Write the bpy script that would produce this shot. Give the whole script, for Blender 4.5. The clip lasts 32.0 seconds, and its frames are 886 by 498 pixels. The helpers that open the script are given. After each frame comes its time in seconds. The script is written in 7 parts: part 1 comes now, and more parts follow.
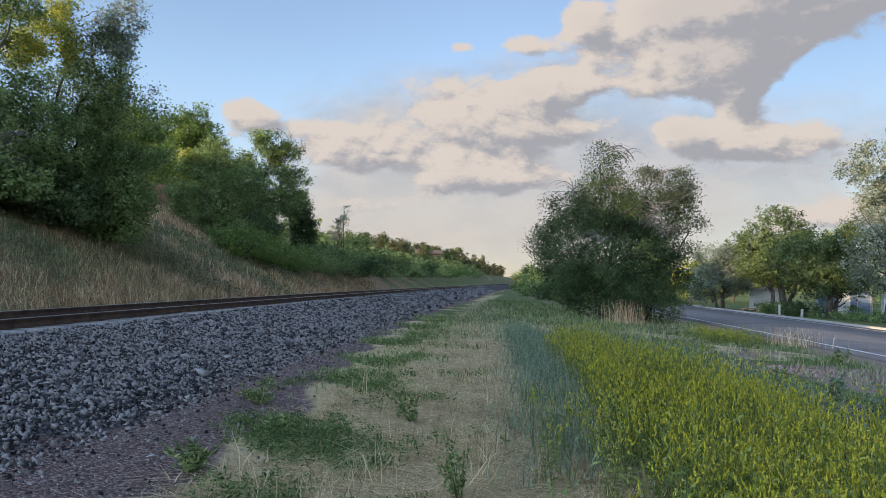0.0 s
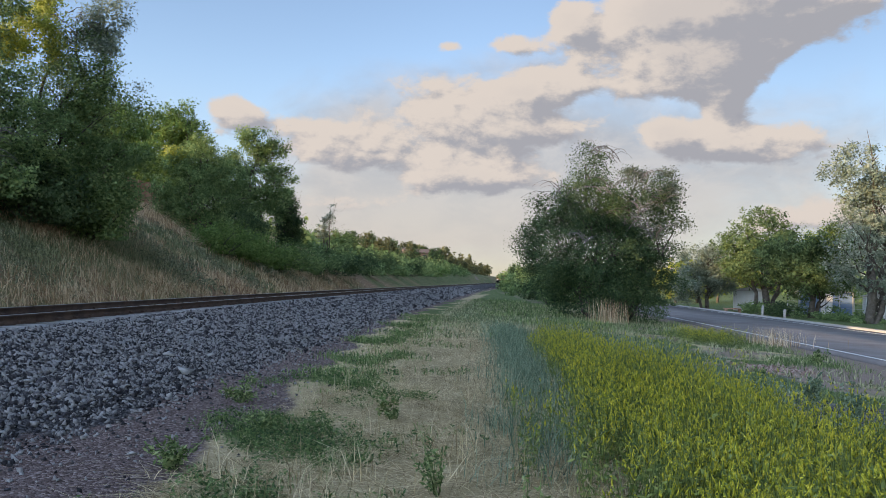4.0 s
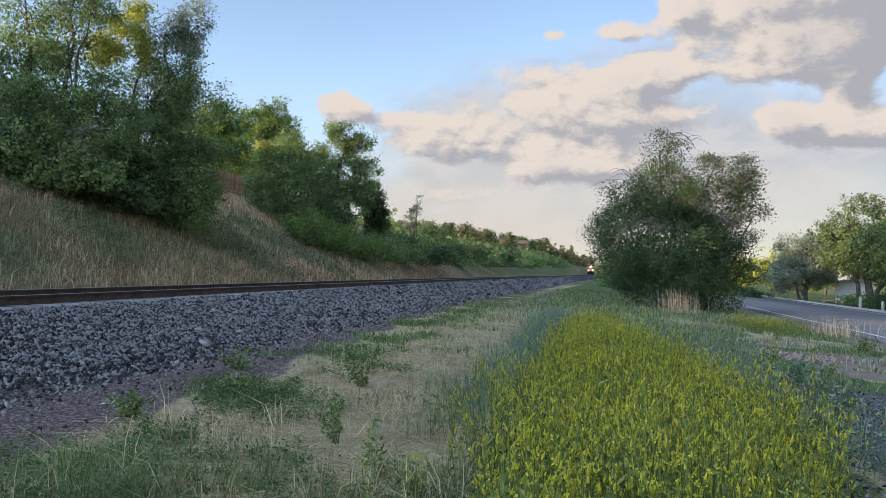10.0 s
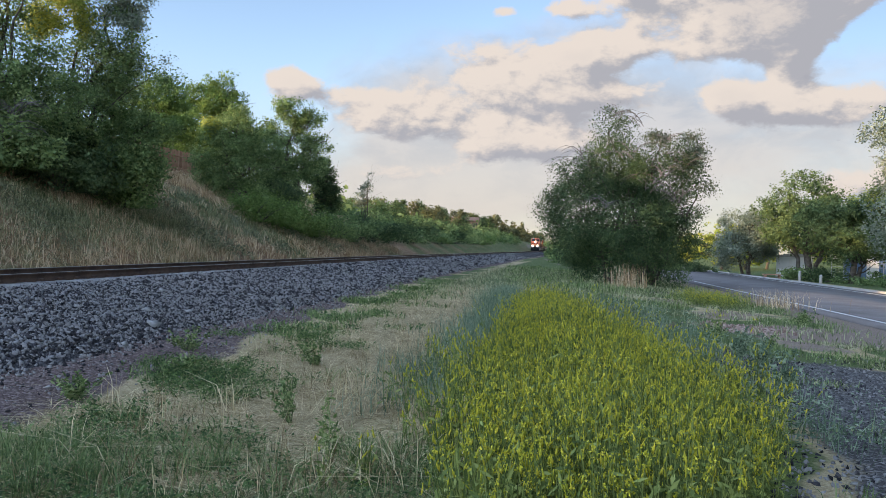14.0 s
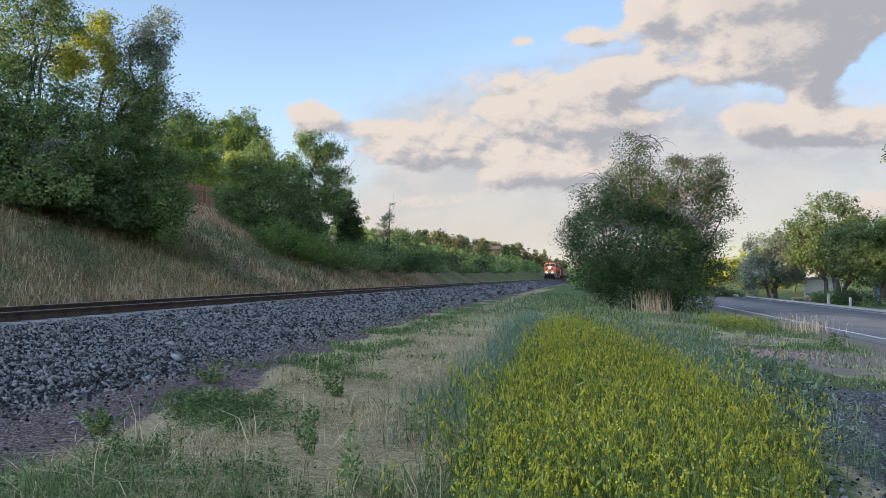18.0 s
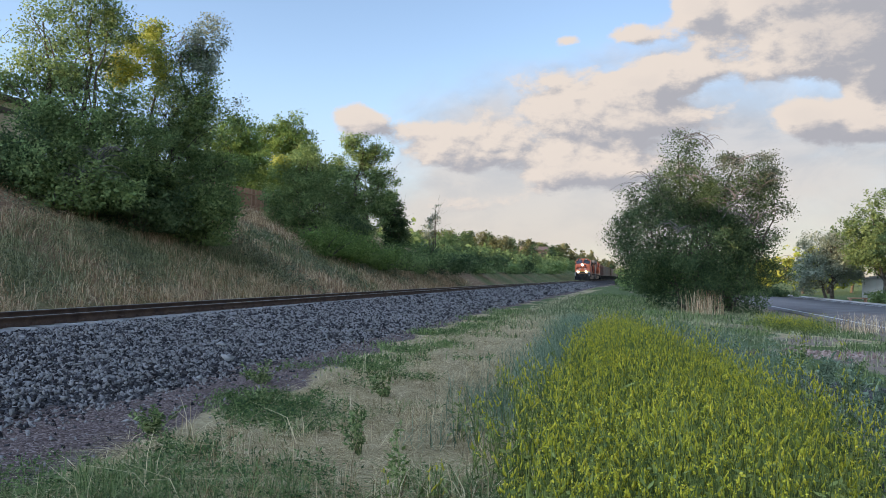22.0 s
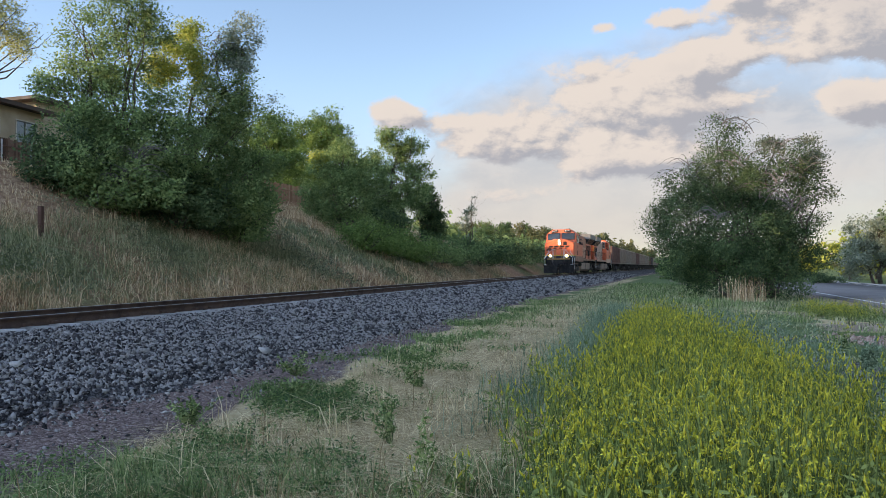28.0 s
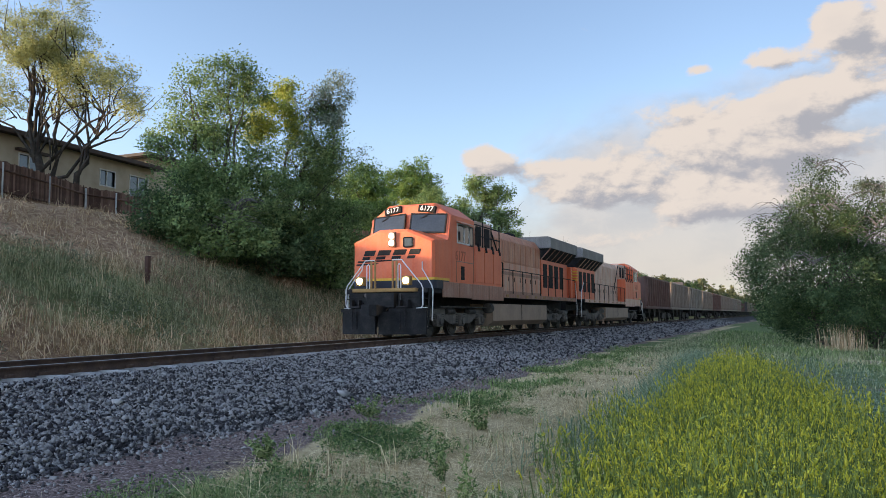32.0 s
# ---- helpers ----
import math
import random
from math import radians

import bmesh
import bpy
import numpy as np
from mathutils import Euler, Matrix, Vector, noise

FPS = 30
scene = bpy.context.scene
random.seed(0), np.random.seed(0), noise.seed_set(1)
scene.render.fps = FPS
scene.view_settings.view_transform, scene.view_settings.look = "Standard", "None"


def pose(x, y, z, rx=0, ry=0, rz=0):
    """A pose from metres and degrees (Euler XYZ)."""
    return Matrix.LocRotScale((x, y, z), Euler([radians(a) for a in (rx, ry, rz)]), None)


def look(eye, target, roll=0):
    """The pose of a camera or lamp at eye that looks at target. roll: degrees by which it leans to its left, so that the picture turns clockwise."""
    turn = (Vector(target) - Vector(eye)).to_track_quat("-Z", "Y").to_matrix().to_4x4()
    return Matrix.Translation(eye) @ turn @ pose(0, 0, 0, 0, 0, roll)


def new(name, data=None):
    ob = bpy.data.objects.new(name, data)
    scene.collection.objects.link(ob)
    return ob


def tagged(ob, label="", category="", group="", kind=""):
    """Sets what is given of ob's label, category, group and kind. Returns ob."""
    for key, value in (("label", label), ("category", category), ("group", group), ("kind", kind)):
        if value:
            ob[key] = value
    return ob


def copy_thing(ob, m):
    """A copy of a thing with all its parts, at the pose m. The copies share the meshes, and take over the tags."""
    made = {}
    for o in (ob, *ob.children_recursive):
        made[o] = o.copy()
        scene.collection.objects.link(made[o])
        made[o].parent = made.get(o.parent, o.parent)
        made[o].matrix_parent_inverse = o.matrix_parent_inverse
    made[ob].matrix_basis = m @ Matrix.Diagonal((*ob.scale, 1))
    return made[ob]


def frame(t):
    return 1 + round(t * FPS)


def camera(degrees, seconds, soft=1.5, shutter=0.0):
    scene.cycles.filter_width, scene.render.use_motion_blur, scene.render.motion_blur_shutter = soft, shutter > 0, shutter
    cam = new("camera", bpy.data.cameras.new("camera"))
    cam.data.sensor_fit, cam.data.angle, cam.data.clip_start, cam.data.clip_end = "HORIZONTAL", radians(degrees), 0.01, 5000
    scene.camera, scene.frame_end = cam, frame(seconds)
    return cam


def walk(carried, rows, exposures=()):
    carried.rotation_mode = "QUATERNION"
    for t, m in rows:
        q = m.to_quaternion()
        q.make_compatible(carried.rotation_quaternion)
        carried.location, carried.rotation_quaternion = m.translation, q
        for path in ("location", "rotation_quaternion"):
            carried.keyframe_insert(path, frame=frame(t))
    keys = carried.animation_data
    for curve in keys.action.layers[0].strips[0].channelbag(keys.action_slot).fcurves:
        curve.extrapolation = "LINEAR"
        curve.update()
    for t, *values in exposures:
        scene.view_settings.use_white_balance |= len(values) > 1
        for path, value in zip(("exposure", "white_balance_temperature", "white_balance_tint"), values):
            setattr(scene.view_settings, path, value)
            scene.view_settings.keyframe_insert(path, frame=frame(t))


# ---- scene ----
cam = camera(59.2, 32.0, soft=0.7)
PATH = [
    (0, (0.000, 0.000, 1.600), (-0.406, 9.984, 1.997), 1.72),
    (0.5, (-0.015, 0.019, 1.587), (-0.398, 10.003, 1.995), 1.64),
    (1, (-0.026, 0.018, 1.592), (-0.400, 10.003, 1.996), 1.65),
    (1.5, (-0.028, 0.009, 1.597), (-0.382, 9.995, 1.991), 1.76),
    (2, (-0.016, 0.016, 1.606), (-0.335, 10.003, 1.992), 1.76),
    (2.5, (-0.010, 0.019, 1.601), (-0.301, 10.008, 1.982), 1.77),
    (3, (-0.006, 0.006, 1.600), (-0.290, 9.995, 1.988), 1.77),
    (3.5, (0.017, -0.002, 1.604), (-0.240, 9.988, 1.988), 1.84),
    (5.5, (0.390, -0.398, 1.577), (0.122, 9.590, 2.002), 2.40),
    (6, (0.565, -0.484, 1.557), (0.167, 9.500, 1.944), 2.46),
    (6.5, (0.662, -0.514, 1.584), (0.187, 9.466, 2.012), 2.57),
    (7, (0.754, -0.429, 1.575), (0.204, 9.547, 1.990), 2.54),
    (7.5, (0.947, -0.364, 1.557), (0.373, 9.612, 1.957), 2.14),
    (8, (1.208, -0.308, 1.561), (0.465, 9.656, 1.962), 2.05),
    (8.5, (1.354, -0.381, 1.544), (0.436, 9.570, 1.904), 2.18),
    (9, (1.544, -0.459, 1.535), (0.388, 9.469, 1.847), 1.50),
    (9.5, (1.720, -0.495, 1.499), (0.228, 9.389, 1.764), 1.68),
    (10, (1.768, -0.549, 1.505), (0.210, 9.326, 1.742), 2.13),
    (10.5, (1.765, -0.560, 1.519), (0.314, 9.333, 1.679), 2.07),
    (11, (1.765, -0.541, 1.510), (0.454, 9.372, 1.613), 1.92),
    (11.5, (1.773, -0.549, 1.512), (0.623, 9.385, 1.539), 1.91),
    (12, (1.767, -0.551, 1.514), (0.737, 9.396, 1.516), 2.15),
    (12.5, (1.765, -0.562, 1.506), (0.764, 9.388, 1.456), 2.08),
    (13, (1.762, -0.590, 1.515), (0.726, 9.356, 1.504), 1.77),
    (13.5, (1.760, -0.569, 1.510), (0.799, 9.385, 1.453), 1.95),
    (15.5, (1.767, -0.534, 1.501), (0.849, 9.424, 1.582), 0.95),
    (16, (1.763, -0.555, 1.498), (0.773, 9.396, 1.551), 0.89),
    (16.5, (1.769, -0.559, 1.499), (0.687, 9.382, 1.592), 0.51),
    (17, (1.760, -0.507, 1.488), (0.587, 9.423, 1.612), 0.49),
    (17.5, (1.767, -0.508, 1.495), (0.557, 9.415, 1.727), 0.48),
    (18, (1.775, -0.516, 1.500), (0.549, 9.403, 1.835), 0.71),
    (18.5, (1.781, -0.519, 1.502), (0.521, 9.394, 1.861), 0.82),
    (19, (1.778, -0.516, 1.509), (0.508, 9.395, 1.900), 0.82),
    (19.5, (1.789, -0.510, 1.521), (0.449, 9.392, 1.932), 0.92),
    (20, (1.778, -0.498, 1.506), (0.296, 9.386, 1.855), 1.13),
    (20.5, (1.758, -0.466, 1.475), (0.088, 9.388, 1.817), 1.14),
    (21, (1.776, -0.503, 1.494), (0.051, 9.339, 1.880), 0.94),
    (21.5, (1.774, -0.490, 1.489), (0.030, 9.349, 1.880), 0.75),
    (22, (1.771, -0.472, 1.484), (-0.038, 9.357, 1.831), 0.44),
    (22.5, (1.773, -0.440, 1.472), (-0.117, 9.377, 1.734), 0.05),
    (23, (1.786, -0.441, 1.473), (-0.128, 9.372, 1.639), 0.12),
    (23.5, (1.783, -0.419, 1.464), (-0.166, 9.389, 1.539), 0.10),
    (24, (1.781, -0.402, 1.453), (-0.161, 9.407, 1.513), -0.03),
    (24.5, (1.781, -0.403, 1.448), (-0.158, 9.407, 1.535), -0.21),
    (25, (1.780, -0.389, 1.451), (-0.181, 9.416, 1.565), -0.25),
    (25.5, (1.775, -0.384, 1.449), (-0.248, 9.409, 1.562), -0.19),
    (27.5, (1.824, -0.353, 1.456), (-0.357, 9.404, 1.653), -0.86),
    (28, (1.865, -0.466, 1.456), (-0.423, 9.265, 1.705), -0.56),
    (28.5, (1.954, -0.691, 1.445), (-0.405, 9.022, 1.745), 0.20),
    (29, (2.050, -0.776, 1.465), (-0.419, 8.905, 1.890), 0.37),
    (29.5, (2.196, -0.791, 1.460), (-0.412, 8.847, 2.015), 0.19),
    (30, (2.337, -0.805, 1.460), (-0.375, 8.801, 2.058), 0.22),
    (30.5, (2.377, -0.817, 1.461), (-0.450, 8.752, 2.122), 0.00),
    (31, (2.376, -0.842, 1.467), (-0.591, 8.683, 2.169), -0.09),
    (31.5, (2.370, -0.858, 1.474), (-0.780, 8.603, 2.226), -0.22),
    (32, (2.355, -0.847, 1.467), (-1.053, 8.516, 2.315), -0.39),
]
walk(cam, [(t, look(eye, target, roll)) for t, eye, target, roll in PATH],
     [(0, 0.92, 6900, 15), (7, 0.98, 6900, 15), (12, 1.10, 6900, 15), (32, 1.08, 6900, 15)])

# ---------------------------------------------------------------- world and sun
SUN_FROM = Vector((-0.88, -0.45, 0.142)).normalized()
sun_el = math.asin(SUN_FROM.z)
sun_az = math.atan2(SUN_FROM.x, SUN_FROM.y)

world = bpy.data.worlds.new("evening_sky")
scene.world = world
world.use_nodes = True


def sky_nodes(nt):
    """Evening sky with broken cumulus, laid out by direction."""
    N, L = nt.nodes, nt.links
    N.clear()

    def put(sock, v):
        if isinstance(v, (int, float)):
            sock.default_value = v
        elif isinstance(v, tuple):
            sock.default_value = (*v, 1) if len(sock.default_value) == 4 else v
        else:
            L.new(v, sock)

    def math_node(op, a, b=None, clamp=False):
        n = N.new("ShaderNodeMath")
        n.operation, n.use_clamp = op, clamp
        for i, v in enumerate((a, b)):
            if v is not None:
                put(n.inputs[i], v)
        return n.outputs[0]

    def vec_node(op, a, b=None, c=None, out=0):
        n = N.new("ShaderNodeVectorMath")
        n.operation = op
        for i, v in enumerate((a, b, c)):
            if v is not None:
                put(n.inputs[i], v)
        return n.outputs[out]

    def ramp_node(v, a, b, lo=0.0, hi=1.0):
        n = N.new("ShaderNodeMapRange")
        n.interpolation_type = "SMOOTHSTEP"
        L.new(v, n.inputs[0])
        for i, w in enumerate((a, b, lo, hi)):
            n.inputs[i + 1].default_value = w
        return n.outputs[0]

    def mix(f, a, b, blend="MIX"):
        n = N.new("ShaderNodeMix")
        n.data_type, n.blend_type = "RGBA", blend
        put(n.inputs[0], f)
        put(n.inputs[6], a)
        put(n.inputs[7], b)
        return n.outputs[2]

    sky = N.new("ShaderNodeTexSky")
    sky.sky_type = "NISHITA"
    sky.sun_disc = False
    sky.sun_elevation, sky.sun_rotation = sun_el, sun_az
    sky.altitude, sky.air_density, sky.dust_density, sky.ozone_density = 1900, 1.0, 0.8, 1.2
    way = N.new("ShaderNodeTexCoord").outputs["Generated"]
    sep = N.new("ShaderNodeSeparateXYZ")
    L.new(way, sep.inputs[0])
    ahead = math_node("MAXIMUM", sep.outputs["Y"], 0.08)
    flat = N.new("ShaderNodeCombineXYZ")
    L.new(math_node("DIVIDE", sep.outputs["X"], ahead), flat.inputs[0])
    L.new(math_node("DIVIDE", sep.outputs["Z"], ahead), flat.inputs[1])
    plane = flat.outputs[0]
    front = ramp_node(sep.outputs["Y"], 0.1, 0.5)
    back = ramp_node(sep.outputs["Y"], -0.2, 0.5, 0.14, 0.0)

    def blob(q, u, v, ru, rv, gain):
        d = vec_node("MULTIPLY_ADD", q, (1 / ru, 1 / rv, 0.0), (-u / ru, -v / rv, 0.0))
        return ramp_node(vec_node("LENGTH", d, out=1), 0.0, 1.3, gain, 0.0)

    def fbm(vec, scale, detail, rough, off, dist=0.0):
        n = N.new("ShaderNodeTexNoise")
        n.noise_dimensions = "4D"
        n.inputs["W"].default_value = off
        n.inputs["Scale"].default_value, n.inputs["Detail"].default_value = scale, detail
        n.inputs["Roughness"].default_value, n.inputs["Distortion"].default_value = rough, dist
        L.new(vec, n.inputs["Vector"])
        return n.outputs["Fac"]

    def total(q, blobs):
        t = None
        for item in blobs:
            v = blob(q, *item)
            t = v if t is None else math_node("ADD", t, v)
        return math_node("MULTIPLY", t, front)

    stretch = vec_node("MULTIPLY", way, (1.0, 1.0, 1.7))
    # thin veil
    veil = math_node("ADD", math_node("MULTIPLY", fbm(stretch, 6.0, 6, 0.55, 1.7, 0.5), 0.8), total(plane, SHEETS))
    veil = ramp_node(math_node("ADD", veil, back), 0.47, 0.90)

    # heaped cumulus, brighter where the heap thins towards the sun
    def heap(vec, q):
        t = math_node("MULTIPLY", fbm(vec, 9.0, 3, 0.5, 2.2, 0.3), 0.50)
        t = math_node("ADD", t, math_node("MULTIPLY", fbm(vec, 24.0, 8, 0.64, 5.1, 0.2), 0.36))
        return math_node("ADD", t, total(q, HEAPS))

    here = heap(stretch, plane)
    there = heap(vec_node("ADD", stretch, (-0.012, 0.0, 0.022)), vec_node("ADD", plane, (-0.014, 0.014, 0.0)))
    body = math_node("ADD", here, math_node("MULTIPLY", back, 0.7))
    dens = ramp_node(body, 0.565, 0.655)
    lit = ramp_node(math_node("SUBTRACT", here, there), -0.085, 0.06)
    thick = ramp_node(body, 0.70, 1.10, 1.0, 0.7)
    lit = math_node("MULTIPLY", lit, thick)
    cloud = mix(lit, (0.65, 0.70, 0.79), (1.22, 1.155, 1.08))
    sheet = mix(ramp_node(fbm(stretch, 14.0, 5, 0.6, 8.3, 0.4), 0.38, 0.62), (0.74, 0.80, 0.88), (0.97, 0.98, 0.99))
    warm = ramp_node(sep.outputs["Z"], 0.04, 0.20, 1.0, 0.0)
    sheet = mix(math_node("MULTIPLY", warm, 0.75), sheet, (1.12, 1.07, 1.00))
    blue = mix(1.0, sky.outputs[0], SKY_GAIN, "MULTIPLY")
    blue = mix(1.0, blue, ramp_node(sep.outputs["X"], -0.05, 0.45, 1.0, 0.70), "MULTIPLY")
    haze = ramp_node(sep.outputs["Z"], -0.02, 0.26, 0.8, 0.0)
    out = mix(haze, blue, (0.68, 0.70, 0.75))
    out = mix(math_node("MULTIPLY", veil, 0.86), out, sheet)
    out = mix(dens, out, cloud)
    # low grey scraps drifting before the bright heaps
    scraps = math_node("ADD", math_node("MULTIPLY", fbm(stretch, 30.0, 4, 0.6, 3.3, 0.3), 0.7), total(plane, SCRAPS))
    out = mix(math_node("MULTIPLY", ramp_node(scraps, 0.60, 0.72), 0.8), out, (0.60, 0.65, 0.75))
    toward = vec_node("DOT_PRODUCT", way, (SUN_FROM.x * 0.8, SUN_FROM.y * 0.8 - 0.45, 0.4), out=1)
    out = mix(1.0, out, ramp_node(toward, 0.05, 0.85, 1.0, SUN_SIDE), "MULTIPLY")
    bg = N.new("ShaderNodeBackground")
    L.new(out, bg.inputs[0])
    bg.inputs[1].default_value = SKY_STRENGTH
    wo = N.new("ShaderNodeOutputWorld")
    L.new(bg.outputs[0], wo.inputs[0])


# placed cloud masses: across, up (both as tangents of the direction), reach across, reach up, gain
SHEETS = (
    (0.00, 0.18, 0.30, 0.15, 0.42),
    (-0.18, 0.21, 0.14, 0.08, 0.26),
    (-0.12, 0.08, 0.34, 0.10, 0.42),
    (0.22, 0.09, 0.40, 0.10, 0.34),
    (0.36, 0.18, 0.22, 0.09, 0.34),
    (0.50, 0.27, 0.14, 0.10, 0.16),
    (0.20, 0.29, 0.16, 0.09, 0.20),
    (-0.50, 0.34, 0.34, 0.26, -0.40),
    (-0.05, 0.40, 0.22, 0.10, -0.40),
)
HEAPS = (
    (0.240, 0.325, 0.16, 0.085, 0.42),
    (0.350, 0.355, 0.15, 0.095, 0.36),
    (0.470, 0.375, 0.16, 0.080, 0.30),
    (0.300, 0.275, 0.09, 0.045, 0.24),
    (0.340, 0.450, 0.26, 0.100, 0.34),
    (0.130, 0.345, 0.035, 0.030, 0.24),
    (0.060, 0.305, 0.052, 0.022, 0.30),
    (-0.020, 0.302, 0.028, 0.013, 0.22),
    (0.030, 0.230, 0.20, 0.065, 0.28),
    (0.020, 0.185, 0.15, 0.070, 0.18),
    (0.110, 0.255, 0.07, 0.030, 0.14),
    (-0.180, 0.170, 0.11, 0.060, 0.28),
    (0.010, 0.134, 0.15, 0.036, 0.26),
    (-0.150, 0.098, 0.12, 0.024, 0.24),
    (0.345, 0.188, 0.19, 0.042, 0.30),
    (0.258, 0.195, 0.042, 0.038, 0.20),
    (0.335, 0.240, 0.042, 0.036, 0.26),
    (0.440, 0.100, 0.16, 0.040, 0.26),
    (-0.305, 0.205, 0.06, 0.040, 0.26),
    (-0.430, 0.330, 0.028, 0.015, 0.20),
    (-0.165, 0.372, 0.048, 0.014, 0.20),
    (-0.62, 0.40, 0.34, 0.30, -0.30),
    (-0.20, 0.33, 0.14, 0.06, -0.16),
)
SCRAPS = (
    (0.300, 0.214, 0.055, 0.010, 0.28),
    (0.350, 0.222, 0.035, 0.014, 0.28),
    (0.375, 0.146, 0.045, 0.006, 0.24),
    (0.285, 0.150, 0.025, 0.010, 0.20),
    (0.520, 0.195, 0.050, 0.024, 0.26),
    (0.110, 0.175, 0.080, 0.028, 0.14),
    (0.47, 0.175, 0.03, 0.005, 0.22),
)
SKY_GAIN = (0.60, 0.60, 0.63)
SKY_STRENGTH = 0.30
SUN_SIDE = 3.4
sky_nodes(world.node_tree)

sun_lamp = new("sun", bpy.data.lights.new("sun", "SUN"))
sun_lamp.data.energy, sun_lamp.data.angle, sun_lamp.data.color = 5.0, radians(0.8), (1.0, 0.76, 0.44)
sun_lamp.matrix_world = look(tuple(SUN_FROM * 50), (0, 0, 0))

# ---------------------------------------------------------------- materials
MATS = {}


def surface(name, colors, rough=0.85, scale=6.0, fine=60.0, bump=0.3, metal=0.0, object_random=0.0, island=0.0,
            through_light=0.0, fine_mix=0.35, spec=0.3, stops=(0.3, 0.7), dist=0.02):
    """A procedural surface: a colour ramp over coarse and fine grain, with relief."""
    m = bpy.data.materials.new(name)
    m.use_nodes = True
    nt = m.node_tree
    N, L = nt.nodes, nt.links
    bsdf = N["Principled BSDF"]
    tc = N.new("ShaderNodeTexCoord")
    noise_a, noise_b = N.new("ShaderNodeTexNoise"), N.new("ShaderNodeTexNoise")
    for n, sc, de in ((noise_a, scale, 5), (noise_b, fine, 3)):
        L.new(tc.outputs["Object"], n.inputs["Vector"])
        n.inputs["Scale"].default_value, n.inputs["Detail"].default_value = sc, de
    add = N.new("ShaderNodeMix")
    add.data_type = "FLOAT"
    add.inputs[0].default_value = fine_mix
    L.new(noise_a.outputs["Fac"], add.inputs[2])
    L.new(noise_b.outputs["Fac"], add.inputs[3])
    value = add.outputs[0]
    for kind, amount in (("object", object_random), ("island", island)):
        if amount:
            if kind == "object":
                src = N.new("ShaderNodeObjectInfo").outputs["Random"]
            else:
                src = N.new("ShaderNodeNewGeometry").outputs["Random Per Island"]
            sub = N.new("ShaderNodeMath")
            sub.operation = "MULTIPLY_ADD"
            L.new(src, sub.inputs[0])
            sub.inputs[1].default_value, sub.inputs[2].default_value = amount, -amount / 2
            plus = N.new("ShaderNodeMath")
            plus.operation = "ADD"
            L.new(value, plus.inputs[0])
            L.new(sub.outputs[0], plus.inputs[1])
            value = plus.outputs[0]
    ramp = N.new("ShaderNodeValToRGB")
    el = ramp.color_ramp.elements
    while len(el) < len(colors):
        el.new(0.5)
    for i, c in enumerate(colors):
        f = i / max(1, len(colors) - 1)
        el[i].position = stops[0] + (stops[1] - stops[0]) * f
        el[i].color = (*c, 1)
    L.new(value, ramp.inputs[0])
    L.new(ramp.outputs[0], bsdf.inputs["Base Color"])
    bsdf.inputs["Roughness"].default_value, bsdf.inputs["Metallic"].default_value = rough, metal
    bsdf.inputs["Specular IOR Level"].default_value = spec
    if bump:
        bp = N.new("ShaderNodeBump")
        bp.inputs["Strength"].default_value, bp.inputs["Distance"].default_value = bump, dist
        L.new(add.outputs[0], bp.inputs["Height"])
        L.new(bp.outputs[0], bsdf.inputs["Normal"])
    if through_light:
        tr = N.new("ShaderNodeBsdfTranslucent")
        L.new(ramp.outputs[0], tr.inputs["Color"])
        mx = N.new("ShaderNodeMixShader")
        mx.inputs[0].default_value = through_light
        L.new(bsdf.outputs[0], mx.inputs[1])
        L.new(tr.outputs[0], mx.inputs[2])
        L.new(mx.outputs[0], N["Material Output"].inputs["Surface"])
    MATS[name] = m
    return m


def glow(name, color, strength):
    m = bpy.data.materials.new(name)
    m.use_nodes = True
    b = m.node_tree.nodes["Principled BSDF"]
    b.inputs["Base Color"].default_value = (*color, 1)
    b.inputs["Emission Color"].default_value = (*color, 1)
    b.inputs["Emission Strength"].default_value = strength
    MATS[name] = m
    return m


leaf = dict(rough=0.7, scale=0.55, fine=2.2, bump=0.0, island=0.26, through_light=0.45, spec=0.10)
LEAF_MID = surface("leaf_mid", [(0.074, 0.117, 0.044), (0.16, 0.235, 0.090), (0.30, 0.38, 0.145)], **leaf)
LEAF_DARK = surface("leaf_dark", [(0.036, 0.062, 0.030), (0.075, 0.118, 0.050), (0.145, 0.195, 0.085)], **leaf)
# yellow leaves, with sunlight put into the colour
LEAF_SUN_YELLOW = surface("leaf_sun_yellow", [(0.16, 0.20, 0.036), (0.28, 0.32, 0.062), (0.46, 0.46, 0.11)], **leaf)
LEAF_SILVER = surface("leaf_silver", [(0.124, 0.152, 0.110), (0.221, 0.262, 0.193), (0.359, 0.386, 0.289)], **leaf)
LEAF_PINE = surface("leaf_pine", [(0.060, 0.070, 0.037), (0.122, 0.128, 0.060), (0.21, 0.195, 0.09)], **leaf)
LEAF_FRESH = surface("leaf_fresh", [(0.075, 0.125, 0.034), (0.145, 0.225, 0.062), (0.25, 0.34, 0.105)], **leaf)
LEAF_ASH = surface("leaf_ash", [(0.050, 0.080, 0.034), (0.105, 0.155, 0.062), (0.20, 0.26, 0.11)], **leaf)
LEAF_GREY = surface("leaf_grey", [(0.065, 0.082, 0.055), (0.12, 0.145, 0.097), (0.21, 0.235, 0.16)], **leaf)
LEAF_OLIVE = surface("leaf_olive", [(0.15, 0.165, 0.06), (0.27, 0.28, 0.11), (0.42, 0.42, 0.19)], **leaf)
BARK = surface("bark", [(0.035, 0.028, 0.022), (0.085, 0.07, 0.055), (0.15, 0.13, 0.11)], rough=0.95, scale=4, fine=30, bump=0.6)
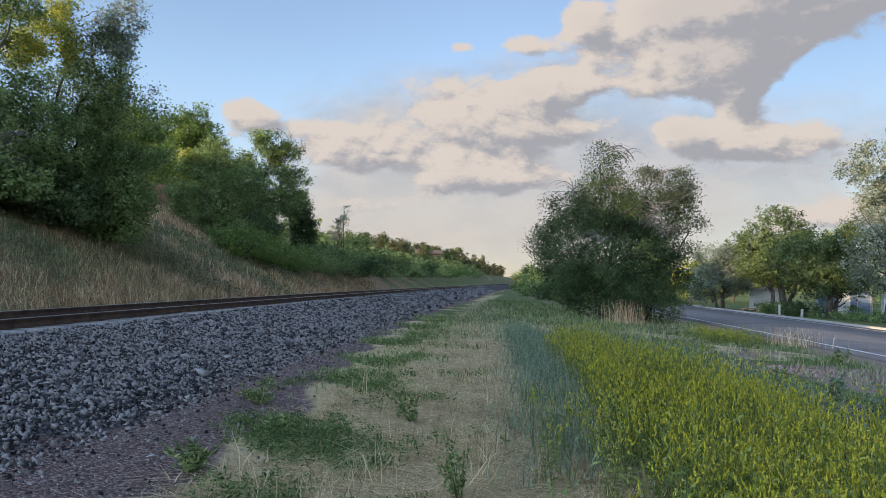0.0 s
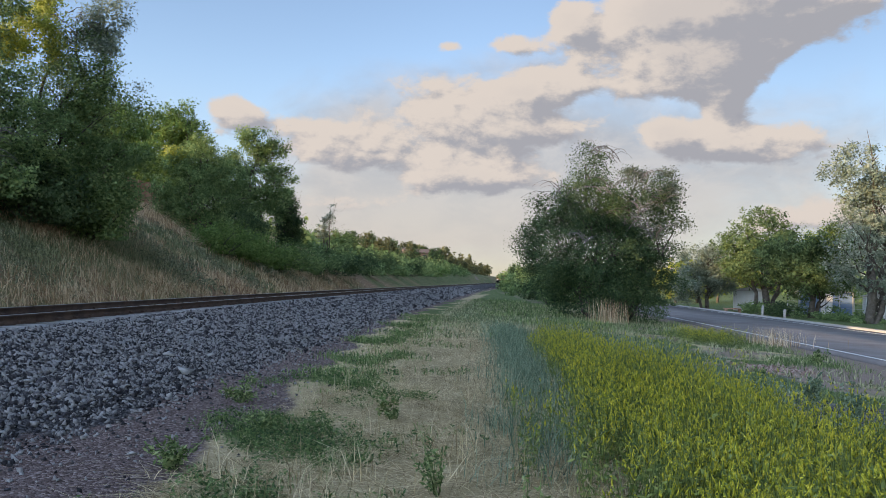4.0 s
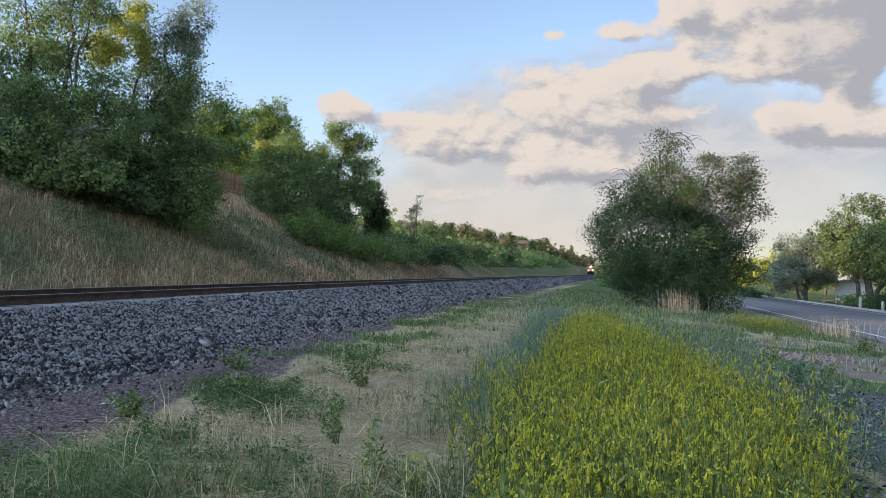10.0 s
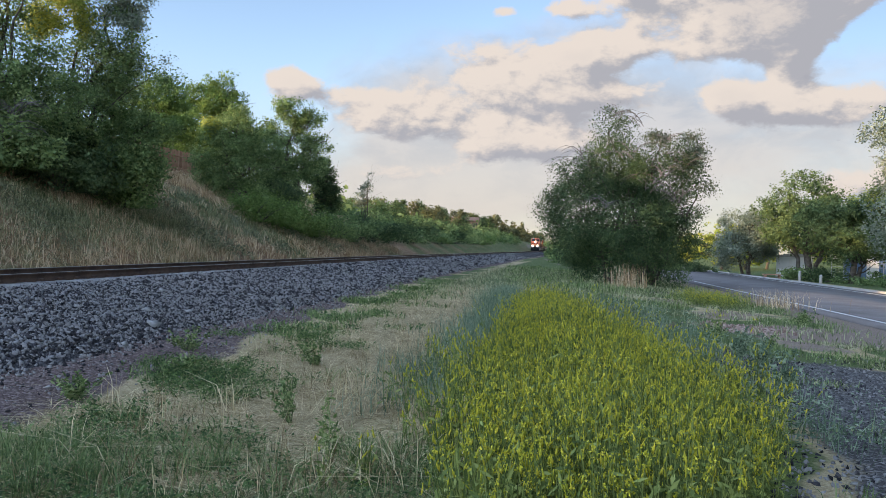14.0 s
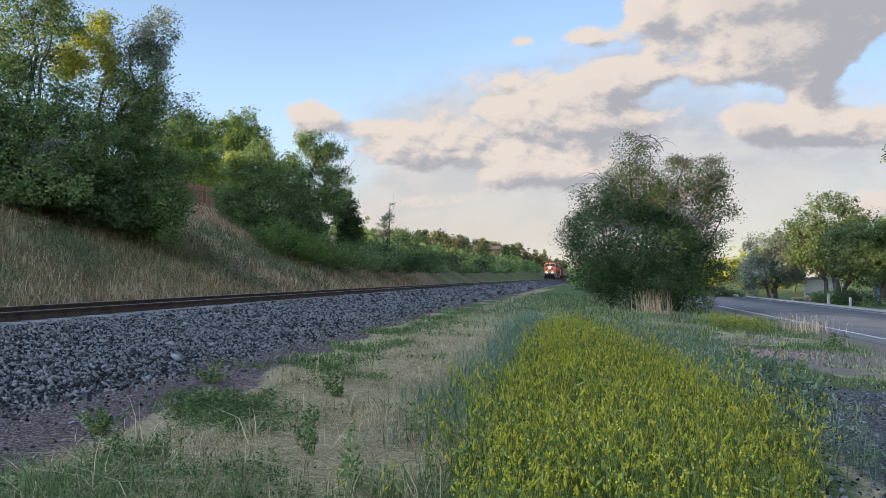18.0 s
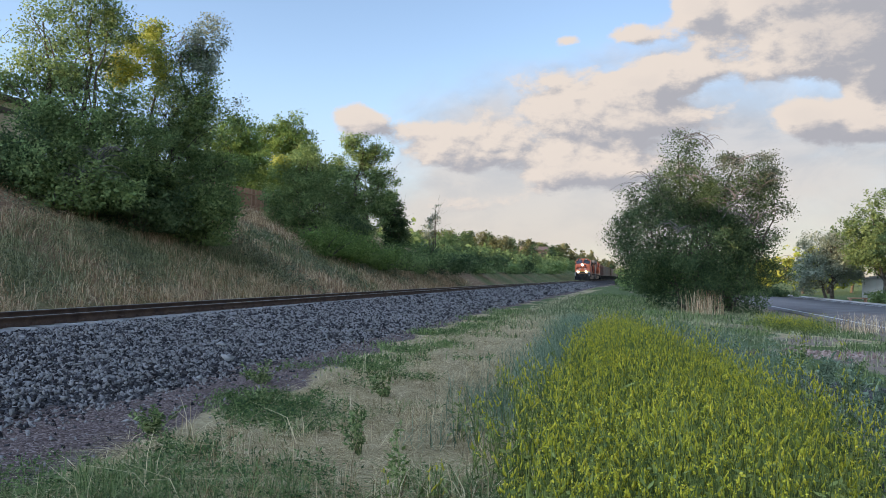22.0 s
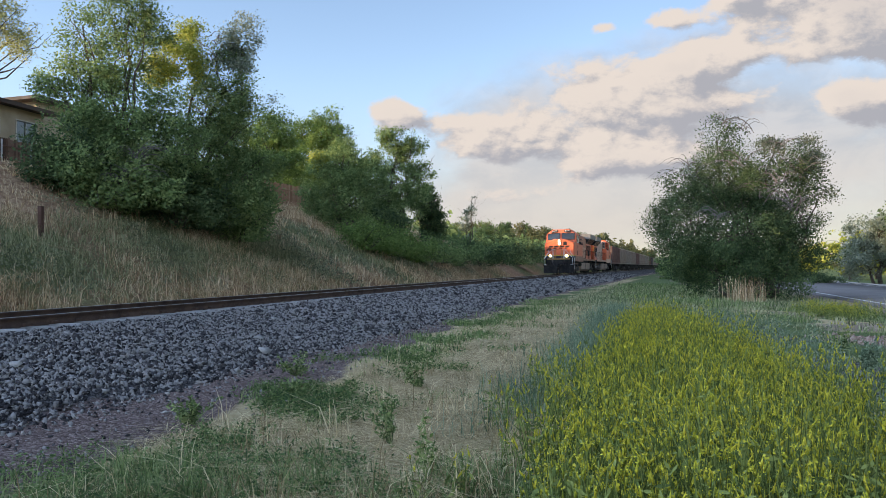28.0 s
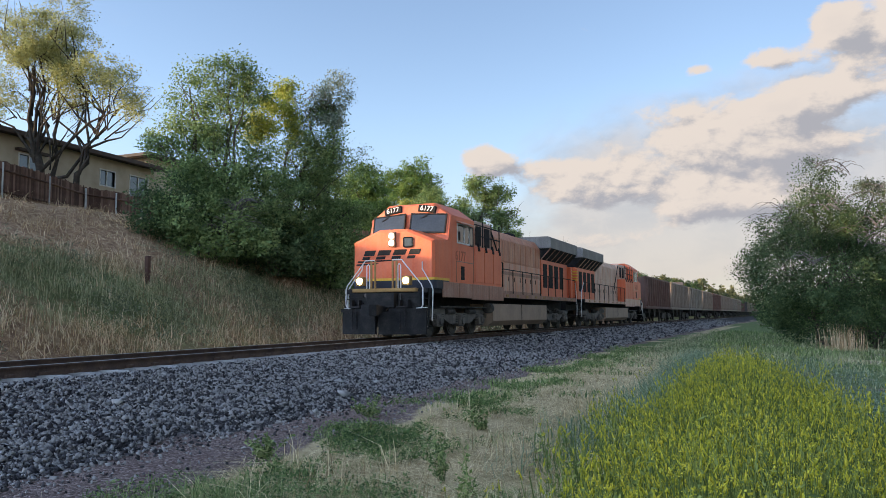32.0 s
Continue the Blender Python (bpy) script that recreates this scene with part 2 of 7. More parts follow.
BARK_DARK = surface("dark_bark", [(0.018, 0.014, 0.012), (0.045, 0.036, 0.028), (0.09, 0.075, 0.06)], rough=0.95, scale=4, fine=30, bump=0.6)
DEADWOOD = surface("deadwood", [(0.07, 0.062, 0.058), (0.125, 0.112, 0.105), (0.19, 0.172, 0.16)], rough=0.9, scale=5, fine=40, bump=0.3)
STEEL_TOP = surface("rail_steel", [(0.30, 0.29, 0.28), (0.55, 0.54, 0.53)], rough=0.32, metal=0.9, scale=3, fine=50, bump=0.05)
RUST = surface("rail_rust", [(0.035, 0.022, 0.017), (0.075, 0.045, 0.032), (0.12, 0.075, 0.05)], rough=0.85, scale=3, fine=50, bump=0.3)
TIE = surface("tie_concrete", [(0.17, 0.165, 0.16), (0.25, 0.24, 0.23), (0.34, 0.33, 0.315)], rough=0.95, scale=5, fine=40, bump=0.5, object_random=0.4)
ASPHALT = surface("asphalt", [(0.125, 0.108, 0.100), (0.17, 0.150, 0.140), (0.22, 0.20, 0.188)], rough=0.92, scale=0.7, fine=120, bump=0.25)
ROAD_PAINT = surface("road_paint", [(0.45, 0.44, 0.42), (0.72, 0.71, 0.68)], rough=0.8, scale=3, fine=40, bump=0.1)
CONCRETE = surface("concrete", [(0.28, 0.26, 0.23), (0.40, 0.37, 0.33)], rough=0.9, scale=2, fine=40, bump=0.2)

# ---------------------------------------------------------------- mesh helpers


def part(name, bm, material, parent=None, label=""):
    """Links a bmesh as one mesh object under a thing or a part."""
    me = bpy.data.meshes.new(name)
    bm.to_mesh(me)
    bm.free()
    mats = material if isinstance(material, (list, tuple)) else [material]
    for m in mats:
        me.materials.append(m)
    ob = new(name, me)
    if parent:
        ob.parent = parent
    if label:
        ob["label"] = label
    return ob


def mesh_part(name, verts, faces, material, parent=None, label="", smooth=False):
    """Links plain arrays of corners and faces (all of one size) as one mesh object."""
    verts, faces = np.asarray(verts, np.float32), np.asarray(faces, np.int32)
    me = bpy.data.meshes.new(name)
    k = faces.shape[1]
    me.vertices.add(len(verts))
    me.vertices.foreach_set("co", verts.ravel())
    me.loops.add(faces.size)
    me.loops.foreach_set("vertex_index", faces.ravel())
    me.polygons.add(len(faces))
    me.polygons.foreach_set("loop_start", np.arange(0, faces.size, k, dtype=np.int32))
    if smooth:
        me.polygons.foreach_set("use_smooth", np.ones(len(faces), bool))
    me.update(calc_edges=True)
    for m in material if isinstance(material, (list, tuple)) else [material]:
        me.materials.append(m)
    ob = new(name, me)
    if parent:
        ob.parent = parent
    if label:
        ob["label"] = label
    return ob


def empty(name, m=None):
    ob = new(name)
    ob.empty_display_size = 0.2
    if m is not None:
        ob.matrix_world = m
    return ob


def box(bm, x0, x1, y0, y1, z0, z1, bevel=0.0):
    """A box between two corners, added to bm, with its edges softened."""
    r = bmesh.ops.create_cube(bm, size=1.0)
    vs = r["verts"]
    for v in vs:
        v.co = Vector(((x0 + x1) / 2 + v.co.x * (x1 - x0), (y0 + y1) / 2 + v.co.y * (y1 - y0), (z0 + z1) / 2 + v.co.z * (z1 - z0)))
    if bevel:
        es = list({e for v in vs for e in v.link_edges})
        bmesh.ops.bevel(bm, geom=es, offset=bevel, segments=1, affect="EDGES")
    return bm


def rod(bm, a, b, r, sides=6, r2=None):
    """A round bar from a to b."""
    a, b = Vector(a), Vector(b)
    d = b - a
    m = Matrix.Translation((a + b) / 2) @ d.to_track_quat("Z", "Y").to_matrix().to_4x4()
    bmesh.ops.create_cone(bm, cap_ends=True, segments=sides, radius1=r, radius2=r if r2 is None else r2, depth=d.length, matrix=m)
    return bm


def bent(bm, points, r, sides=6):
    for a, b in zip(points[:-1], points[1:]):
        rod(bm, a, b, r, sides)
    return bm


def prism(bm, outline, axis, lo, hi):
    """A solid: an outline of (a, b) pairs pushed along an axis from lo to hi."""
    def put(a, b, c):
        return {"x": (c, a, b), "y": (a, c, b), "z": (a, b, c)}[axis]
    low = [bm.verts.new(put(a, b, lo)) for a, b in outline]
    high = [bm.verts.new(put(a, b, hi)) for a, b in outline]
    fs = [bm.faces.new(low), bm.faces.new(high)]
    n = len(outline)
    for i in range(n):
        fs.append(bm.faces.new((low[i], low[(i + 1) % n], high[(i + 1) % n], high[i])))
    bmesh.ops.recalc_face_normals(bm, faces=fs)
    return bm


# ---------------------------------------------------------------- the lie of the land
SLOPE_Y = np.array([-60, 0, 30, 70, 150, 300, 360, 450, 1100], float)
SLOPE = np.array([0.01, 0.02, 0.05, 0.067, 0.068, 0.064, 0.10, 0.10, 0.15], float)
_ty = np.arange(-60, 1100.5, 0.5)
_tx = np.concatenate([[0], np.cumsum(np.interp(_ty[:-1] + 0.25, SLOPE_Y, SLOPE) * 0.5)])
_tx += -8.1 - np.interp(23.0, _ty, _tx)
_ts = np.concatenate([[0], np.cumsum(np.hypot(np.diff(_tx), np.diff(_ty)))])
RAIL_TOP = 0.735


def track_x(y):
    return np.interp(y, _ty, _tx)


def track_at(s):
    """Place and heading (degrees) at s metres along the track, 0 abreast of y = 0."""
    s = s + np.interp(0.0, _ty, _ts)
    y = float(np.interp(s, _ts, _ty))
    return float(track_x(y)), y, -math.degrees(math.atan(float(np.interp(y, SLOPE_Y, SLOPE))))


def road_z(y):
    return -0.12 - 0.0025 * (np.clip(y, -60, 130) - 20)


def road_x(y):
    """The near edge line of the road."""
    y = np.asarray(y, float)
    return 11.0 + 0.055 * (y - 20) + 0.0002 * np.clip(y - 60, 0, 300) ** 2


def smooth(a, b, v):
    t = np.clip((v - a) / (b - a), 0, 1)
    return t * t * (3 - 2 * t)


def lumps(x, y, scale, seed=0.0):
    """Cheap smooth relief from a few waves, -1 to 1."""
    a = np.sin(x / scale * 1.7 + 1.3 * seed + 0.7 * np.sin(y / scale * 1.1 + seed))
    b = np.sin(y / scale * 1.9 - 0.8 * seed + 0.9 * np.sin(x / scale * 1.3 + 2 * seed))
    c = np.sin((x + y) / scale * 3.1 + seed * 2.2) * 0.5
    return (a + b + c) / 2.5


def land(x, y):
    """Height of the ground."""
    x, y = np.asarray(x, float), np.asarray(y, float)
    u = x - track_x(y)
    flat = 0.0 + 0.05 * lumps(x, y, 2.6, 1.0) * smooth(5.2, 7.5, u) * (1 - smooth(5, 9, x))
    flat = flat + (road_z(y) - 0.05 - flat) * smooth(3, 10, x)
    flat = flat + 0.45 * smooth(26, 60, x) * smooth(20, 60, y)
    # ballast shoulder on the open side
    shoulder = 0.525 - (np.clip(u, 1.65, 5.2) - 1.65) * 0.142
    right = np.where(u > 5.2, flat, np.where(u > 4.4, shoulder + (flat - shoulder) * smooth(4.4, 5.2, u), shoulder))
    # cut bank on the other side
    d = -u - 3.3
    # crest lifts unseen below y = 8, added to block the low sun
    crest = 6.2 - 2.6 * smooth(60, 100, y) + 2.6 * smooth(150, 250, y) - 1.2 * smooth(330, 450, y) + 2.0 * (1 - smooth(-40, 8, y))
    ramp = np.where(d < 5, 0.54 * d, 2.7 + 0.50 * (d - 5))
    ramp = ramp + 0.18 * lumps(x, y, 3.1, 2.0) * smooth(0, 3, d)
    k = 0.7
    bank = 0.26 - k * np.log(np.exp(-np.clip(ramp, 0, 20) / k) + np.exp(-crest / k))
    # rise behind it: hill far along, nearer an unseen ridge added to block sun
    bank = bank + 0.02 * np.clip(d - 14, 0, 12) + 0.24 * np.clip(d - 34, 0, 24) * (1 - 0.3 * smooth(35, 65, y)) + 0.01 * np.clip(d - 60, 0, 150)
    left_sh = 0.525 - (np.clip(-u, 1.65, 2.6) - 1.65) * 0.32
    left = np.where(d > 0, np.maximum(bank, 0.24), left_sh)
    left = np.where((u > -3.3) & (u < -2.6), 0.24, left)
    return np.where(u >= 0, right, left)


def nonuniform(knots):
    """Samples with the steps given: (from, step), ..., end."""
    out = []
    for (a, st), nxt in zip(knots[:-1], knots[1:]):
        b = nxt[0]
        n = max(1, int(round((b - a) / st)))
        out += list(a + (b - a) * np.arange(n) / n)
    return np.array(out + [knots[-1][0]])

# ---------------------------------------------------------------- the ground sheet
def ground_material():
    m = bpy.data.materials.new("meadow_soil")
    m.use_nodes = True
    nt = m.node_tree
    N, L = nt.nodes, nt.links
    b = N["Principled BSDF"]
    b.inputs["Roughness"].default_value = 0.95
    b.inputs["Specular IOR Level"].default_value = 0.15
    tc = N.new("ShaderNodeTexCoord")

    def noise_of(scale, detail=6, rough=0.6):
        n = N.new("ShaderNodeTexNoise")
        L.new(tc.outputs["Object"], n.inputs["Vector"])
        n.inputs["Scale"].default_value, n.inputs["Detail"].default_value, n.inputs["Roughness"].default_value = scale, detail, rough
        return n.outputs["Fac"]

    def ramp_of(v, cols, a=0.3, c=0.7):
        r = N.new("ShaderNodeValToRGB")
        e = r.color_ramp.elements
        while len(e) < len(cols):
            e.new(0.5)
        for i, col in enumerate(cols):
            e[i].position = a + (c - a) * i / (len(cols) - 1)
            e[i].color = (*col, 1)
        L.new(v, r.inputs[0])
        return r.outputs[0]

    def mixed(f, a, c):
        n = N.new("ShaderNodeMix")
        n.data_type = "RGBA"
        L.new(f, n.inputs[0])
        L.new(a, n.inputs[6])
        L.new(c, n.inputs[7])
        return n.outputs[2]

    def zone(name, wob):
        a = N.new("ShaderNodeAttribute")
        a.attribute_name = name
        s = N.new("ShaderNodeMath")
        s.operation = "ADD"
        L.new(a.outputs["Fac"], s.inputs[0])
        k = N.new("ShaderNodeMath")
        k.operation = "MULTIPLY_ADD"
        L.new(wob, k.inputs[0])
        k.inputs[1].default_value, k.inputs[2].default_value = 0.9, -0.45
        L.new(k.outputs[0], s.inputs[1])
        r = N.new("ShaderNodeMapRange")
        r.interpolation_type = "SMOOTHSTEP"
        L.new(s.outputs[0], r.inputs[0])
        r.inputs[1].default_value, r.inputs[2].default_value = 0.35, 0.65
        return r.outputs[0]

    wob = noise_of(1.6, 7, 0.65)
    grain = noise_of(28, 5, 0.7)
    fine = noise_of(110, 3, 0.6)
    pebble = N.new("ShaderNodeTexVoronoi")
    pebble.inputs["Scale"].default_value = 42
    L.new(tc.outputs["Object"], pebble.inputs["Vector"])
    chips = N.new("ShaderNodeSeparateColor")
    L.new(pebble.outputs["Color"], chips.inputs[0])
    straw = ramp_of(grain, [(0.28, 0.205, 0.108), (0.43, 0.335, 0.188), (0.57, 0.465, 0.285)])
    green = ramp_of(grain, [(0.05, 0.07, 0.025), (0.10, 0.135, 0.045), (0.19, 0.20, 0.09)])
    gravel = ramp_of(chips.outputs[1], [(0.022, 0.020, 0.020), (0.050, 0.046, 0.046), (0.11, 0.102, 0.10)])
    dirt = ramp_of(chips.outputs[0], [(0.072, 0.047, 0.040), (0.118, 0.080, 0.069), (0.155, 0.110, 0.097), (0.28, 0.22, 0.20)], 0.1, 1.0)
    grit = ramp_of(chips.outputs[0], [(0.045, 0.041, 0.040), (0.083, 0.077, 0.073), (0.125, 0.115, 0.108), (0.25, 0.235, 0.22)], 0.1, 1.0)
    pink = ramp_of(grain, [(0.19, 0.135, 0.105), (0.26, 0.195, 0.155), (0.34, 0.265, 0.215)])
    drybank = ramp_of(noise_of(5.0, 8, 0.75), [(0.12, 0.066, 0.041), (0.28, 0.17, 0.10), (0.50, 0.355, 0.22)], 0.34, 0.64)
    col = straw
    for name, c in (("green", green), ("bank", drybank), ("dirt", dirt), ("pink", pink), ("grit", grit), ("gravel", gravel)):
        col = mixed(zone(name, wob), col, c)
    L.new(col, b.inputs["Base Color"])
    bp = N.new("ShaderNodeBump")
    bp.inputs["Strength"].default_value, bp.inputs["Distance"].default_value = 0.7, 0.03
    rough_h = N.new("ShaderNodeMath")
    rough_h.operation = "SUBTRACT"
    L.new(grain, rough_h.inputs[0])
    L.new(pebble.outputs["Distance"], rough_h.inputs[1])
    L.new(rough_h.outputs[0], bp.inputs["Height"])
    L.new(bp.outputs[0], b.inputs["Normal"])
    return m


SOIL = ground_material()


def zones(x, y):
    """How much of each cover lies at a place, 0 to 1."""
    u = x - track_x(y)
    w = lumps(x, y, 1.3, 3.0)
    gravel = smooth(-3.6, -2.9, u) * (1 - smooth(4.5, 5.2, u + 0.35 * w))
    dirt = smooth(4.4, 5.0, u + 0.3 * w) * (1 - smooth(6.3, 7.1, u + 0.45 * w + 0.07 * np.clip(y - 8, 0, 14)))
    patchy = smooth(-0.3, 0.2, lumps(x, y, 1.1, 7.0))
    wide = 0.05 * np.clip(y - 8, -4, 14)
    green = smooth(6.0, 6.5, u + wide + 0.4 * w) * (1 - smooth(7.0, 7.8, u + wide + 0.6 * lumps(x, y, 1.5, 5.0))) * patchy * 0.85
    green = np.maximum(green, smooth(24, 33, y) * smooth(6.0, 8, u) * (1 - smooth(9.5, 10.8, x)) * 0.8)
    patch_r = np.interp(y, [3, 3.6, 4.4, 5.5, 7, 9, 14, 18, 22], [2.8, 3.0, 3.3, 3.65, 3.75, 3.9, 4.3, 4.6, 4.8])
    green = np.maximum(green, smooth(0.7, 1.6, x - 0.06 * y) * (1 - smooth(patch_r, patch_r + 0.5, x + 0.3 * w)) * 0.9)
    green = np.maximum(green, (1 - smooth(3.4, 4.8, y)) * smooth(6, 7.5, u) * (1 - smooth(1.6, 2.6, x)) * 0.7)
    rx = road_x(y)
    verge = smooth(6.0, 6.6, x) * (1 - smooth(rx - 0.4, rx, x))
    green = np.maximum(green, verge * smooth(-0.30, 0.05, lumps(x, y, 1.7, 8.0)) * 0.8)
    green = np.maximum(green, smooth(rx + 9, rx + 10.5, x))
    pink = np.exp(-(((x - 8.3) / 2.0) ** 2 + ((y - 16.5) / 3.0) ** 2) * 1.4) * 1.1
    pink = np.maximum(pink, smooth(rx - 2.0, rx - 1.2, x) * (1 - smooth(rx + 0.2, rx + 0.5, x)) * 0.9)
    pink = np.maximum(pink, smooth(rx + 7.4, rx + 7.9, x) * (1 - smooth(rx + 9.0, rx + 10, x)) * 0.7)
    g2 = np.exp(-(((x - 6.6) / 1.7) ** 2 + ((y - 6.0) / 5.0) ** 2) * 1.5)
    lay = smooth(patch_r + 0.3, patch_r + 0.8, x) * (1 - smooth(11, 13, y + w)) * (1 - smooth(8.0, 9.5, x)) * 0.75
    grit = np.maximum(g2, lay)
    sward = smooth(patch_r - 1.3, patch_r - 0.7, x) * (1 - smooth(6.2, 7.2, x)) * smooth(8, 11, y) * (1 - smooth(24, 28, y))
    bare = smooth(-0.1, 0.5, lumps(x, y, 1.2, 6.5))
    green = np.maximum(green, sward * 0.85)
    grit = np.maximum(grit, sward * bare * 0.8)
    pink = np.maximum(pink, verge * (1 - smooth(-0.4, 0.0, lumps(x, y, 1.7, 8.0))) * 0.6)
    bank = smooth(3.0, 3.8, -u) * (0.55 + 0.3 * lumps(x, y, 4.0, 4.0) + 0.25 * (1 - smooth(15, 40, y)) * smooth(9, 13, -u)) * (1 - 0.35 * smooth(60, 105, y))
    green = np.where(u < -3, 0.62 * smooth(3.0, 3.8, -u), green)
    far = smooth(60, 120, y)
    green = np.where(u > 6, np.maximum(green, far * 0.75), green)
    return dict(green=green, dirt=dirt, gravel=gravel, grit=grit, pink=pink, bank=np.clip(bank, 0, 1))


def build_ground():
    us = nonuniform([(-1400, 200), (-400, 40), (-120, 8), (-40, 1.5), (-22, 0.6), (-3.6, 0.2), (6.0, 0.25), (20, 1.0), (34, 4), (120, 20), (400, 150), (1600, 1)])
    ys = nonuniform([(-300, 40), (-40, 4), (-8, 0.8), (0, 0.25), (30, 0.6), (60, 1.5), (140, 6), (400, 25), (900, 120), (2600, 1)])
    U, Y = np.meshgrid(us, ys)
    X = U + track_x(Y)
    Z = land(X, Y)
    nu, ny = len(us), len(ys)
    idx = np.arange(nu * ny).reshape(ny, nu)
    faces = np.stack([idx[:-1, :-1], idx[:-1, 1:], idx[1:, 1:], idx[1:, :-1]], -1).reshape(-1, 4)
    ob = mesh_part("ground", np.stack([X, Y, Z], -1).reshape(-1, 3), faces, SOIL, smooth=True)
    for name, v in zones(X, Y).items():
        a = ob.data.attributes.new(name, "FLOAT", "POINT")
        a.data.foreach_set("value", np.asarray(v, np.float32).ravel())
    tagged(ob, "dry straw meadow, gravel shoulder and grassy cut bank", "ground", kind="structure")


build_ground()


# ---------------------------------------------------------------- railway track
def sweep(outline, ys, off, z, closed=True):
    """Corners and faces of an outline (across, up) drawn along the track."""
    xs = track_x(ys)
    slope = np.interp(ys, SLOPE_Y, SLOPE)
    nx, ny = 1 / np.hypot(1, slope), -slope / np.hypot(1, slope)
    o = np.array(outline, float)
    k = len(o)
    P = np.stack([xs[:, None] + nx[:, None] * (off + o[:, 0]), ys[:, None] + ny[:, None] * (off + o[:, 0]), np.broadcast_to(z + o[:, 1], (len(ys), k))], -1)
    idx = np.arange(len(ys) * k).reshape(len(ys), k)
    nxt = np.roll(idx, -1, axis=1)
    f = np.stack([idx[:-1], nxt[:-1], nxt[1:], idx[1:]], -1)
    return P.reshape(-1, 3), f.reshape(-1, 4)


TRACK = tagged(empty("railway_track"), "single railway track with worn rails on concrete sleepers in grey ballast", "railway track", kind="structure")
rail_ys = nonuniform([(-50, 2), (120, 5), (1000, 1)])
for side in (-1, 1):
    off = side * 0.755
    web = [(-0.075, -0.172), (-0.075, -0.160), (-0.012, -0.140), (-0.012, -0.045), (-0.036, -0.032), (-0.036, -0.006), (0.036, -0.006), (0.036, -0.032), (0.012, -0.045), (0.012, -0.140), (0.075, -0.160), (0.075, -0.172)]
    P, F = sweep(web, rail_ys, off, RAIL_TOP)
    rail = mesh_part("rail", P, F, RUST, TRACK, "rusty brown steel rail")
    head = [(-0.033, -0.0055), (-0.033, -0.002), (-0.022, 0.0), (0.022, 0.0), (0.033, -0.002), (0.033, -0.0055)]
    P, F = sweep(head, rail_ys, off, RAIL_TOP)
    mesh_part("running_surface", P, F, STEEL_TOP, rail, "polished rail top")


# ---------------------------------------------------------------- road
def strip(name, ya, yb, step, lo, hi, z, thick, material, parent=None, label=""):
    """A slab between two offsets from the road's edge line."""
    ys = np.arange(ya, yb + step, step)
    rx, rz = road_x(ys), road_z(ys)
    P = np.stack([np.stack([rx + a, ys, rz + zz], -1) for a, zz in ((lo, z - thick), (lo, z), (hi, z), (hi, z - thick))], 1)
    idx = np.arange(len(ys) * 4).reshape(len(ys), 4)
    nxt = np.roll(idx, -1, axis=1)
    F = np.stack([idx[:-1], idx[1:], nxt[1:], nxt[:-1]], -1).reshape(-1, 4)
    return mesh_part(name, P.reshape(-1, 3), F, material, parent, label)


ROAD = tagged(strip("road", -40, 320, 4, -0.45, 7.35, 0.03, 0.12, ASPHALT), "grey two-lane asphalt road with a broken edge", "road", kind="structure")
strip("edge_line", -40, 200, 4, 0.0, 0.12, 0.034, 0.003, ROAD_PAINT, ROAD, "worn white edge line")
strip("edge_line", -40, 200, 4, 6.6, 6.72, 0.034, 0.003, ROAD_PAINT, ROAD, "worn white edge line")
KERB = tagged(strip("kerb", -40, 200, 4, 7.36, 7.62, 0.13, 0.25, CONCRETE), "pale concrete kerb along the road", "kerb", kind="structure")


# ---------------------------------------------------------------- trees
def tube(points, radii, sides=6):
    """Corners and faces of a tapered round limb."""
    P = np.array(points, float)
    n = len(P)
    T = np.gradient(P, axis=0)
    T /= np.linalg.norm(T, axis=1, keepdims=True) + 1e-9
    ref = np.where(np.abs(T[:, 2:3]) < 0.9, [[0, 0, 1.0]], [[1.0, 0, 0]])
    A = np.cross(T, ref)
    A /= np.linalg.norm(A, axis=1, keepdims=True)
    B = np.cross(T, A)
    ang = np.arange(sides) * 2 * np.pi / sides
    ring = P[:, None] + np.array(radii)[:, None, None] * (np.cos(ang)[None, :, None] * A[:, None] + np.sin(ang)[None, :, None] * B[:, None])
    idx = np.arange(n * sides).reshape(n, sides)
    nxt = np.roll(idx, -1, axis=1)
    F = np.stack([idx[:-1], nxt[:-1], nxt[1:], idx[1:]], -1).reshape(-1, 4)
    return ring.reshape(-1, 3), F


def joined(pieces):
    V, F, n = [], [], 0
    for v, f in pieces:
        V.append(v)
        F.append(f + n)
        n += len(v)
    return np.concatenate(V), np.concatenate(F)


def limb(rng, a, b, r, sag=0.12, n=6, tip=0.25, wob=0.06):
    a, b = np.array(a, float), np.array(b, float)
    t = np.linspace(0, 1, n)[:, None]
    length = np.linalg.norm(b - a)
    P = a + (b - a) * t + np.array([0, 0, 1]) * (4 * t * (1 - t)) * sag * length
    P[1:-1] += rng.normal(0, wob * length / 2, (n - 2, 3))
    return tube(P, r * (1 - (1 - tip) * t[:, 0]), 6)


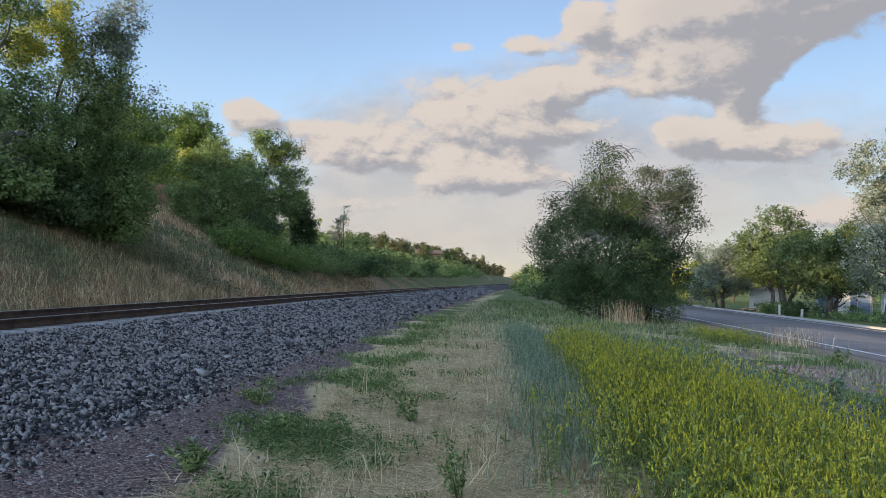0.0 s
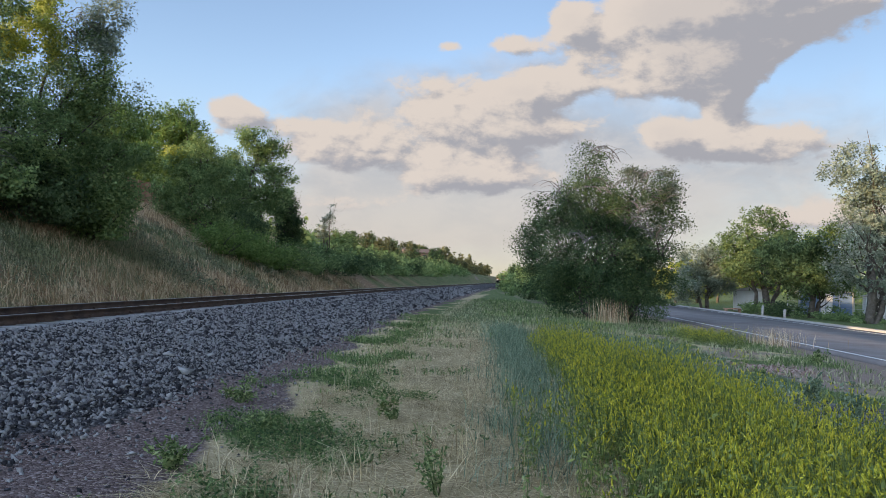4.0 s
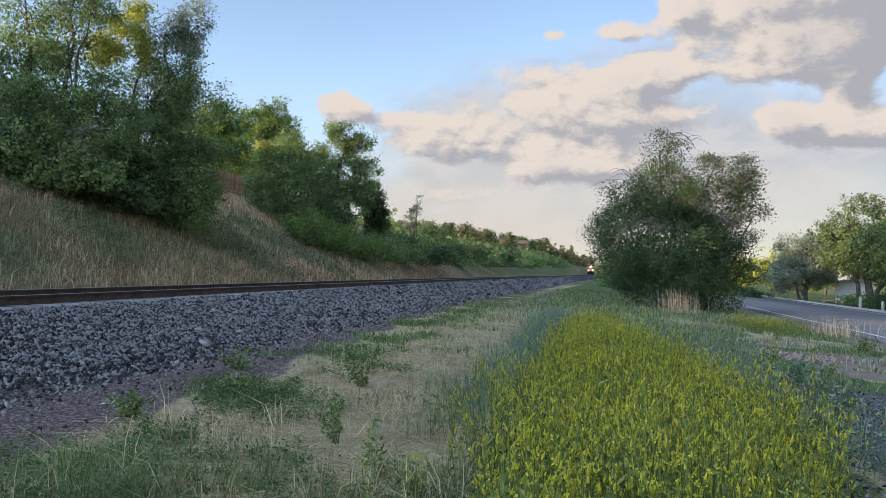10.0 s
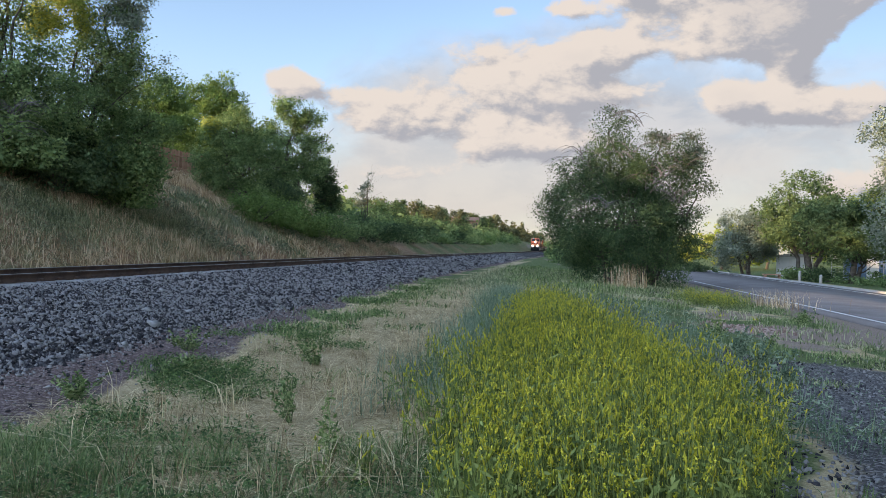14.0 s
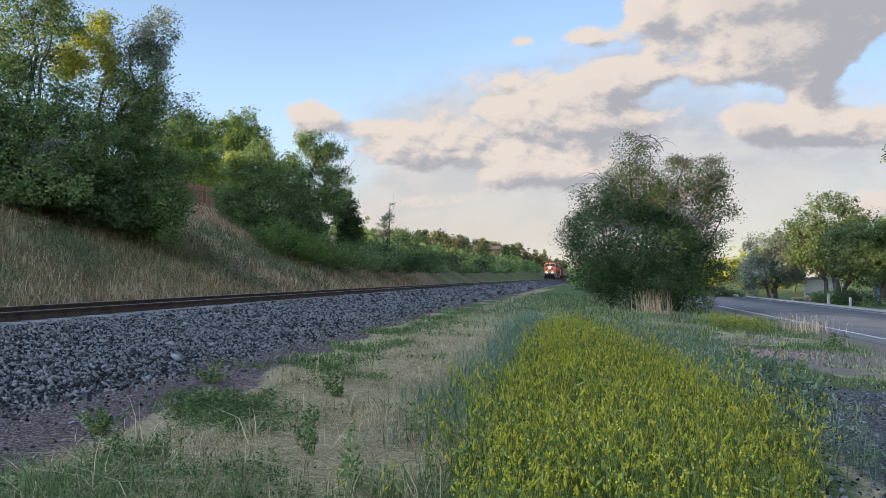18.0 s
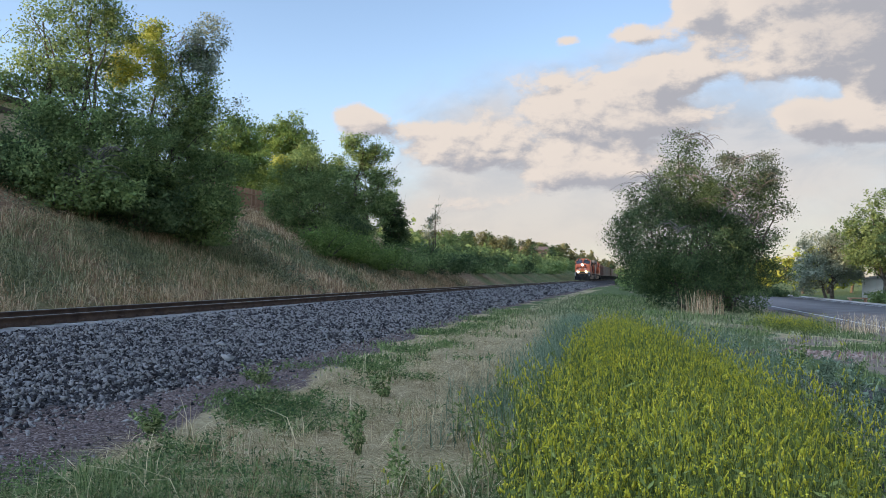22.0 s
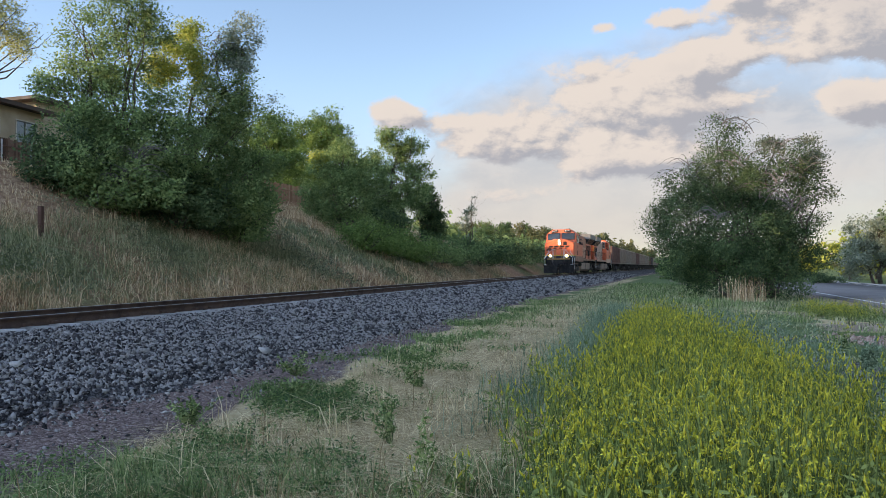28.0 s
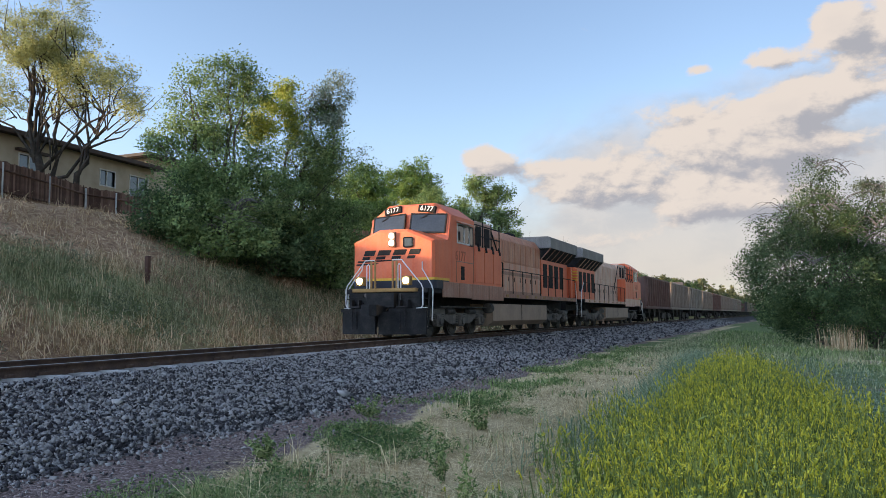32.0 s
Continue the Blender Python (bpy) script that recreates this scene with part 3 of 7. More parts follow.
def leaves(rng, centres, spread, per, size, flat=0.35, droop=0.0, shape=0.45):
    """Leaves as small folded diamonds in clumps round the centres."""
    n = len(centres) * per
    C = np.repeat(centres, per, axis=0)
    S = np.repeat(np.broadcast_to(spread, (len(centres),)), per)[:, None]
    P = C + np.clip(rng.normal(0, 1, (n, 3)), -1.7, 1.7) * S * [1, 1, 0.8]
    A = rng.normal(0, 1, (n, 3)) * [1, 1, 0.7] + [0, 0, -droop]
    A /= np.linalg.norm(A, axis=1, keepdims=True)
    mid = P.mean(0)
    Nn = rng.normal(0, 0.8, (n, 3)) + 0.7 * (P - mid) / (np.abs(P - mid).mean(0) + 0.05) + [0, 0, flat * 2]
    B = np.cross(Nn, A)
    B /= np.linalg.norm(B, axis=1, keepdims=True) + 1e-9
    s = size * rng.uniform(0.6, 1.35, (n, 1))
    V = np.stack([P - A * s * 0.5, P + B * s * shape * 0.5, P + A * s * 0.5, P - B * s * shape * 0.5], 1)
    return V.reshape(-1, 3), np.arange(n * 4).reshape(n, 4)


def blob_points(rng, blobs, n, inner=0.5):
    """Points in and near the skins of ellipsoids (x, y, z, rx, ry, rz)."""
    B = np.array(blobs, float)
    w = (B[:, 3] * B[:, 4] * B[:, 5]) ** (2 / 3)
    k = rng.choice(len(B), n, p=w / w.sum())
    D = rng.normal(0, 1, (n, 3))
    D /= np.linalg.norm(D, axis=1, keepdims=True)
    r = rng.uniform(inner ** 3, 1, (n, 1)) ** (1 / 3) * (1 + 0.10 * rng.normal(0, 1, (n, 1)))
    return B[k, :3] + D * B[k, 3:6] * r


def bough_points(rng, blobs, n, inner=0.5, per=13):
    """Clump centres gathered on boughs, so that a crown has lobes and gaps; with a spread for each."""
    k = max(6, n // per)
    B = np.array(blobs, float)
    mean_r = (B[:, 3] * B[:, 4] * B[:, 5]).mean() ** (1 / 3)
    heads = blob_points(rng, blobs, k, inner)
    reach = mean_r * rng.uniform(0.16, 0.36, k)
    pick = rng.choice(k, n, p=reach ** 1.6 / (reach ** 1.6).sum())
    D = np.clip(rng.normal(0, 1, (n, 3)), -1.6, 1.6) * [0.85, 0.85, 0.62]
    C = heads[pick] + D * reach[pick, None]
    C[:, 2] += 0.25 * reach[pick]
    return C, rng.uniform(0.6, 1.2, n)


def tree(name, seed, x, y, stems, blobs, clumps, per, size, leaf_mat, label, spread=0.30, extra=(), bark=None, limbs=14, z=None, group="", droop=0.2, tall=1.0, inner=0.45, fill=0.3):
    """A tree with forked stems, limbs that run into the crown, and a crown of small leaves.
    extra: further crowns (leaf material, blobs, clumps, name, label)."""
    rng = np.random.default_rng(seed)
    stems = [(a, b, c * tall, r) for a, b, c, r in stems]
    blobs = [(a, b, c * tall, d, e, f) for a, b, c, d, e, f in blobs]
    extra = [(m, [(a, b, c * tall, d, e, f) for a, b, c, d, e, f in bl], n, nm, lb) for m, bl, n, nm, lb in extra]
    z = float(land(x, y)) - 0.05 if z is None else z
    root = tagged(empty(name, pose(x, y, z)), label, "tree" if "bush" not in name and "shrub" not in name else "shrub", group)
    pieces = []
    B = np.array(blobs, float)
    for sx, sy, top, r in stems:
        foot = np.array([sx * 0.25, sy * 0.25, 0])
        head = np.array([sx, sy, top])
        pieces.append(limb(rng, foot, head, r, 0.0, 9, 0.22, 0.05))
    pts = blob_points(rng, blobs, limbs, 0.4)
    for p in pts:
        st = stems[rng.integers(len(stems))]
        f = np.clip(p[2] / st[2] * rng.uniform(0.35, 0.75), 0.08, 0.92)
        a = np.array([st[0] * (0.25 + 0.75 * f), st[1] * (0.25 + 0.75 * f), st[2] * f])
        pieces.append(limb(rng, a, p, st[3] * 0.42 * (1 - 0.5 * f), 0.06, 6, 0.15, 0.08))
        for _ in range(2):
            q = p + rng.normal(0, 0.6, 3) + [0, 0, 0.3]
            m = a + (p - a) * rng.uniform(0.5, 0.9)
            pieces.append(limb(rng, m, q, st[3] * 0.14, 0.03, 4, 0.2, 0.08))
    V, F = joined(pieces)
    mesh_part("trunk", V, F, bark or BARK, root, smooth=True)
    C, S = bough_points(rng, blobs, int(clumps * 0.95), inner + 0.1)
    D = blob_points(rng, blobs, int(clumps * fill), inner)
    C, S = np.concatenate([C, D]), np.concatenate([S, rng.uniform(0.7, 1.4, len(D))])
    V, F = leaves(rng, C, spread * 0.75 * S, per, size * 1.1, droop=droop, shape=0.66)
    mesh_part("crown", V, F, leaf_mat, root)
    for mat2, blobs2, clumps2, nm, lb in extra:
        C, S = bough_points(rng, blobs2, clumps2, 0.4, 9)
        V, F = leaves(rng, C, spread * 0.75 * S, per, size * 1.1, droop=droop, shape=0.62)
        mesh_part(nm, V, F, mat2, root, lb)
    return root


# the big cottonwoods on the bank
tree("cottonwood_tree", 11, -19.3, 27.9, [(-1.2, 0.2, 7.6, 0.14), (1.1, 0.2, 7.8, 0.15), (2.2, -0.4, 6.8, 0.10)],
     [(-1.2, 0.0, 7.3, 0.95, 1.0, 1.5), (1.1, 0.0, 7.3, 1.0, 1.0, 1.6), (2.3, 0.0, 6.9, 0.6, 0.7, 1.0), (0.0, 0.0, 5.5, 2.1, 1.9, 1.3), (-2.3, 0.0, 5.1, 0.8, 0.8, 0.5), (1.0, 0.0, 3.7, 2.2, 2.1, 1.6), (-1.3, 0.0, 2.5, 1.5, 1.6, 1.8), (1.1, -0.3, 0.9, 2.6, 2.4, 1.7), (3.0, 0.0, 2.1, 1.5, 1.4, 1.6), (-1.1, -0.4, 0.2, 1.8, 1.7, 1.0)],
     1250, 36, 0.105, LEAF_MID, "tall green cottonwood tree on the grassy bank", limbs=34, fill=0.48)
# its top leaves are yellowing, and their colour also holds the sunlight
tree("cottonwood_tree", 12, -16.9, 31.6, [(0.6, 0.2, 8.2, 0.16), (-0.8, 0.2, 8.0, 0.13), (1.9, 0.2, 8.4, 0.10)],
     [(1.2, 0.0, 7.3, 1.0, 1.1, 1.0), (0.4, 0.0, 5.4, 1.9, 1.7, 1.6), (1.9, 0.0, 4.6, 1.4, 1.3, 1.6), (-0.2, 0.0, 3.2, 2.4, 2.3, 1.9), (1.9, 0.0, 2.3, 1.6, 1.5, 1.6), (2.6, 0.0, 1.0, 0.9, 0.9, 0.9), (-1.1, -0.3, 1.4, 1.9, 1.8, 1.3)],
     1100, 36, 0.102, LEAF_MID, "green cottonwood tree with a yellowing, sun-coloured top and bare grey twigs",
     extra=[(LEAF_SUN_YELLOW, [(-1.2, -0.6, 8.1, 1.4, 1.3, 0.9), (-0.4, -0.8, 7.2, 1.1, 1.0, 0.8), (-2.0, -0.2, 7.4, 0.8, 0.8, 0.7), (-0.5, 0.0, 9.0, 0.6, 0.6, 0.6)], 270, "yellow_crown", "yellowing leaves at the top, sunlight put into their colour"),
            (LEAF_SILVER, [(2.0, 0.0, 8.6, 1.1, 1.1, 0.9), (1.6, 0.0, 7.6, 1.0, 1.0, 0.8), (3.0, 0.0, 6.4, 0.7, 0.7, 0.8)], 150, "pale_crown", "thin grey-green leaves on the upper limbs")], limbs=34, fill=0.45)
# old leaning tree behind the garden fence
tree("old_elm_tree", 13, -30.6, 29.6, [(-1.6, 0.2, 7.6, 0.30), (3.4, 0.6, 5.8, 0.24), (0.6, 0.0, 8.4, 0.14)],
     [(-2.0, 0.0, 9.9, 2.6, 2.3, 1.5), (0.4, 0.0, 9.6, 2.1, 2.0, 1.1), (-1.1, 0.0, 8.0, 2.2, 2.1, 1.0), (2.4, 0.0, 7.4, 1.6, 1.5, 1.0), (4.1, 0.0, 7.3, 1.6, 1.5, 0.9), (4.6, 0.0, 6.1, 1.7, 1.6, 0.7), (1.6, 0.0, 5.7, 1.0, 1.0, 0.5), (-3.4, 0.0, 6.8, 1.5, 1.4, 1.1), (5.6, 0.0, 5.2, 0.8, 0.8, 0.6), (0.7, 0.0, 11.0, 1.5, 1.5, 0.7)],
     1350, 28, 0.090, LEAF_OLIVE, "old leaning elm tree with dark limbs and thin olive leaves", limbs=34, inner=0.3, fill=0.22, bark=BARK_DARK)
# the row further along
tree("maple_tree", 14, -24.5, 57.5, [(-1.2, 0, 6.5, 0.25)],
     [(-1.7, 0.0, 5.9, 2.2, 2.2, 1.9), (-2.4, 0.0, 3.9, 2.0, 2.0, 2.1), (-0.3, 0.0, 3.6, 2.0, 1.9, 2.6), (-1.2, 0.3, 1.6, 2.8, 1.8, 1.8)],
     620, 30, 0.16, LEAF_FRESH, "round-headed bright green maple behind the fence", limbs=14, fill=0.8)
tree("maple_tree", 15, -21.5, 64.0, [(-2.0, 0, 7.0, 0.25)],
     [(-3.2, 0.0, 7.4, 2.1, 2.1, 1.8), (-1.3, 0.0, 6.9, 1.5, 1.5, 1.5), (-4.0, 0.0, 5.4, 2.7, 2.5, 2.6), (-1.3, 0.0, 4.2, 2.4, 2.1, 2.5), (-3.4, 0.4, 2.2, 3.2, 2.0, 2.0)],
     720, 30, 0.17, LEAF_FRESH, "round-headed green maple behind the fence", limbs=14, fill=0.9)
# the willow's tip is coloured yellow for the sun that strikes it
tree("willow_tree", 16, -16.9, 51.0, [(-0.4, 0, 5.6, 0.2), (-1.6, 0, 4.6, 0.15), (0.7, 0, 4.4, 0.12)],
     [(-0.4, 0.0, 4.7, 1.9, 1.9, 1.7), (-1.7, 0.0, 3.3, 1.8, 1.7, 2.1), (0.7, 0.0, 2.7, 1.7, 1.6, 2.2), (-2.5, 0.0, 1.9, 1.2, 1.1, 1.7), (1.6, 0.0, 3.7, 0.9, 0.9, 1.6), (-0.6, -0.3, 1.0, 2.4, 1.6, 1.3)],
     760, 30, 0.125, LEAF_MID, "grey-green willow on the bank with a tip coloured as sunlit",
     extra=[(LEAF_SUN_YELLOW, [(-2.2, -0.7, 5.2, 0.9, 0.8, 0.6)], 60, "yellow_crown", "yellow tip, sunlight put into the leaf colour")], limbs=18, fill=0.6, droop=0.6)
tree("cottonwood_tree", 17, -16.6, 58.5, [(1.0, 0, 7.8, 0.2), (2.4, 0, 5.0, 0.13)],
     [(1.0, 0.0, 7.6, 1.4, 1.4, 1.2), (1.9, 0.0, 6.2, 1.3, 1.2, 1.5), (0.4, 0.0, 4.8, 1.8, 1.7, 2.2), (2.7, 0.0, 3.7, 1.2, 1.1, 2.0), (3.1, 0.0, 5.2, 0.6, 0.6, 1.0), (1.4, 0.0, 2.2, 2.0, 1.7, 1.8), (-1.0, 0.0, 4.2, 1.5, 1.3, 2.4), (-1.2, 0.0, 2.0, 1.6, 1.3, 1.8)],
     800, 30, 0.14, LEAF_MID, "green cottonwood tree leaning over the track", limbs=20, fill=0.5)
tree("cottonwood_tree", 18, -14.8, 64.5, [(0.2, 0, 5.2, 0.16)],
     [(0.1, 0.0, 3.6, 0.9, 0.9, 1.7), (0.4, 0.0, 2.2, 1.1, 1.0, 1.8), (-0.5, 0.0, 4.8, 0.6, 0.6, 0.9)],
     240, 30, 0.15, LEAF_DARK, "slim dark green tree at the end of the row", limbs=10, fill=0.6)
# bush-like elm in the meadow
tree("meadow_elm_tree", 20, 7.8, 40.0, [(-1.5, 0, 8.0, 0.15), (-0.9, 0.2, 8.2, 0.14), (0.9, 0, 8.0, 0.11), (2.7, 0, 7.0, 0.08), (-3.6, 0, 5.6, 0.1), (3.0, -0.4, 5.0, 0.1), (-0.2, -1.0, 6.4, 0.10)],
     [(-1.4, 0.0, 7.2, 1.15, 1.3, 1.9), (-1.0, 0.0, 5.6, 1.9, 2.0, 1.7), (-2.9, 0.0, 4.1, 1.8, 1.8, 1.5), (-4.2, 0.0, 3.9, 0.9, 1.1, 0.9), (-3.6, 0.0, 5.4, 0.6, 0.8, 0.7), (-1.0, -0.2, 3.2, 3.0, 2.7, 2.2), (-0.8, -0.2, 1.4, 2.8, 2.6, 1.5), (1.5, 0.0, 2.5, 1.7, 2.2, 2.1), (1.0, 0.0, 5.3, 1.6, 1.8, 1.6), (1.9, 0.0, 4.1, 1.3, 1.6, 1.5), (-2.6, 0.0, 2.2, 1.8, 2.0, 1.5), (0.6, -0.4, 0.8, 2.0, 2.0, 0.9)],
     2600, 34, 0.085, LEAF_DARK, "dense dark green elm thicket standing alone in the meadow",
     extra=[(LEAF_GREY, [(0.9, 0.0, 8.2, 0.7, 0.8, 1.1), (0.8, 0.0, 7.0, 1.0, 1.0, 1.0), (2.6, 0.0, 7.3, 0.7, 0.8, 0.6), (3.0, 0.0, 5.0, 0.7, 0.9, 1.0), (2.6, 0.0, 6.2, 0.7, 0.8, 0.7), (2.9, 0.0, 3.6, 0.6, 0.9, 1.0)], 250, "pale_crown", "pale grey-green outer leaves")], limbs=70, fill=0.4)
# across the road
tree("ash_tree", 30, 25.2, 65.0, [(0, 0, 6.5, 0.32), (-1.5, 0, 5.0, 0.2), (1.8, 0, 5.0, 0.2)],
     [(0, 0, 6.6, 2.6, 2.6, 2.0), (-2.0, 0, 5.0, 2.0, 2.2, 1.8), (2.2, 0, 5.0, 2.2, 2.2, 1.9), (0.2, 0, 3.6, 3.4, 2.6, 1.4)],
     560, 30, 0.165, LEAF_ASH, "broad green ash tree beside the road", limbs=18, fill=0.7)
tree("olive_tree", 31, 22.3, 71.0, [(0.3, 0, 4.6, 0.2), (-1.4, 0, 3.8, 0.15)],
     [(-0.8, 0, 4.4, 1.9, 1.9, 1.5), (0.9, 0, 4.0, 1.8, 1.8, 1.7), (-1.8, 0, 2.4, 1.6, 1.6, 1.4), (0.8, 0, 2.4, 1.9, 1.6, 1.2)],
     380, 30, 0.15, LEAF_SILVER, "silver-grey Russian olive beside the road", limbs=16, fill=0.7)
# second ash: sunlight on its top is painted as yellower leaves
tree("ash_tree", 32, 25.4, 57.0, [(0, 0, 5.2, 0.25), (1.4, 0, 4.4, 0.16)],
     [(-1.0, 0, 4.4, 2.4, 2.2, 1.9), (1.5, 0, 4.6, 2.4, 2.2, 2.0), (0, 0, 2.8, 3.4, 2.4, 1.5)],
     520, 30, 0.155, LEAF_ASH, "green ash tree beside the road",
     extra=[(LEAF_SUN_YELLOW, [(1.6, 0.8, 6.0, 1.8, 1.4, 0.8)], 50, "yellow_crown", "yellow-green top, sunlight put into the leaf colour")], limbs=14, fill=0.7)
tree("poplar_tree", 33, 25.7, 49.5, [(0, 0, 9.6, 0.3), (1.5, 0, 8.2, 0.2)],
     [(-0.6, 0, 9.4, 2.0, 2.0, 1.9), (0.8, 0, 7.0, 2.6, 2.4, 1.8), (-1.0, 0, 5.2, 2.0, 2.0, 1.4), (0.6, 0, 3.2, 2.6, 2.4, 1.8)],
     480, 28, 0.15, LEAF_SILVER, "tall pale grey-green poplar beside the road", limbs=22, fill=0.6)
# far trees whose leaf colour already includes the low sunlight
for i, (tx, ty, hh) in enumerate(((27.5, 100, 6.0), (31.5, 104, 6.4), (36, 110, 7.0), (42, 112, 7.5), (24, 112, 5.6))):
    tree("roadside_tree", 40 + i, tx, ty, [(0, 0, hh * 0.8, 0.2)],
         [(0, 0, hh * 0.66, 2.6, 2.6, hh * 0.33), (1.4, 0, hh * 0.45, 2.2, 2.2, hh * 0.3), (-1.4, 0, hh * 0.42, 2.2, 2.2, hh * 0.3)],
         170, 16, 0.38, LEAF_SUN_YELLOW, "yellow-green tree far along the road, sunlight put into its leaves", limbs=8, group="trees far along the road")


# ---------------------------------------------------------------- the train
def paint(name, colors, stain, rough=0.5, top=4.6, low=1.4, streak=0.6, metal=0.0):
    """Weathered vehicle paint: colour with vertical rain streaks and road dirt."""
    m = surface(name, colors, rough=rough, scale=1.2, fine=18, bump=0.04, spec=0.35, metal=metal)
    nt = m.node_tree
    N, L = nt.nodes, nt.links
    b = N["Principled BSDF"]
    src = b.inputs["Base Color"].links[0].from_socket
    tc = N.new("ShaderNodeTexCoord")
    mp = N.new("ShaderNodeMapping")
    mp.inputs["Scale"].default_value = (5.0, 5.0, 0.35)
    L.new(tc.outputs["Object"], mp.inputs[0])
    n = N.new("ShaderNodeTexNoise")
    n.inputs["Scale"].default_value, n.inputs["Detail"].default_value, n.inputs["Roughness"].default_value = 1.3, 6, 0.65
    L.new(mp.outputs[0], n.inputs["Vector"])
    r = N.new("ShaderNodeMapRange")
    r.inputs[1].default_value, r.inputs[2].default_value, r.inputs[4].default_value = 0.42, 0.72, streak
    L.new(n.outputs["Fac"], r.inputs[0])
    mx = N.new("ShaderNodeMix")
    mx.data_type = "RGBA"
    L.new(r.outputs[0], mx.inputs[0])
    L.new(src, mx.inputs[6])
    mx.inputs[7].default_value = (*stain, 1)
    L.new(mx.outputs[2], b.inputs["Base Color"])
    return m


ORANGE = paint("loco_orange", [(0.54, 0.092, 0.033), (0.63, 0.125, 0.045), (0.69, 0.16, 0.065)], (0.50, 0.18, 0.11), streak=0.35)
FADED = paint("faded_orange", [(0.50, 0.16, 0.08), (0.56, 0.22, 0.12), (0.60, 0.32, 0.20)], (0.34, 0.30, 0.26), streak=0.85)
SILVER = paint("hood_grime", [(0.42, 0.135, 0.065), (0.50, 0.20, 0.11), (0.56, 0.31, 0.20)], (0.16, 0.09, 0.065), streak=0.7, rough=0.6)
BLOWER = paint("blower_pale", [(0.30, 0.155, 0.10), (0.38, 0.22, 0.155), (0.45, 0.32, 0.25)], (0.15, 0.095, 0.07), streak=0.7, rough=0.6)
WING = paint("wing_grey", [(0.10, 0.092, 0.088), (0.16, 0.15, 0.142), (0.23, 0.215, 0.20)], (0.085, 0.075, 0.07), streak=0.5, rough=0.6)
SKIRT = paint("skirt_grey", [(0.26, 0.115, 0.07), (0.34, 0.17, 0.115), (0.43, 0.27, 0.20)], (0.10, 0.068, 0.052), streak=0.6, rough=0.7)
TANK = paint("tank_grey", [(0.22, 0.15, 0.10), (0.29, 0.20, 0.14), (0.36, 0.25, 0.175)], (0.18, 0.135, 0.105), streak=0.4, rough=0.7)
BLACK = surface("black_iron", [(0.010, 0.010, 0.011), (0.020, 0.019, 0.019), (0.040, 0.037, 0.034)], rough=0.8, scale=3, fine=30, bump=0.15, spec=0.12)
DARKBLUE = surface("dark_band", [(0.008, 0.010, 0.02), (0.014, 0.018, 0.032)], rough=0.5, scale=3, fine=30, bump=0.05)
UNDER = surface("running_gear", [(0.018, 0.016, 0.014), (0.042, 0.037, 0.032), (0.10, 0.086, 0.072)], rough=0.85, scale=4, fine=40, bump=0.3)
OCHRE = surface("ochre_platform", [(0.22, 0.12, 0.04), (0.34, 0.20, 0.07)], rough=0.7, scale=4, fine=30, bump=0.05)
YELLOW = surface("yellow_stripe", [(0.55, 0.30, 0.02), (0.68, 0.40, 0.05)], rough=0.5, scale=4, fine=30, bump=0.03)
RAILING = surface("handrail_white", [(0.45, 0.44, 0.42), (0.66, 0.65, 0.62)], rough=0.5, scale=6, fine=40, bump=0.03)
PANE = surface("cab_glass", [(0.012, 0.014, 0.016), (0.03, 0.034, 0.038)], rough=0.08, scale=2, fine=20, bump=0.0, spec=0.45)
WHITE_PAINT = surface("white_paint", [(0.62, 0.61, 0.58), (0.78, 0.77, 0.74)], rough=0.5, scale=6, fine=40, bump=0.03)
LAMP = glow("headlamp_glow", (1.0, 0.88, 0.66), 70.0)
DITCH = glow("ditch_lamp_glow", (1.0, 0.84, 0.58), 70.0)
RUBBER = surface("hose_rubber", [(0.03, 0.03, 0.03), (0.09, 0.09, 0.09)], rough=0.8, scale=6, fine=40, bump=0.1)
TREAD = surface("wheel_tread", [(0.035, 0.03, 0.026), (0.09, 0.078, 0.066)], rough=0.7, metal=0.2, scale=6, fine=40, bump=0.05)

DUSTY = surface("dusty_bogie", [(0.055, 0.047, 0.040), (0.11, 0.095, 0.08), (0.19, 0.165, 0.14)], rough=0.9, scale=4, fine=40, bump=0.3)
SOCKET = surface("dull_red", [(0.20, 0.03, 0.02), (0.28, 0.05, 0.035)], rough=0.6, scale=6, fine=40, bump=0.03)
WHEELS = []


def lettering(text, size, depth, m, material, parent, name="lettering"):
    """Writing in the built-in font, as a mesh on a face. m: its pose; the text reads along its x axis."""
    cu = bpy.data.curves.new(name, "FONT")
    cu.body, cu.size, cu.extrude, cu.align_x, cu.align_y = text, size, depth, "CENTER", "CENTER"
    tmp = bpy.data.objects.new(name, cu)
    scene.collection.objects.link(tmp)
    me = bpy.data.meshes.new_from_object(tmp.evaluated_get(bpy.context.evaluated_depsgraph_get()))
    bpy.data.objects.remove(tmp)
    me.materials.clear()
    me.materials.append(material)
    ob = new(name, me)
    ob.parent = parent
    ob.matrix_basis = m
    return ob


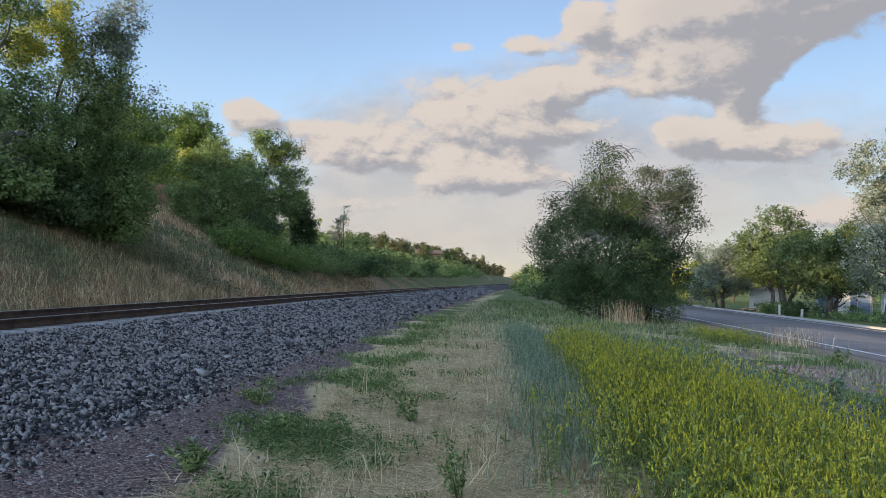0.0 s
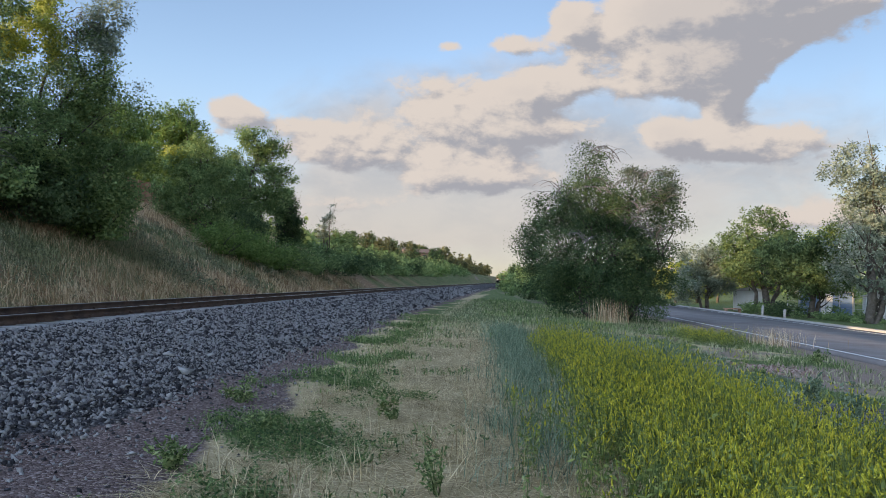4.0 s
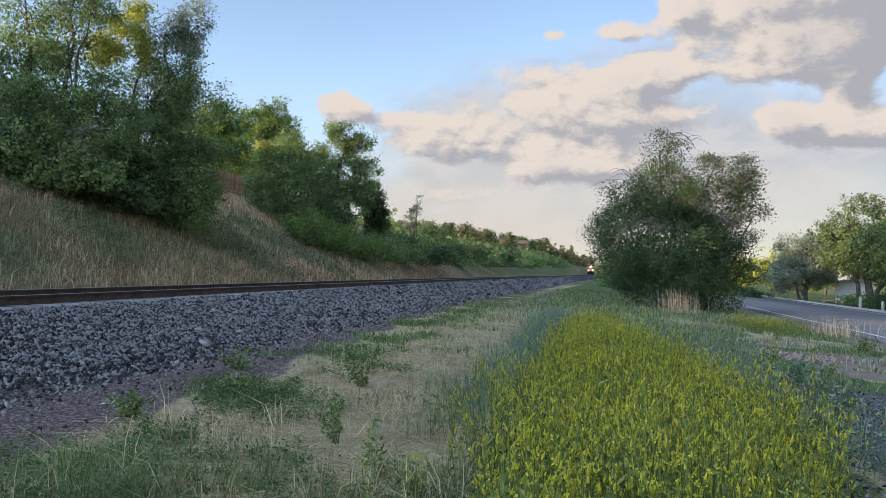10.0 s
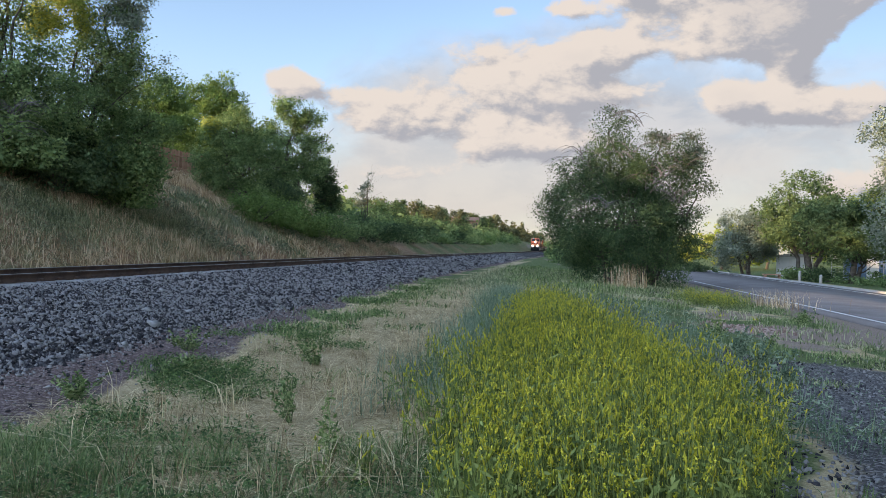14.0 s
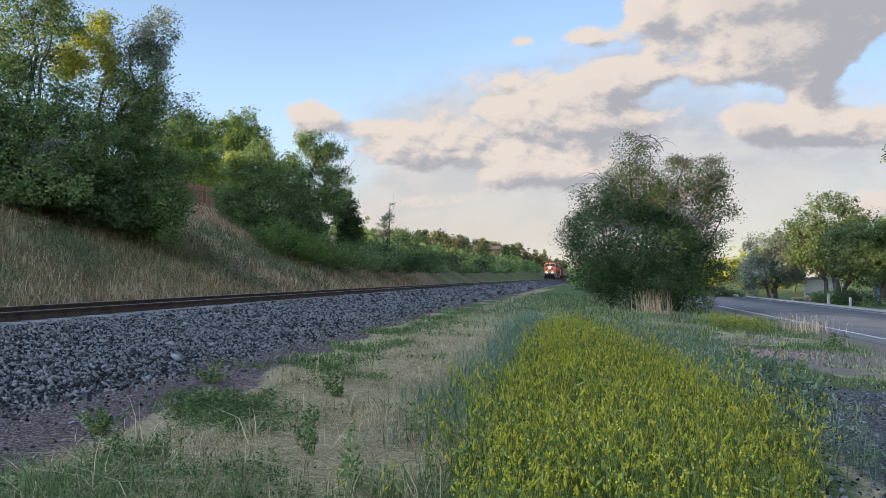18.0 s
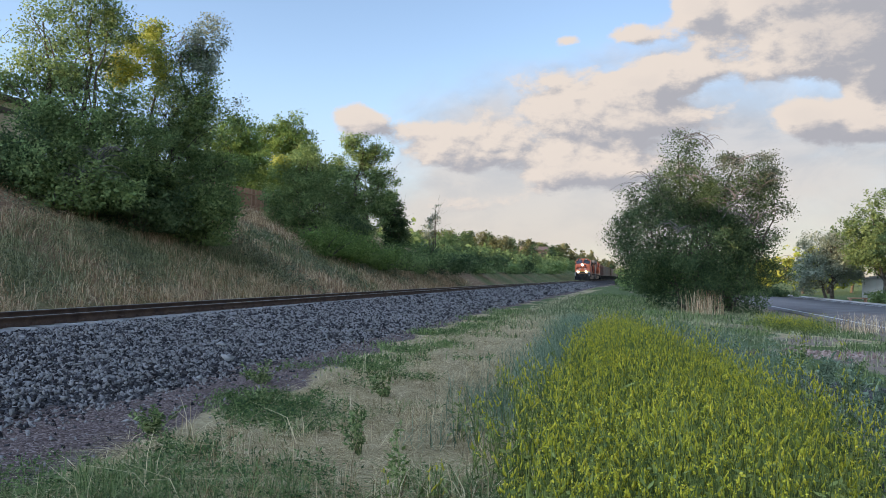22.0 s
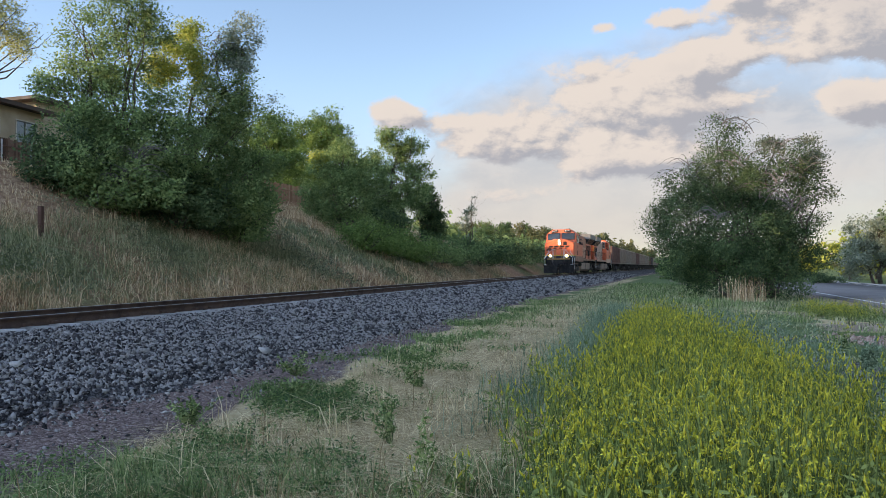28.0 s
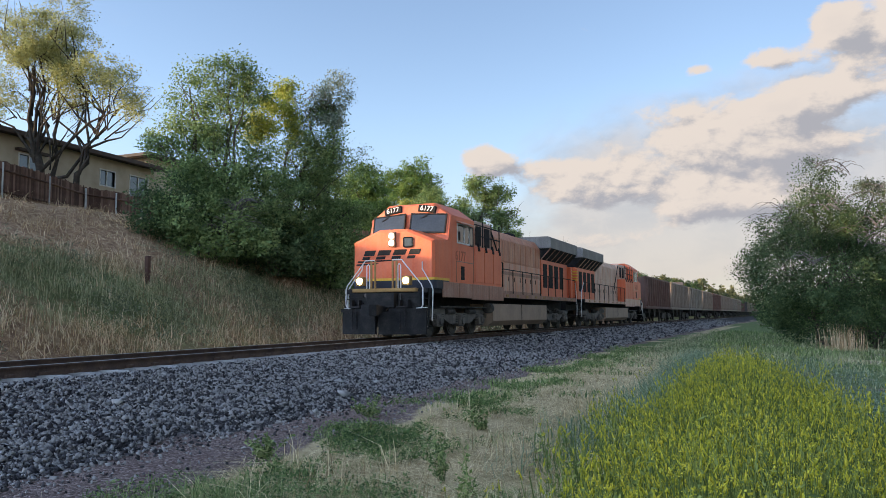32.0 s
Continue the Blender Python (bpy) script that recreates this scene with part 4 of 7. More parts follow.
def wheelset(parent, y, r, drive=False):
    """Two flanged wheels on an axle; turns about its own axle."""
    ws = empty("wheelset")
    ws.parent = parent
    ws.matrix_basis = pose(0, y, r)
    bm = bmesh.new()
    rod(bm, (-0.80, 0, 0), (0.80, 0, 0), 0.09, 8)
    part("axle", bm, UNDER, ws)
    for s in (-1, 1):
        bm = bmesh.new()
        rod(bm, (s * 0.69, 0, 0), (s * 0.72, 0, 0), r + 0.028, 28)
        rod(bm, (s * 0.72, 0, 0), (s * 0.82, 0, 0), r, 28)
        rod(bm, (s * 0.815, 0, 0), (s * 0.845, 0, 0), r * 0.86, 24)
        rod(bm, (s * 0.84, 0, 0), (s * 0.88, 0, 0), r * 0.34, 12)
        for k in range(5):
            a = k * 2 * math.pi / 5
            rod(bm, (s * 0.845, math.cos(a) * r * 0.58, math.sin(a) * r * 0.58), (s * 0.86, math.cos(a) * r * 0.58, math.sin(a) * r * 0.58), r * 0.15, 8)
        part("wheel", bm, TREAD, ws)
    return ws


def loco_truck(root, yc):
    """A three-axle bogie with its side frames, springs and axle boxes."""
    bm = bmesh.new()
    for s in (-1, 1):
        x0, x1 = (0.98, 1.16) if s > 0 else (-1.16, -0.98)
        outline = [(-2.75, 0.62), (-2.7, 0.92), (-1.5, 0.98), (-1.1, 0.80), (1.1, 0.80), (1.5, 0.98), (2.7, 0.92), (2.75, 0.62), (2.3, 0.56), (1.6, 0.66), (1.0, 0.44), (-1.0, 0.44), (-1.6, 0.66), (-2.3, 0.56)]
        prism(bm, [(yc + a, b) for a, b in outline], "x", x0, x1)
    for k in (-1.0, 1.0):
        box(bm, -1.0, 1.0, yc + k - 0.2, yc + k + 0.2, 0.5, 0.8, 0.03)
    frame_part = part("bogie_frame", bm, DUSTY, root, "dusty grey bogie side frame")
    for k in (-2.03, 0.0, 2.03):
        for s in (-1, 1):
            bm = bmesh.new()
            box(bm, s * 1.14 - 0.12, s * 1.14 + 0.12, yc + k - 0.2, yc + k + 0.2, 0.34, 0.76, 0.04)
            rod(bm, (s * 1.2, yc + k, 0.54), (s * 1.32, yc + k, 0.54), 0.13, 12)
            part("axle_box", bm, DUSTY, frame_part)
            for q in (-0.36, 0.36):
                bm = bmesh.new()
                for j in range(5):
                    rod(bm, (s * 1.13, yc + k + q, 0.50 + j * 0.06), (s * 1.13, yc + k + q, 0.53 + j * 0.06), 0.085, 10)
                part("spring", bm, UNDER, frame_part)
        WHEELS.append(wheelset(root, yc + k, 0.53))
    for k in (-1.05, 1.05):
        bm = bmesh.new()
        rod(bm, (1.18, yc + k - 0.35, 0.86), (1.18, yc + k + 0.35, 0.86), 0.09, 10)
        part("brake_cylinder", bm, UNDER, frame_part)


def railing(root, side, y0, y1, n, z0, z1, material, x=1.47):
    """A walkway handrail; each post is a piece of its own."""
    bm = bmesh.new()
    rod(bm, (side * x, y0, z1), (side * x, y1, z1), 0.02, 6)
    top = part("handrail", bm, material, root)
    for k in range(n):
        yy = y0 + (y1 - y0) * k / (n - 1)
        bm = bmesh.new()
        rod(bm, (side * x, yy, z0), (side * x, yy, z1), 0.022, 6)
        part("post", bm, material, top)


def locomotive():
    L = 22.3
    root = tagged(empty("locomotive"), "orange six-axle diesel locomotive with black stripes and lit headlamps", "locomotive", "train vehicles")
    # underframe and platform
    bm = bmesh.new()
    box(bm, -1.50, 1.50, 0.95, L - 0.95, 1.46, 1.62, 0.02)
    box(bm, -0.5, 0.5, 0.5, L - 0.5, 1.0, 1.47)
    part("underframe", bm, BLACK, root)
    # silvery skirt panels along the sill
    for s in (-1, 1):
        k = 0
        for y0, y1, z0 in ((2.1, 3.5, 1.34), (3.55, 4.75, 1.34), (4.8, 6.6, 1.30), (6.65, 8.4, 1.30)):
            bm = bmesh.new()
            box(bm, s * 1.525 - 0.025, s * 1.525 + 0.025, y0, y1, z0, 1.86, 0.01)
            box(bm, s * 1.525 - 0.03, s * 1.525 + 0.03, y0 + 0.3, y0 + 0.62, 1.40, 1.56)
            part("skirt_panel", bm, SKIRT, root, "dusty grey skirt panel")
        bm = bmesh.new()
        box(bm, s * 1.515 - 0.02, s * 1.515 + 0.02, 8.45, L - 1.2, 1.44, 1.62)
        part("sill", bm, SKIRT, root, "dusty grey sill")
        for j in range(9):
            bm = bmesh.new()
            box(bm, s * 1.54 - 0.006, s * 1.54 + 0.006, 8.8 + j * 1.4, 9.1 + j * 1.4, 1.47, 1.58)
            part("reflector", bm, OCHRE, root, "dulled yellow reflective strip")
    # nose: wide, with sloping top and chamfered cheeks
    def nose_ring(y, w, z0, zs, zc):
        return [(-w, y, z0), (w, y, z0), (w, y, zs), (0.52, y, zc), (-0.52, y, zc), (-w, y, zs)]

    def loft(rings, material, name, label=""):
        bm = bmesh.new()
        R = [[bm.verts.new(p) for p in r] for r in rings]
        for a, b in zip(R[:-1], R[1:]):
            for i in range(len(a)):
                bm.faces.new((a[i], a[(i + 1) % len(a)], b[(i + 1) % len(b)], b[i]))
        bm.faces.new(R[0])
        bm.faces.new(R[-1])
        bmesh.ops.recalc_face_normals(bm, faces=bm.faces[:])
        return part(name, bm, material, root, label)

    loft([nose_ring(1.42, 1.42, 1.98, 3.16, 3.52), nose_ring(1.50, 1.50, 1.98, 3.22, 3.62), nose_ring(2.66, 1.52, 1.98, 3.30, 3.64)], ORANGE, "nose", "orange wide nose")
    bm = bmesh.new()
    prism(bm, [(-1.48, 1.42), (1.48, 1.42), (1.53, 1.56), (1.53, 2.66), (-1.53, 2.66), (-1.53, 1.56)], "z", 1.62, 1.90)
    part("nose_base", bm, DARKBLUE, root, "dark band round the foot of the nose")
    bm = bmesh.new()
    prism(bm, [(-1.485, 1.415), (1.485, 1.415), (1.535, 1.555), (1.535, 2.665), (-1.535, 2.665), (-1.535, 1.555)], "z", 1.90, 1.98)
    part("nose_stripe", bm, YELLOW, root, "yellow stripe")
    # cab
    def cab_ring(y, w, z0, zs, zc, wc):
        return [(-w, y, z0), (w, y, z0), (w, y, zs), (wc, y, zc), (-wc, y, zc), (-w, y, zs)]

    loft([cab_ring(2.60, 1.515, 1.62, 3.28, 3.60, 0.52), cab_ring(2.64, 1.52, 1.62, 3.42, 3.74, 0.54), cab_ring(2.84, 1.52, 1.62, 4.16, 4.58, 0.84),
          cab_ring(3.0, 1.53, 1.62, 4.20, 4.66, 0.90), cab_ring(5.1, 1.53, 1.62, 4.20, 4.66, 0.90)], ORANGE, "cab", "orange cab")
    # windscreens follow the slope of the cab front
    def windscreen(side):
        a = math.atan2(0.28, 0.86)
        w = part("windscreen", box(bmesh.new(), -0.62, 0.62, -0.012, 0.012, -0.33, 0.31, 0.01), PANE, root, "dark windscreen")
        w.matrix_basis = pose(side * 0.75, 2.655, 3.93, -14, 0, side * 6.5) @ pose(0, 0, 0, 0, side * 3, 0)
        fr = bmesh.new()
        for x0, x1, z0, z1 in ((-0.66, 0.66, 0.31, 0.35), (-0.66, 0.66, -0.37, -0.33), (-0.66, -0.62, -0.33, 0.31), (0.62, 0.66, -0.33, 0.31)):
            box(fr, x0, x1, -0.022, 0.03, z0, z1)
        part("windscreen_frame", fr, BLACK, w)
        wp = bmesh.new()
        rod(wp, (0.02, -0.035, 0.36), (-0.18, -0.035, 0.20), 0.012, 5)
        rod(wp, (-0.30, -0.03, 0.16), (-0.06, -0.03, 0.24), 0.010, 5)
        part("wiper", wp, BLACK, w)

    windscreen(-1)
    windscreen(1)
    # number boards over the windscreens
    for s in (-1, 1):
        nb = part("number_board", box(bmesh.new(), -0.34, 0.34, -0.05, 0.05, -0.13, 0.13, 0.03), BLACK, root, "black number board")
        nb.matrix_basis = pose(s * 0.66, 2.80, 4.44, -6, s * 8, 0)
        lettering("6177", 0.25, 0.004, pose(0, -0.056, 0, 90, 0, 0), WHITE_PAINT, nb, "number")
    # side windows, doors and louvres of the cab
    for s in (-1, 1):
        for y0, y1, z0, z1 in ((3.42, 3.98, 3.30, 3.92), (4.06, 4.50, 3.30, 3.92), (4.60, 4.92, 3.28, 3.90)):
            w = part("side_window", box(bmesh.new(), s * 1.532 - 0.012, s * 1.532 + 0.012, y0, y1, z0, z1, 0.006), PANE, root, "dark cab side window")
            fr = bmesh.new()
            for a, b, c, d in ((y0 - 0.05, y1 + 0.05, z1, z1 + 0.05), (y0 - 0.05, y1 + 0.05, z0 - 0.05, z0), (y0 - 0.05, y0, z0, z1), (y1, y1 + 0.05, z0, z1)):
                box(fr, s * 1.535 - 0.02, s * 1.535 + 0.02, a, b, c, d)
            part("window_frame", fr, RAILING if y0 < 4.1 else BLACK, w)
        bm = bmesh.new()
        prism(bm, [(1.53 * s, 4.00), (1.74 * s, 3.93), (1.74 * s, 3.96), (1.53 * s, 4.05)], "y", 3.3, 4.7)
        part("window_hood", bm, FADED, root, "faded sun hood over the cab window")
        part("mirror", box(bmesh.new(), s * 1.62 - 0.03, s * 1.62 + 0.03, 3.36, 3.42, 3.34, 3.66, 0.01), BLACK, root)
        part("cab_louvre", box(bmesh.new(), s * 1.54 - 0.012, s * 1.54 + 0.012, 3.74, 4.04, 1.98, 2.46), BLACK, root, "black louvre in the cab side")
        lettering("6177", 0.50, 0.004, pose(s * 1.537, 3.72, 2.80, 90, 0, 90 * s), FADED_INK, root, "side_number")
        bm = bmesh.new()
        box(bm, s * 1.536 - 0.008, s * 1.536 + 0.008, 3.30, 5.0, 2.60, 2.63)
        box(bm, s * 1.536 - 0.008, s * 1.536 + 0.008, 4.98, 5.02, 1.9, 4.0)
        box(bm, s * 1.536 - 0.008, s * 1.536 + 0.008, 3.30, 3.33, 1.9, 2.62)
        part("panel_seam", bm, SKIRT, root)
    # nose furniture: headlamps, door window, painted emblem
    pl = part("headlamp_housing", box(bmesh.new(), -0.13, 0.13, 1.32, 1.45, 3.02, 3.52, 0.02), SKIRT, root)
    for z in (3.15, 3.39):
        bm = bmesh.new()
        rod(bm, (0, 1.311, z), (0, 1.317, z), 0.085, 20)
        part("headlamp", bm, LAMP, root, "lit round headlamp")
    bm = bmesh.new()
    box(bm, 0.40, 0.76, 1.39, 1.43, 2.98, 3.34, 0.05)
    part("nose_door_window", bm, PANE, root, "small square nose window")
    # emblem: slanted black blocks over a swoosh
    bm = bmesh.new()
    for x0, w in ((-1.16, 0.40), (-0.64, 0.46), (-0.06, 0.46), (0.52, 0.40)):
        for z0, z1, cut in ((2.62, 2.72, 0.12), (2.75, 2.93, 0.0)):
            sl = 0.45
            prism(bm, [(x0 + sl * (z0 - 2.62), z0), (x0 + w - cut + sl * (z0 - 2.62), z0), (x0 + w - cut + sl * (z1 - 2.62), z1), (x0 + sl * (z1 - 2.62), z1)], "y", 1.406, 1.418)
    prism(bm, [(-1.34, 2.52), (0.30, 2.57), (0.42, 2.60), (-1.30, 2.585)], "y", 1.406, 1.418)
    prism(bm, [(-1.38, 2.42), (-0.62, 2.46), (-0.50, 2.50), (-1.36, 2.48)], "y", 1.406, 1.418)
    part("nose_emblem", bm, BLACK, root, "black slanted painted emblem")
    # front platform, ditch lamps, steps, plough, coupler
    bm = bmesh.new()
    box(bm, -1.15, 1.15, 0.72, 1.42, 1.50, 1.62, 0.02)
    part("front_platform", bm, OCHRE, root, "yellow-edged front platform")
    bm = bmesh.new()
    box(bm, -1.30, 1.30, 0.80, 1.20, 0.85, 1.50, 0.03)
    part("pilot", bm, BLACK, root, "black pilot sheet")
    for s in (-1, 1):
        hb = part("ditch_lamp_box", box(bmesh.new(), s * 0.84 - 0.15, s * 0.84 + 0.15, 0.66, 0.86, 1.71, 2.01, 0.02), OCHRE, root)
        bm = bmesh.new()
        rod(bm, (s * 0.84, 0.650, 1.86), (s * 0.84, 0.656, 1.86), 0.10, 20)
        part("ditch_lamp", bm, DITCH, hb, "lit ditch lamp")
    bm = bmesh.new()
    for s in (-1, 1):
        prism(bm, [(s * 0.06, 0.28), (s * 1.52, 0.74), (s * 1.52, 0.82), (s * 0.06, 0.40)], "z", 0.14, 0.86)
        prism(bm, [(s * 0.40, 0.36), (s * 1.52, 0.72), (s * 1.55, 0.70), (s * 0.40, 0.32)], "z", 0.86, 0.96)
    part("snow_plough", bm, BLACK, root, "black steel snow plough")
    bm = bmesh.new()
    box(bm, -0.16, 0.16, -0.10, 0.9, 0.76, 1.06, 0.03)
    prism(bm, [(-0.26, -0.28), (0.06, -0.36), (0.24, -0.20), (0.2, 0.02), (-0.2, 0.02)], "z", 0.72, 1.08)
    part("coupler", bm, BLACK, root, "knuckle coupler")
    for x in (-0.62, -0.48, 0.42, 0.60):
        bm = bmesh.new()
        pts = [(x + 0.10 * math.sin(i / 7 * math.pi), 0.74 - 0.10 * math.sin(i / 7 * math.pi), 1.34 - 0.52 * math.sin(i / 7 * math.pi) + 0.10 * i / 7) for i in range(8)]
        bent(bm, pts, 0.022, 6)
        part("air_hose", bm, RUBBER, root)
    for s in (-1, 1):
        for i, z in enumerate((0.36, 0.66, 0.96, 1.27)):
            part("step", box(bmesh.new(), s * 1.30 - 0.22, s * 1.30 + 0.22, 0.88 + i * 0.05, 1.22 + i * 0.05, z, z + 0.03), BLACK, root)
        st = bmesh.new()
        for x in (1.07, 1.53):
            prism(st, [(0.84, 0.30), (0.90, 0.30), (1.08, 1.60), (0.96, 1.60)], "x", s * x - 0.012, s * x + 0.012)
        part("step_side", st, BLACK, root)
        for zz in (0.375, 0.675, 0.975):
            part("step_edge", box(bmesh.new(), s * 1.30 - 0.22, s * 1.30 + 0.22, 0.84, 0.89, zz, zz + 0.02), RAILING, root)
        for rail in (((0.32, 0.74, 2.54), (0.66, 0.74, 2.54), (0.74, 0.74, 2.44), (1.34, 0.76, 1.74), (1.40, 0.76, 1.60), (1.40, 0.76, 1.08), (1.34, 0.78, 0.98), (1.16, 0.80, 0.96)),
                     ((1.10, 1.38, 2.50), (1.12, 1.34, 2.26), (1.50, 1.22, 1.72), (1.56, 1.20, 1.56), (1.56, 1.12, 0.56))):
            bm = bmesh.new()
            bent(bm, [(s * a, b, c) for a, b, c in rail], 0.02, 6)
            part("grab_rail", bm, RAILING, root, "white grab rail")
        # front handrails, part white and part yellow
        bm = bmesh.new()
        bent(bm, [(s * 0.52, 0.76, 1.62), (s * 0.52, 0.76, 2.36), (s * 0.56, 0.76, 2.42), (s * 0.62, 0.76, 2.36), (s * 0.62, 0.76, 1.62)], 0.016, 6)
        part("front_handrail", bm, RAILING, root)
        for xx in (0.32, 0.46):
            bm = bmesh.new()
            box(bm, s * xx - 0.025, s * xx + 0.025, 0.75, 0.80, 1.62, 2.52)
            part("handrail_post", bm, OCHRE, root)
    # pilot furniture: chains, hose brackets, lifting lugs on the plough, sand pipes
    for x in (-1.02, -0.86, 0.72, 0.90):
        bm = bmesh.new()
        for i in range(9):
            rod(bm, (x + 0.012 * (i % 2), 0.50 - 0.02 * abs(x), 0.30 + i * 0.075), (x + 0.012 * ((i + 1) % 2), 0.50 - 0.02 * abs(x), 0.36 + i * 0.075), 0.022, 5)
        part("chain", bm, BLACK, root)
    for x in (-0.94, 0.82):
        bm = bmesh.new()
        box(bm, x - 0.20, x + 0.20, 0.46, 0.80, 0.98, 1.04, 0.015)
        box(bm, x - 0.16, x - 0.11, 0.52, 0.74, 0.90, 1.24)
        box(bm, x + 0.11, x + 0.16, 0.52, 0.74, 0.90, 1.24)
        part("lifting_lug", bm, BLACK, root)
    for x in (-0.62, 0.10, 0.34):
        bm = bmesh.new()
        rod(bm, (x, 0.70, 1.40), (x, 0.80, 1.40), 0.07, 10)
        part("hose_cock", bm, DUSTY, root, "grey hose cock")
    bm = bmesh.new()
    rod(bm, (0.40, 0.76, 1.36), (0.40, 0.81, 1.36), 0.075, 12)
    part("jumper_socket", bm, SOCKET, root, "dull red socket cover")
    bm = bmesh.new()
    bent(bm, [(-0.55, 0.72, 1.38), (-0.50, 0.66, 1.10), (-0.36, 0.64, 1.00), (-0.22, 0.66, 1.10), (-0.16, 0.72, 1.36)], 0.028, 7)
    bent(bm, [(0.06, 0.72, 1.38), (0.02, 0.64, 1.02), (0.14, 0.62, 0.90), (0.28, 0.64, 1.02), (0.32, 0.72, 1.36)], 0.028, 7)
    part("brake_hose", bm, DUSTY, root, "grey looped brake hoses")
    for s in (-1, 1):
        for z in (1.12, 1.34):
            part("pilot_rib", box(bmesh.new(), s * 1.02 - 0.26, s * 1.02 + 0.26, 0.76, 0.81, z, z + 0.05), BLACK, root)
    # electrical cabinet behind the cab, full width, with railed top
    bm = bmesh.new()
    box(bm, -1.50, 1.50, 5.1, 8.3, 1.62, 3.30, 0.02)
    part("electrical_cabinet", bm, ORANGE, root)
    bm = bmesh.new()
    box(bm, -1.05, 1.05, 5.1, 8.4, 3.30, 4.42, 0.05)
    part("blower_hood", bm, BLOWER, root, "pale grimy blower hood")
    for s in (-1, 1):
        for k in range(2):
            bm = bmesh.new()
            box(bm, s * 1.07 - 0.02, s * 1.07 + 0.02, 6.5 + k, 7.05 + k, 3.45, 4.2)
            part("blower_grille", bm, BLACK, root, "black intake grille")
        bm = bmesh.new()
        for z in (3.72, 4.12):
            rod(bm, (s * 1.47, 5.15, z), (s * 1.47, 8.2, z), 0.025, 6)
        tr = part("top_rail", bm, BLACK, root)
        for k in range(4):
            part("post", rod(bmesh.new(), (s * 1.47, 5.2 + k * 0.98, 3.3), (s * 1.47, 5.2 + k * 0.98, 4.3), 0.022, 6), BLACK, tr)
        for k in range(4):
            part("hook", rod(bmesh.new(), (s * 1.52, 5.6 + k * 0.8, 3.12), (s * 1.50, 5.6 + k * 0.8, 3.42), 0.075, 8, 0.03), BLACK, root)
        for k in range(3):
            part("cabinet_door", box(bmesh.new(), s * 1.508 - 0.012, s * 1.508 + 0.012, 5.2 + k * 1.04, 6.18 + k * 1.04, 1.95, 3.22, 0.008), ORANGE, root)
    # long hood with doors
    bm = bmesh.new()
    outline = [(-0.93, 1.62), (0.93, 1.62), (0.93, 4.0), (0.72, 4.34), (-0.72, 4.34), (-0.93, 4.0)]
    prism(bm, outline, "y", 8.3, 16.1)
    part("long_hood", bm, SILVER, root, "grime-stained engine hood")
    for s in (-1, 1):
        for k in range(9):
            bm = bmesh.new()
            box(bm, s * 0.945 - 0.014, s * 0.945 + 0.014, 8.5 + k * 0.84, 9.28 + k * 0.84, 1.75, 3.0, 0.008)
            d = part("hood_door", bm, FADED, root, "faded orange hood door")
            bm = bmesh.new()
            box(bm, s * 0.945 - 0.014, s * 0.945 + 0.014, 8.5 + k * 0.84, 9.28 + k * 0.84, 3.05, 3.95, 0.008)
            part("hood_panel", bm, SILVER, root)
            part("latch", box(bmesh.new(), s * 0.965 - 0.01, s * 0.965 + 0.01, 9.16 + k * 0.84, 9.22 + k * 0.84, 2.2, 2.4), BLACK, d)
        part("hood_stripe", box(bmesh.new(), s * 0.968 - 0.008, s * 0.968 + 0.008, 8.4, 16.0, 2.48, 2.62), SKIRT, root, "dark stripe along the hood")
        part("hood_foot", box(bmesh.new(), s * 0.968 - 0.008, s * 0.968 + 0.008, 8.4, 20.9, 1.64, 1.78), SKIRT, root, "dusty strip along the hood foot")
        bm = bmesh.new()
        bent(bm, [(s * 1.0, 8.35, 4.3), (s * 1.02, 9.6, 3.0), (s * 1.02, 9.9, 2.95), (s * 1.02, 9.9, 2.5)], 0.03, 6)
        part("conduit", bm, BLACK, root)
    part("exhaust_stack", box(bmesh.new(), -0.45, 0.45, 12.6, 13.6, 4.3, 4.55, 0.05), BLACK, root)
    for k in range(3):
        part("roof_hatch", box(bmesh.new(), -0.6, 0.6, 8.8 + k * 1.15, 9.7 + k * 1.15, 4.33, 4.40, 0.02), SILVER, root)
    # radiator end with its flared wings
    bm = bmesh.new()
    prism(bm, [(-0.98, 1.62), (0.98, 1.62), (0.98, 3.5), (-0.98, 3.5)], "y", 16.1, 21.4)
    part("radiator_cabinet", bm, ORANGE, root)
    bm = bmesh.new()
    prism(bm, [(-0.98, 3.5), (0.98, 3.5), (1.52, 4.05), (-1.52, 4.05)], "y", 16.0, 21.5)
    part("wing_underside", bm, BLACK, root, "black flared underside of the wing")
    bm = bmesh.new()
    prism(bm, [(-1.54, 4.05), (1.54, 4.05), (1.54, 4.58), (1.40, 4.64), (-1.40, 4.64), (-1.54, 4.58)], "y", 15.9, 21.6)
    part("radiator_wing", bm, WING, root, "grey radiator wing")
    for s in (-1, 1):
        for k in range(4):
            part("radiator_grille", box(bmesh.new(), s * 0.99 - 0.015, s * 0.99 + 0.015, 16.4 + k * 1.1, 17.1 + k * 1.1, 2.1, 3.3), BLACK, root, "black air grille")
        for k in range(6):
            part("wing_brace", rod(bmesh.new(), (s * 1.0, 16.0 + k * 0.92, 3.5), (s * 1.5, 16.0 + k * 0.92, 4.03), 0.03, 5), SKIRT, root)
    bm = bmesh.new()
    box(bm, -1.2, 1.2, 21.4, 21.7, 1.62, 3.4, 0.04)
    part("rear_bulkhead", bm, ORANGE, root)
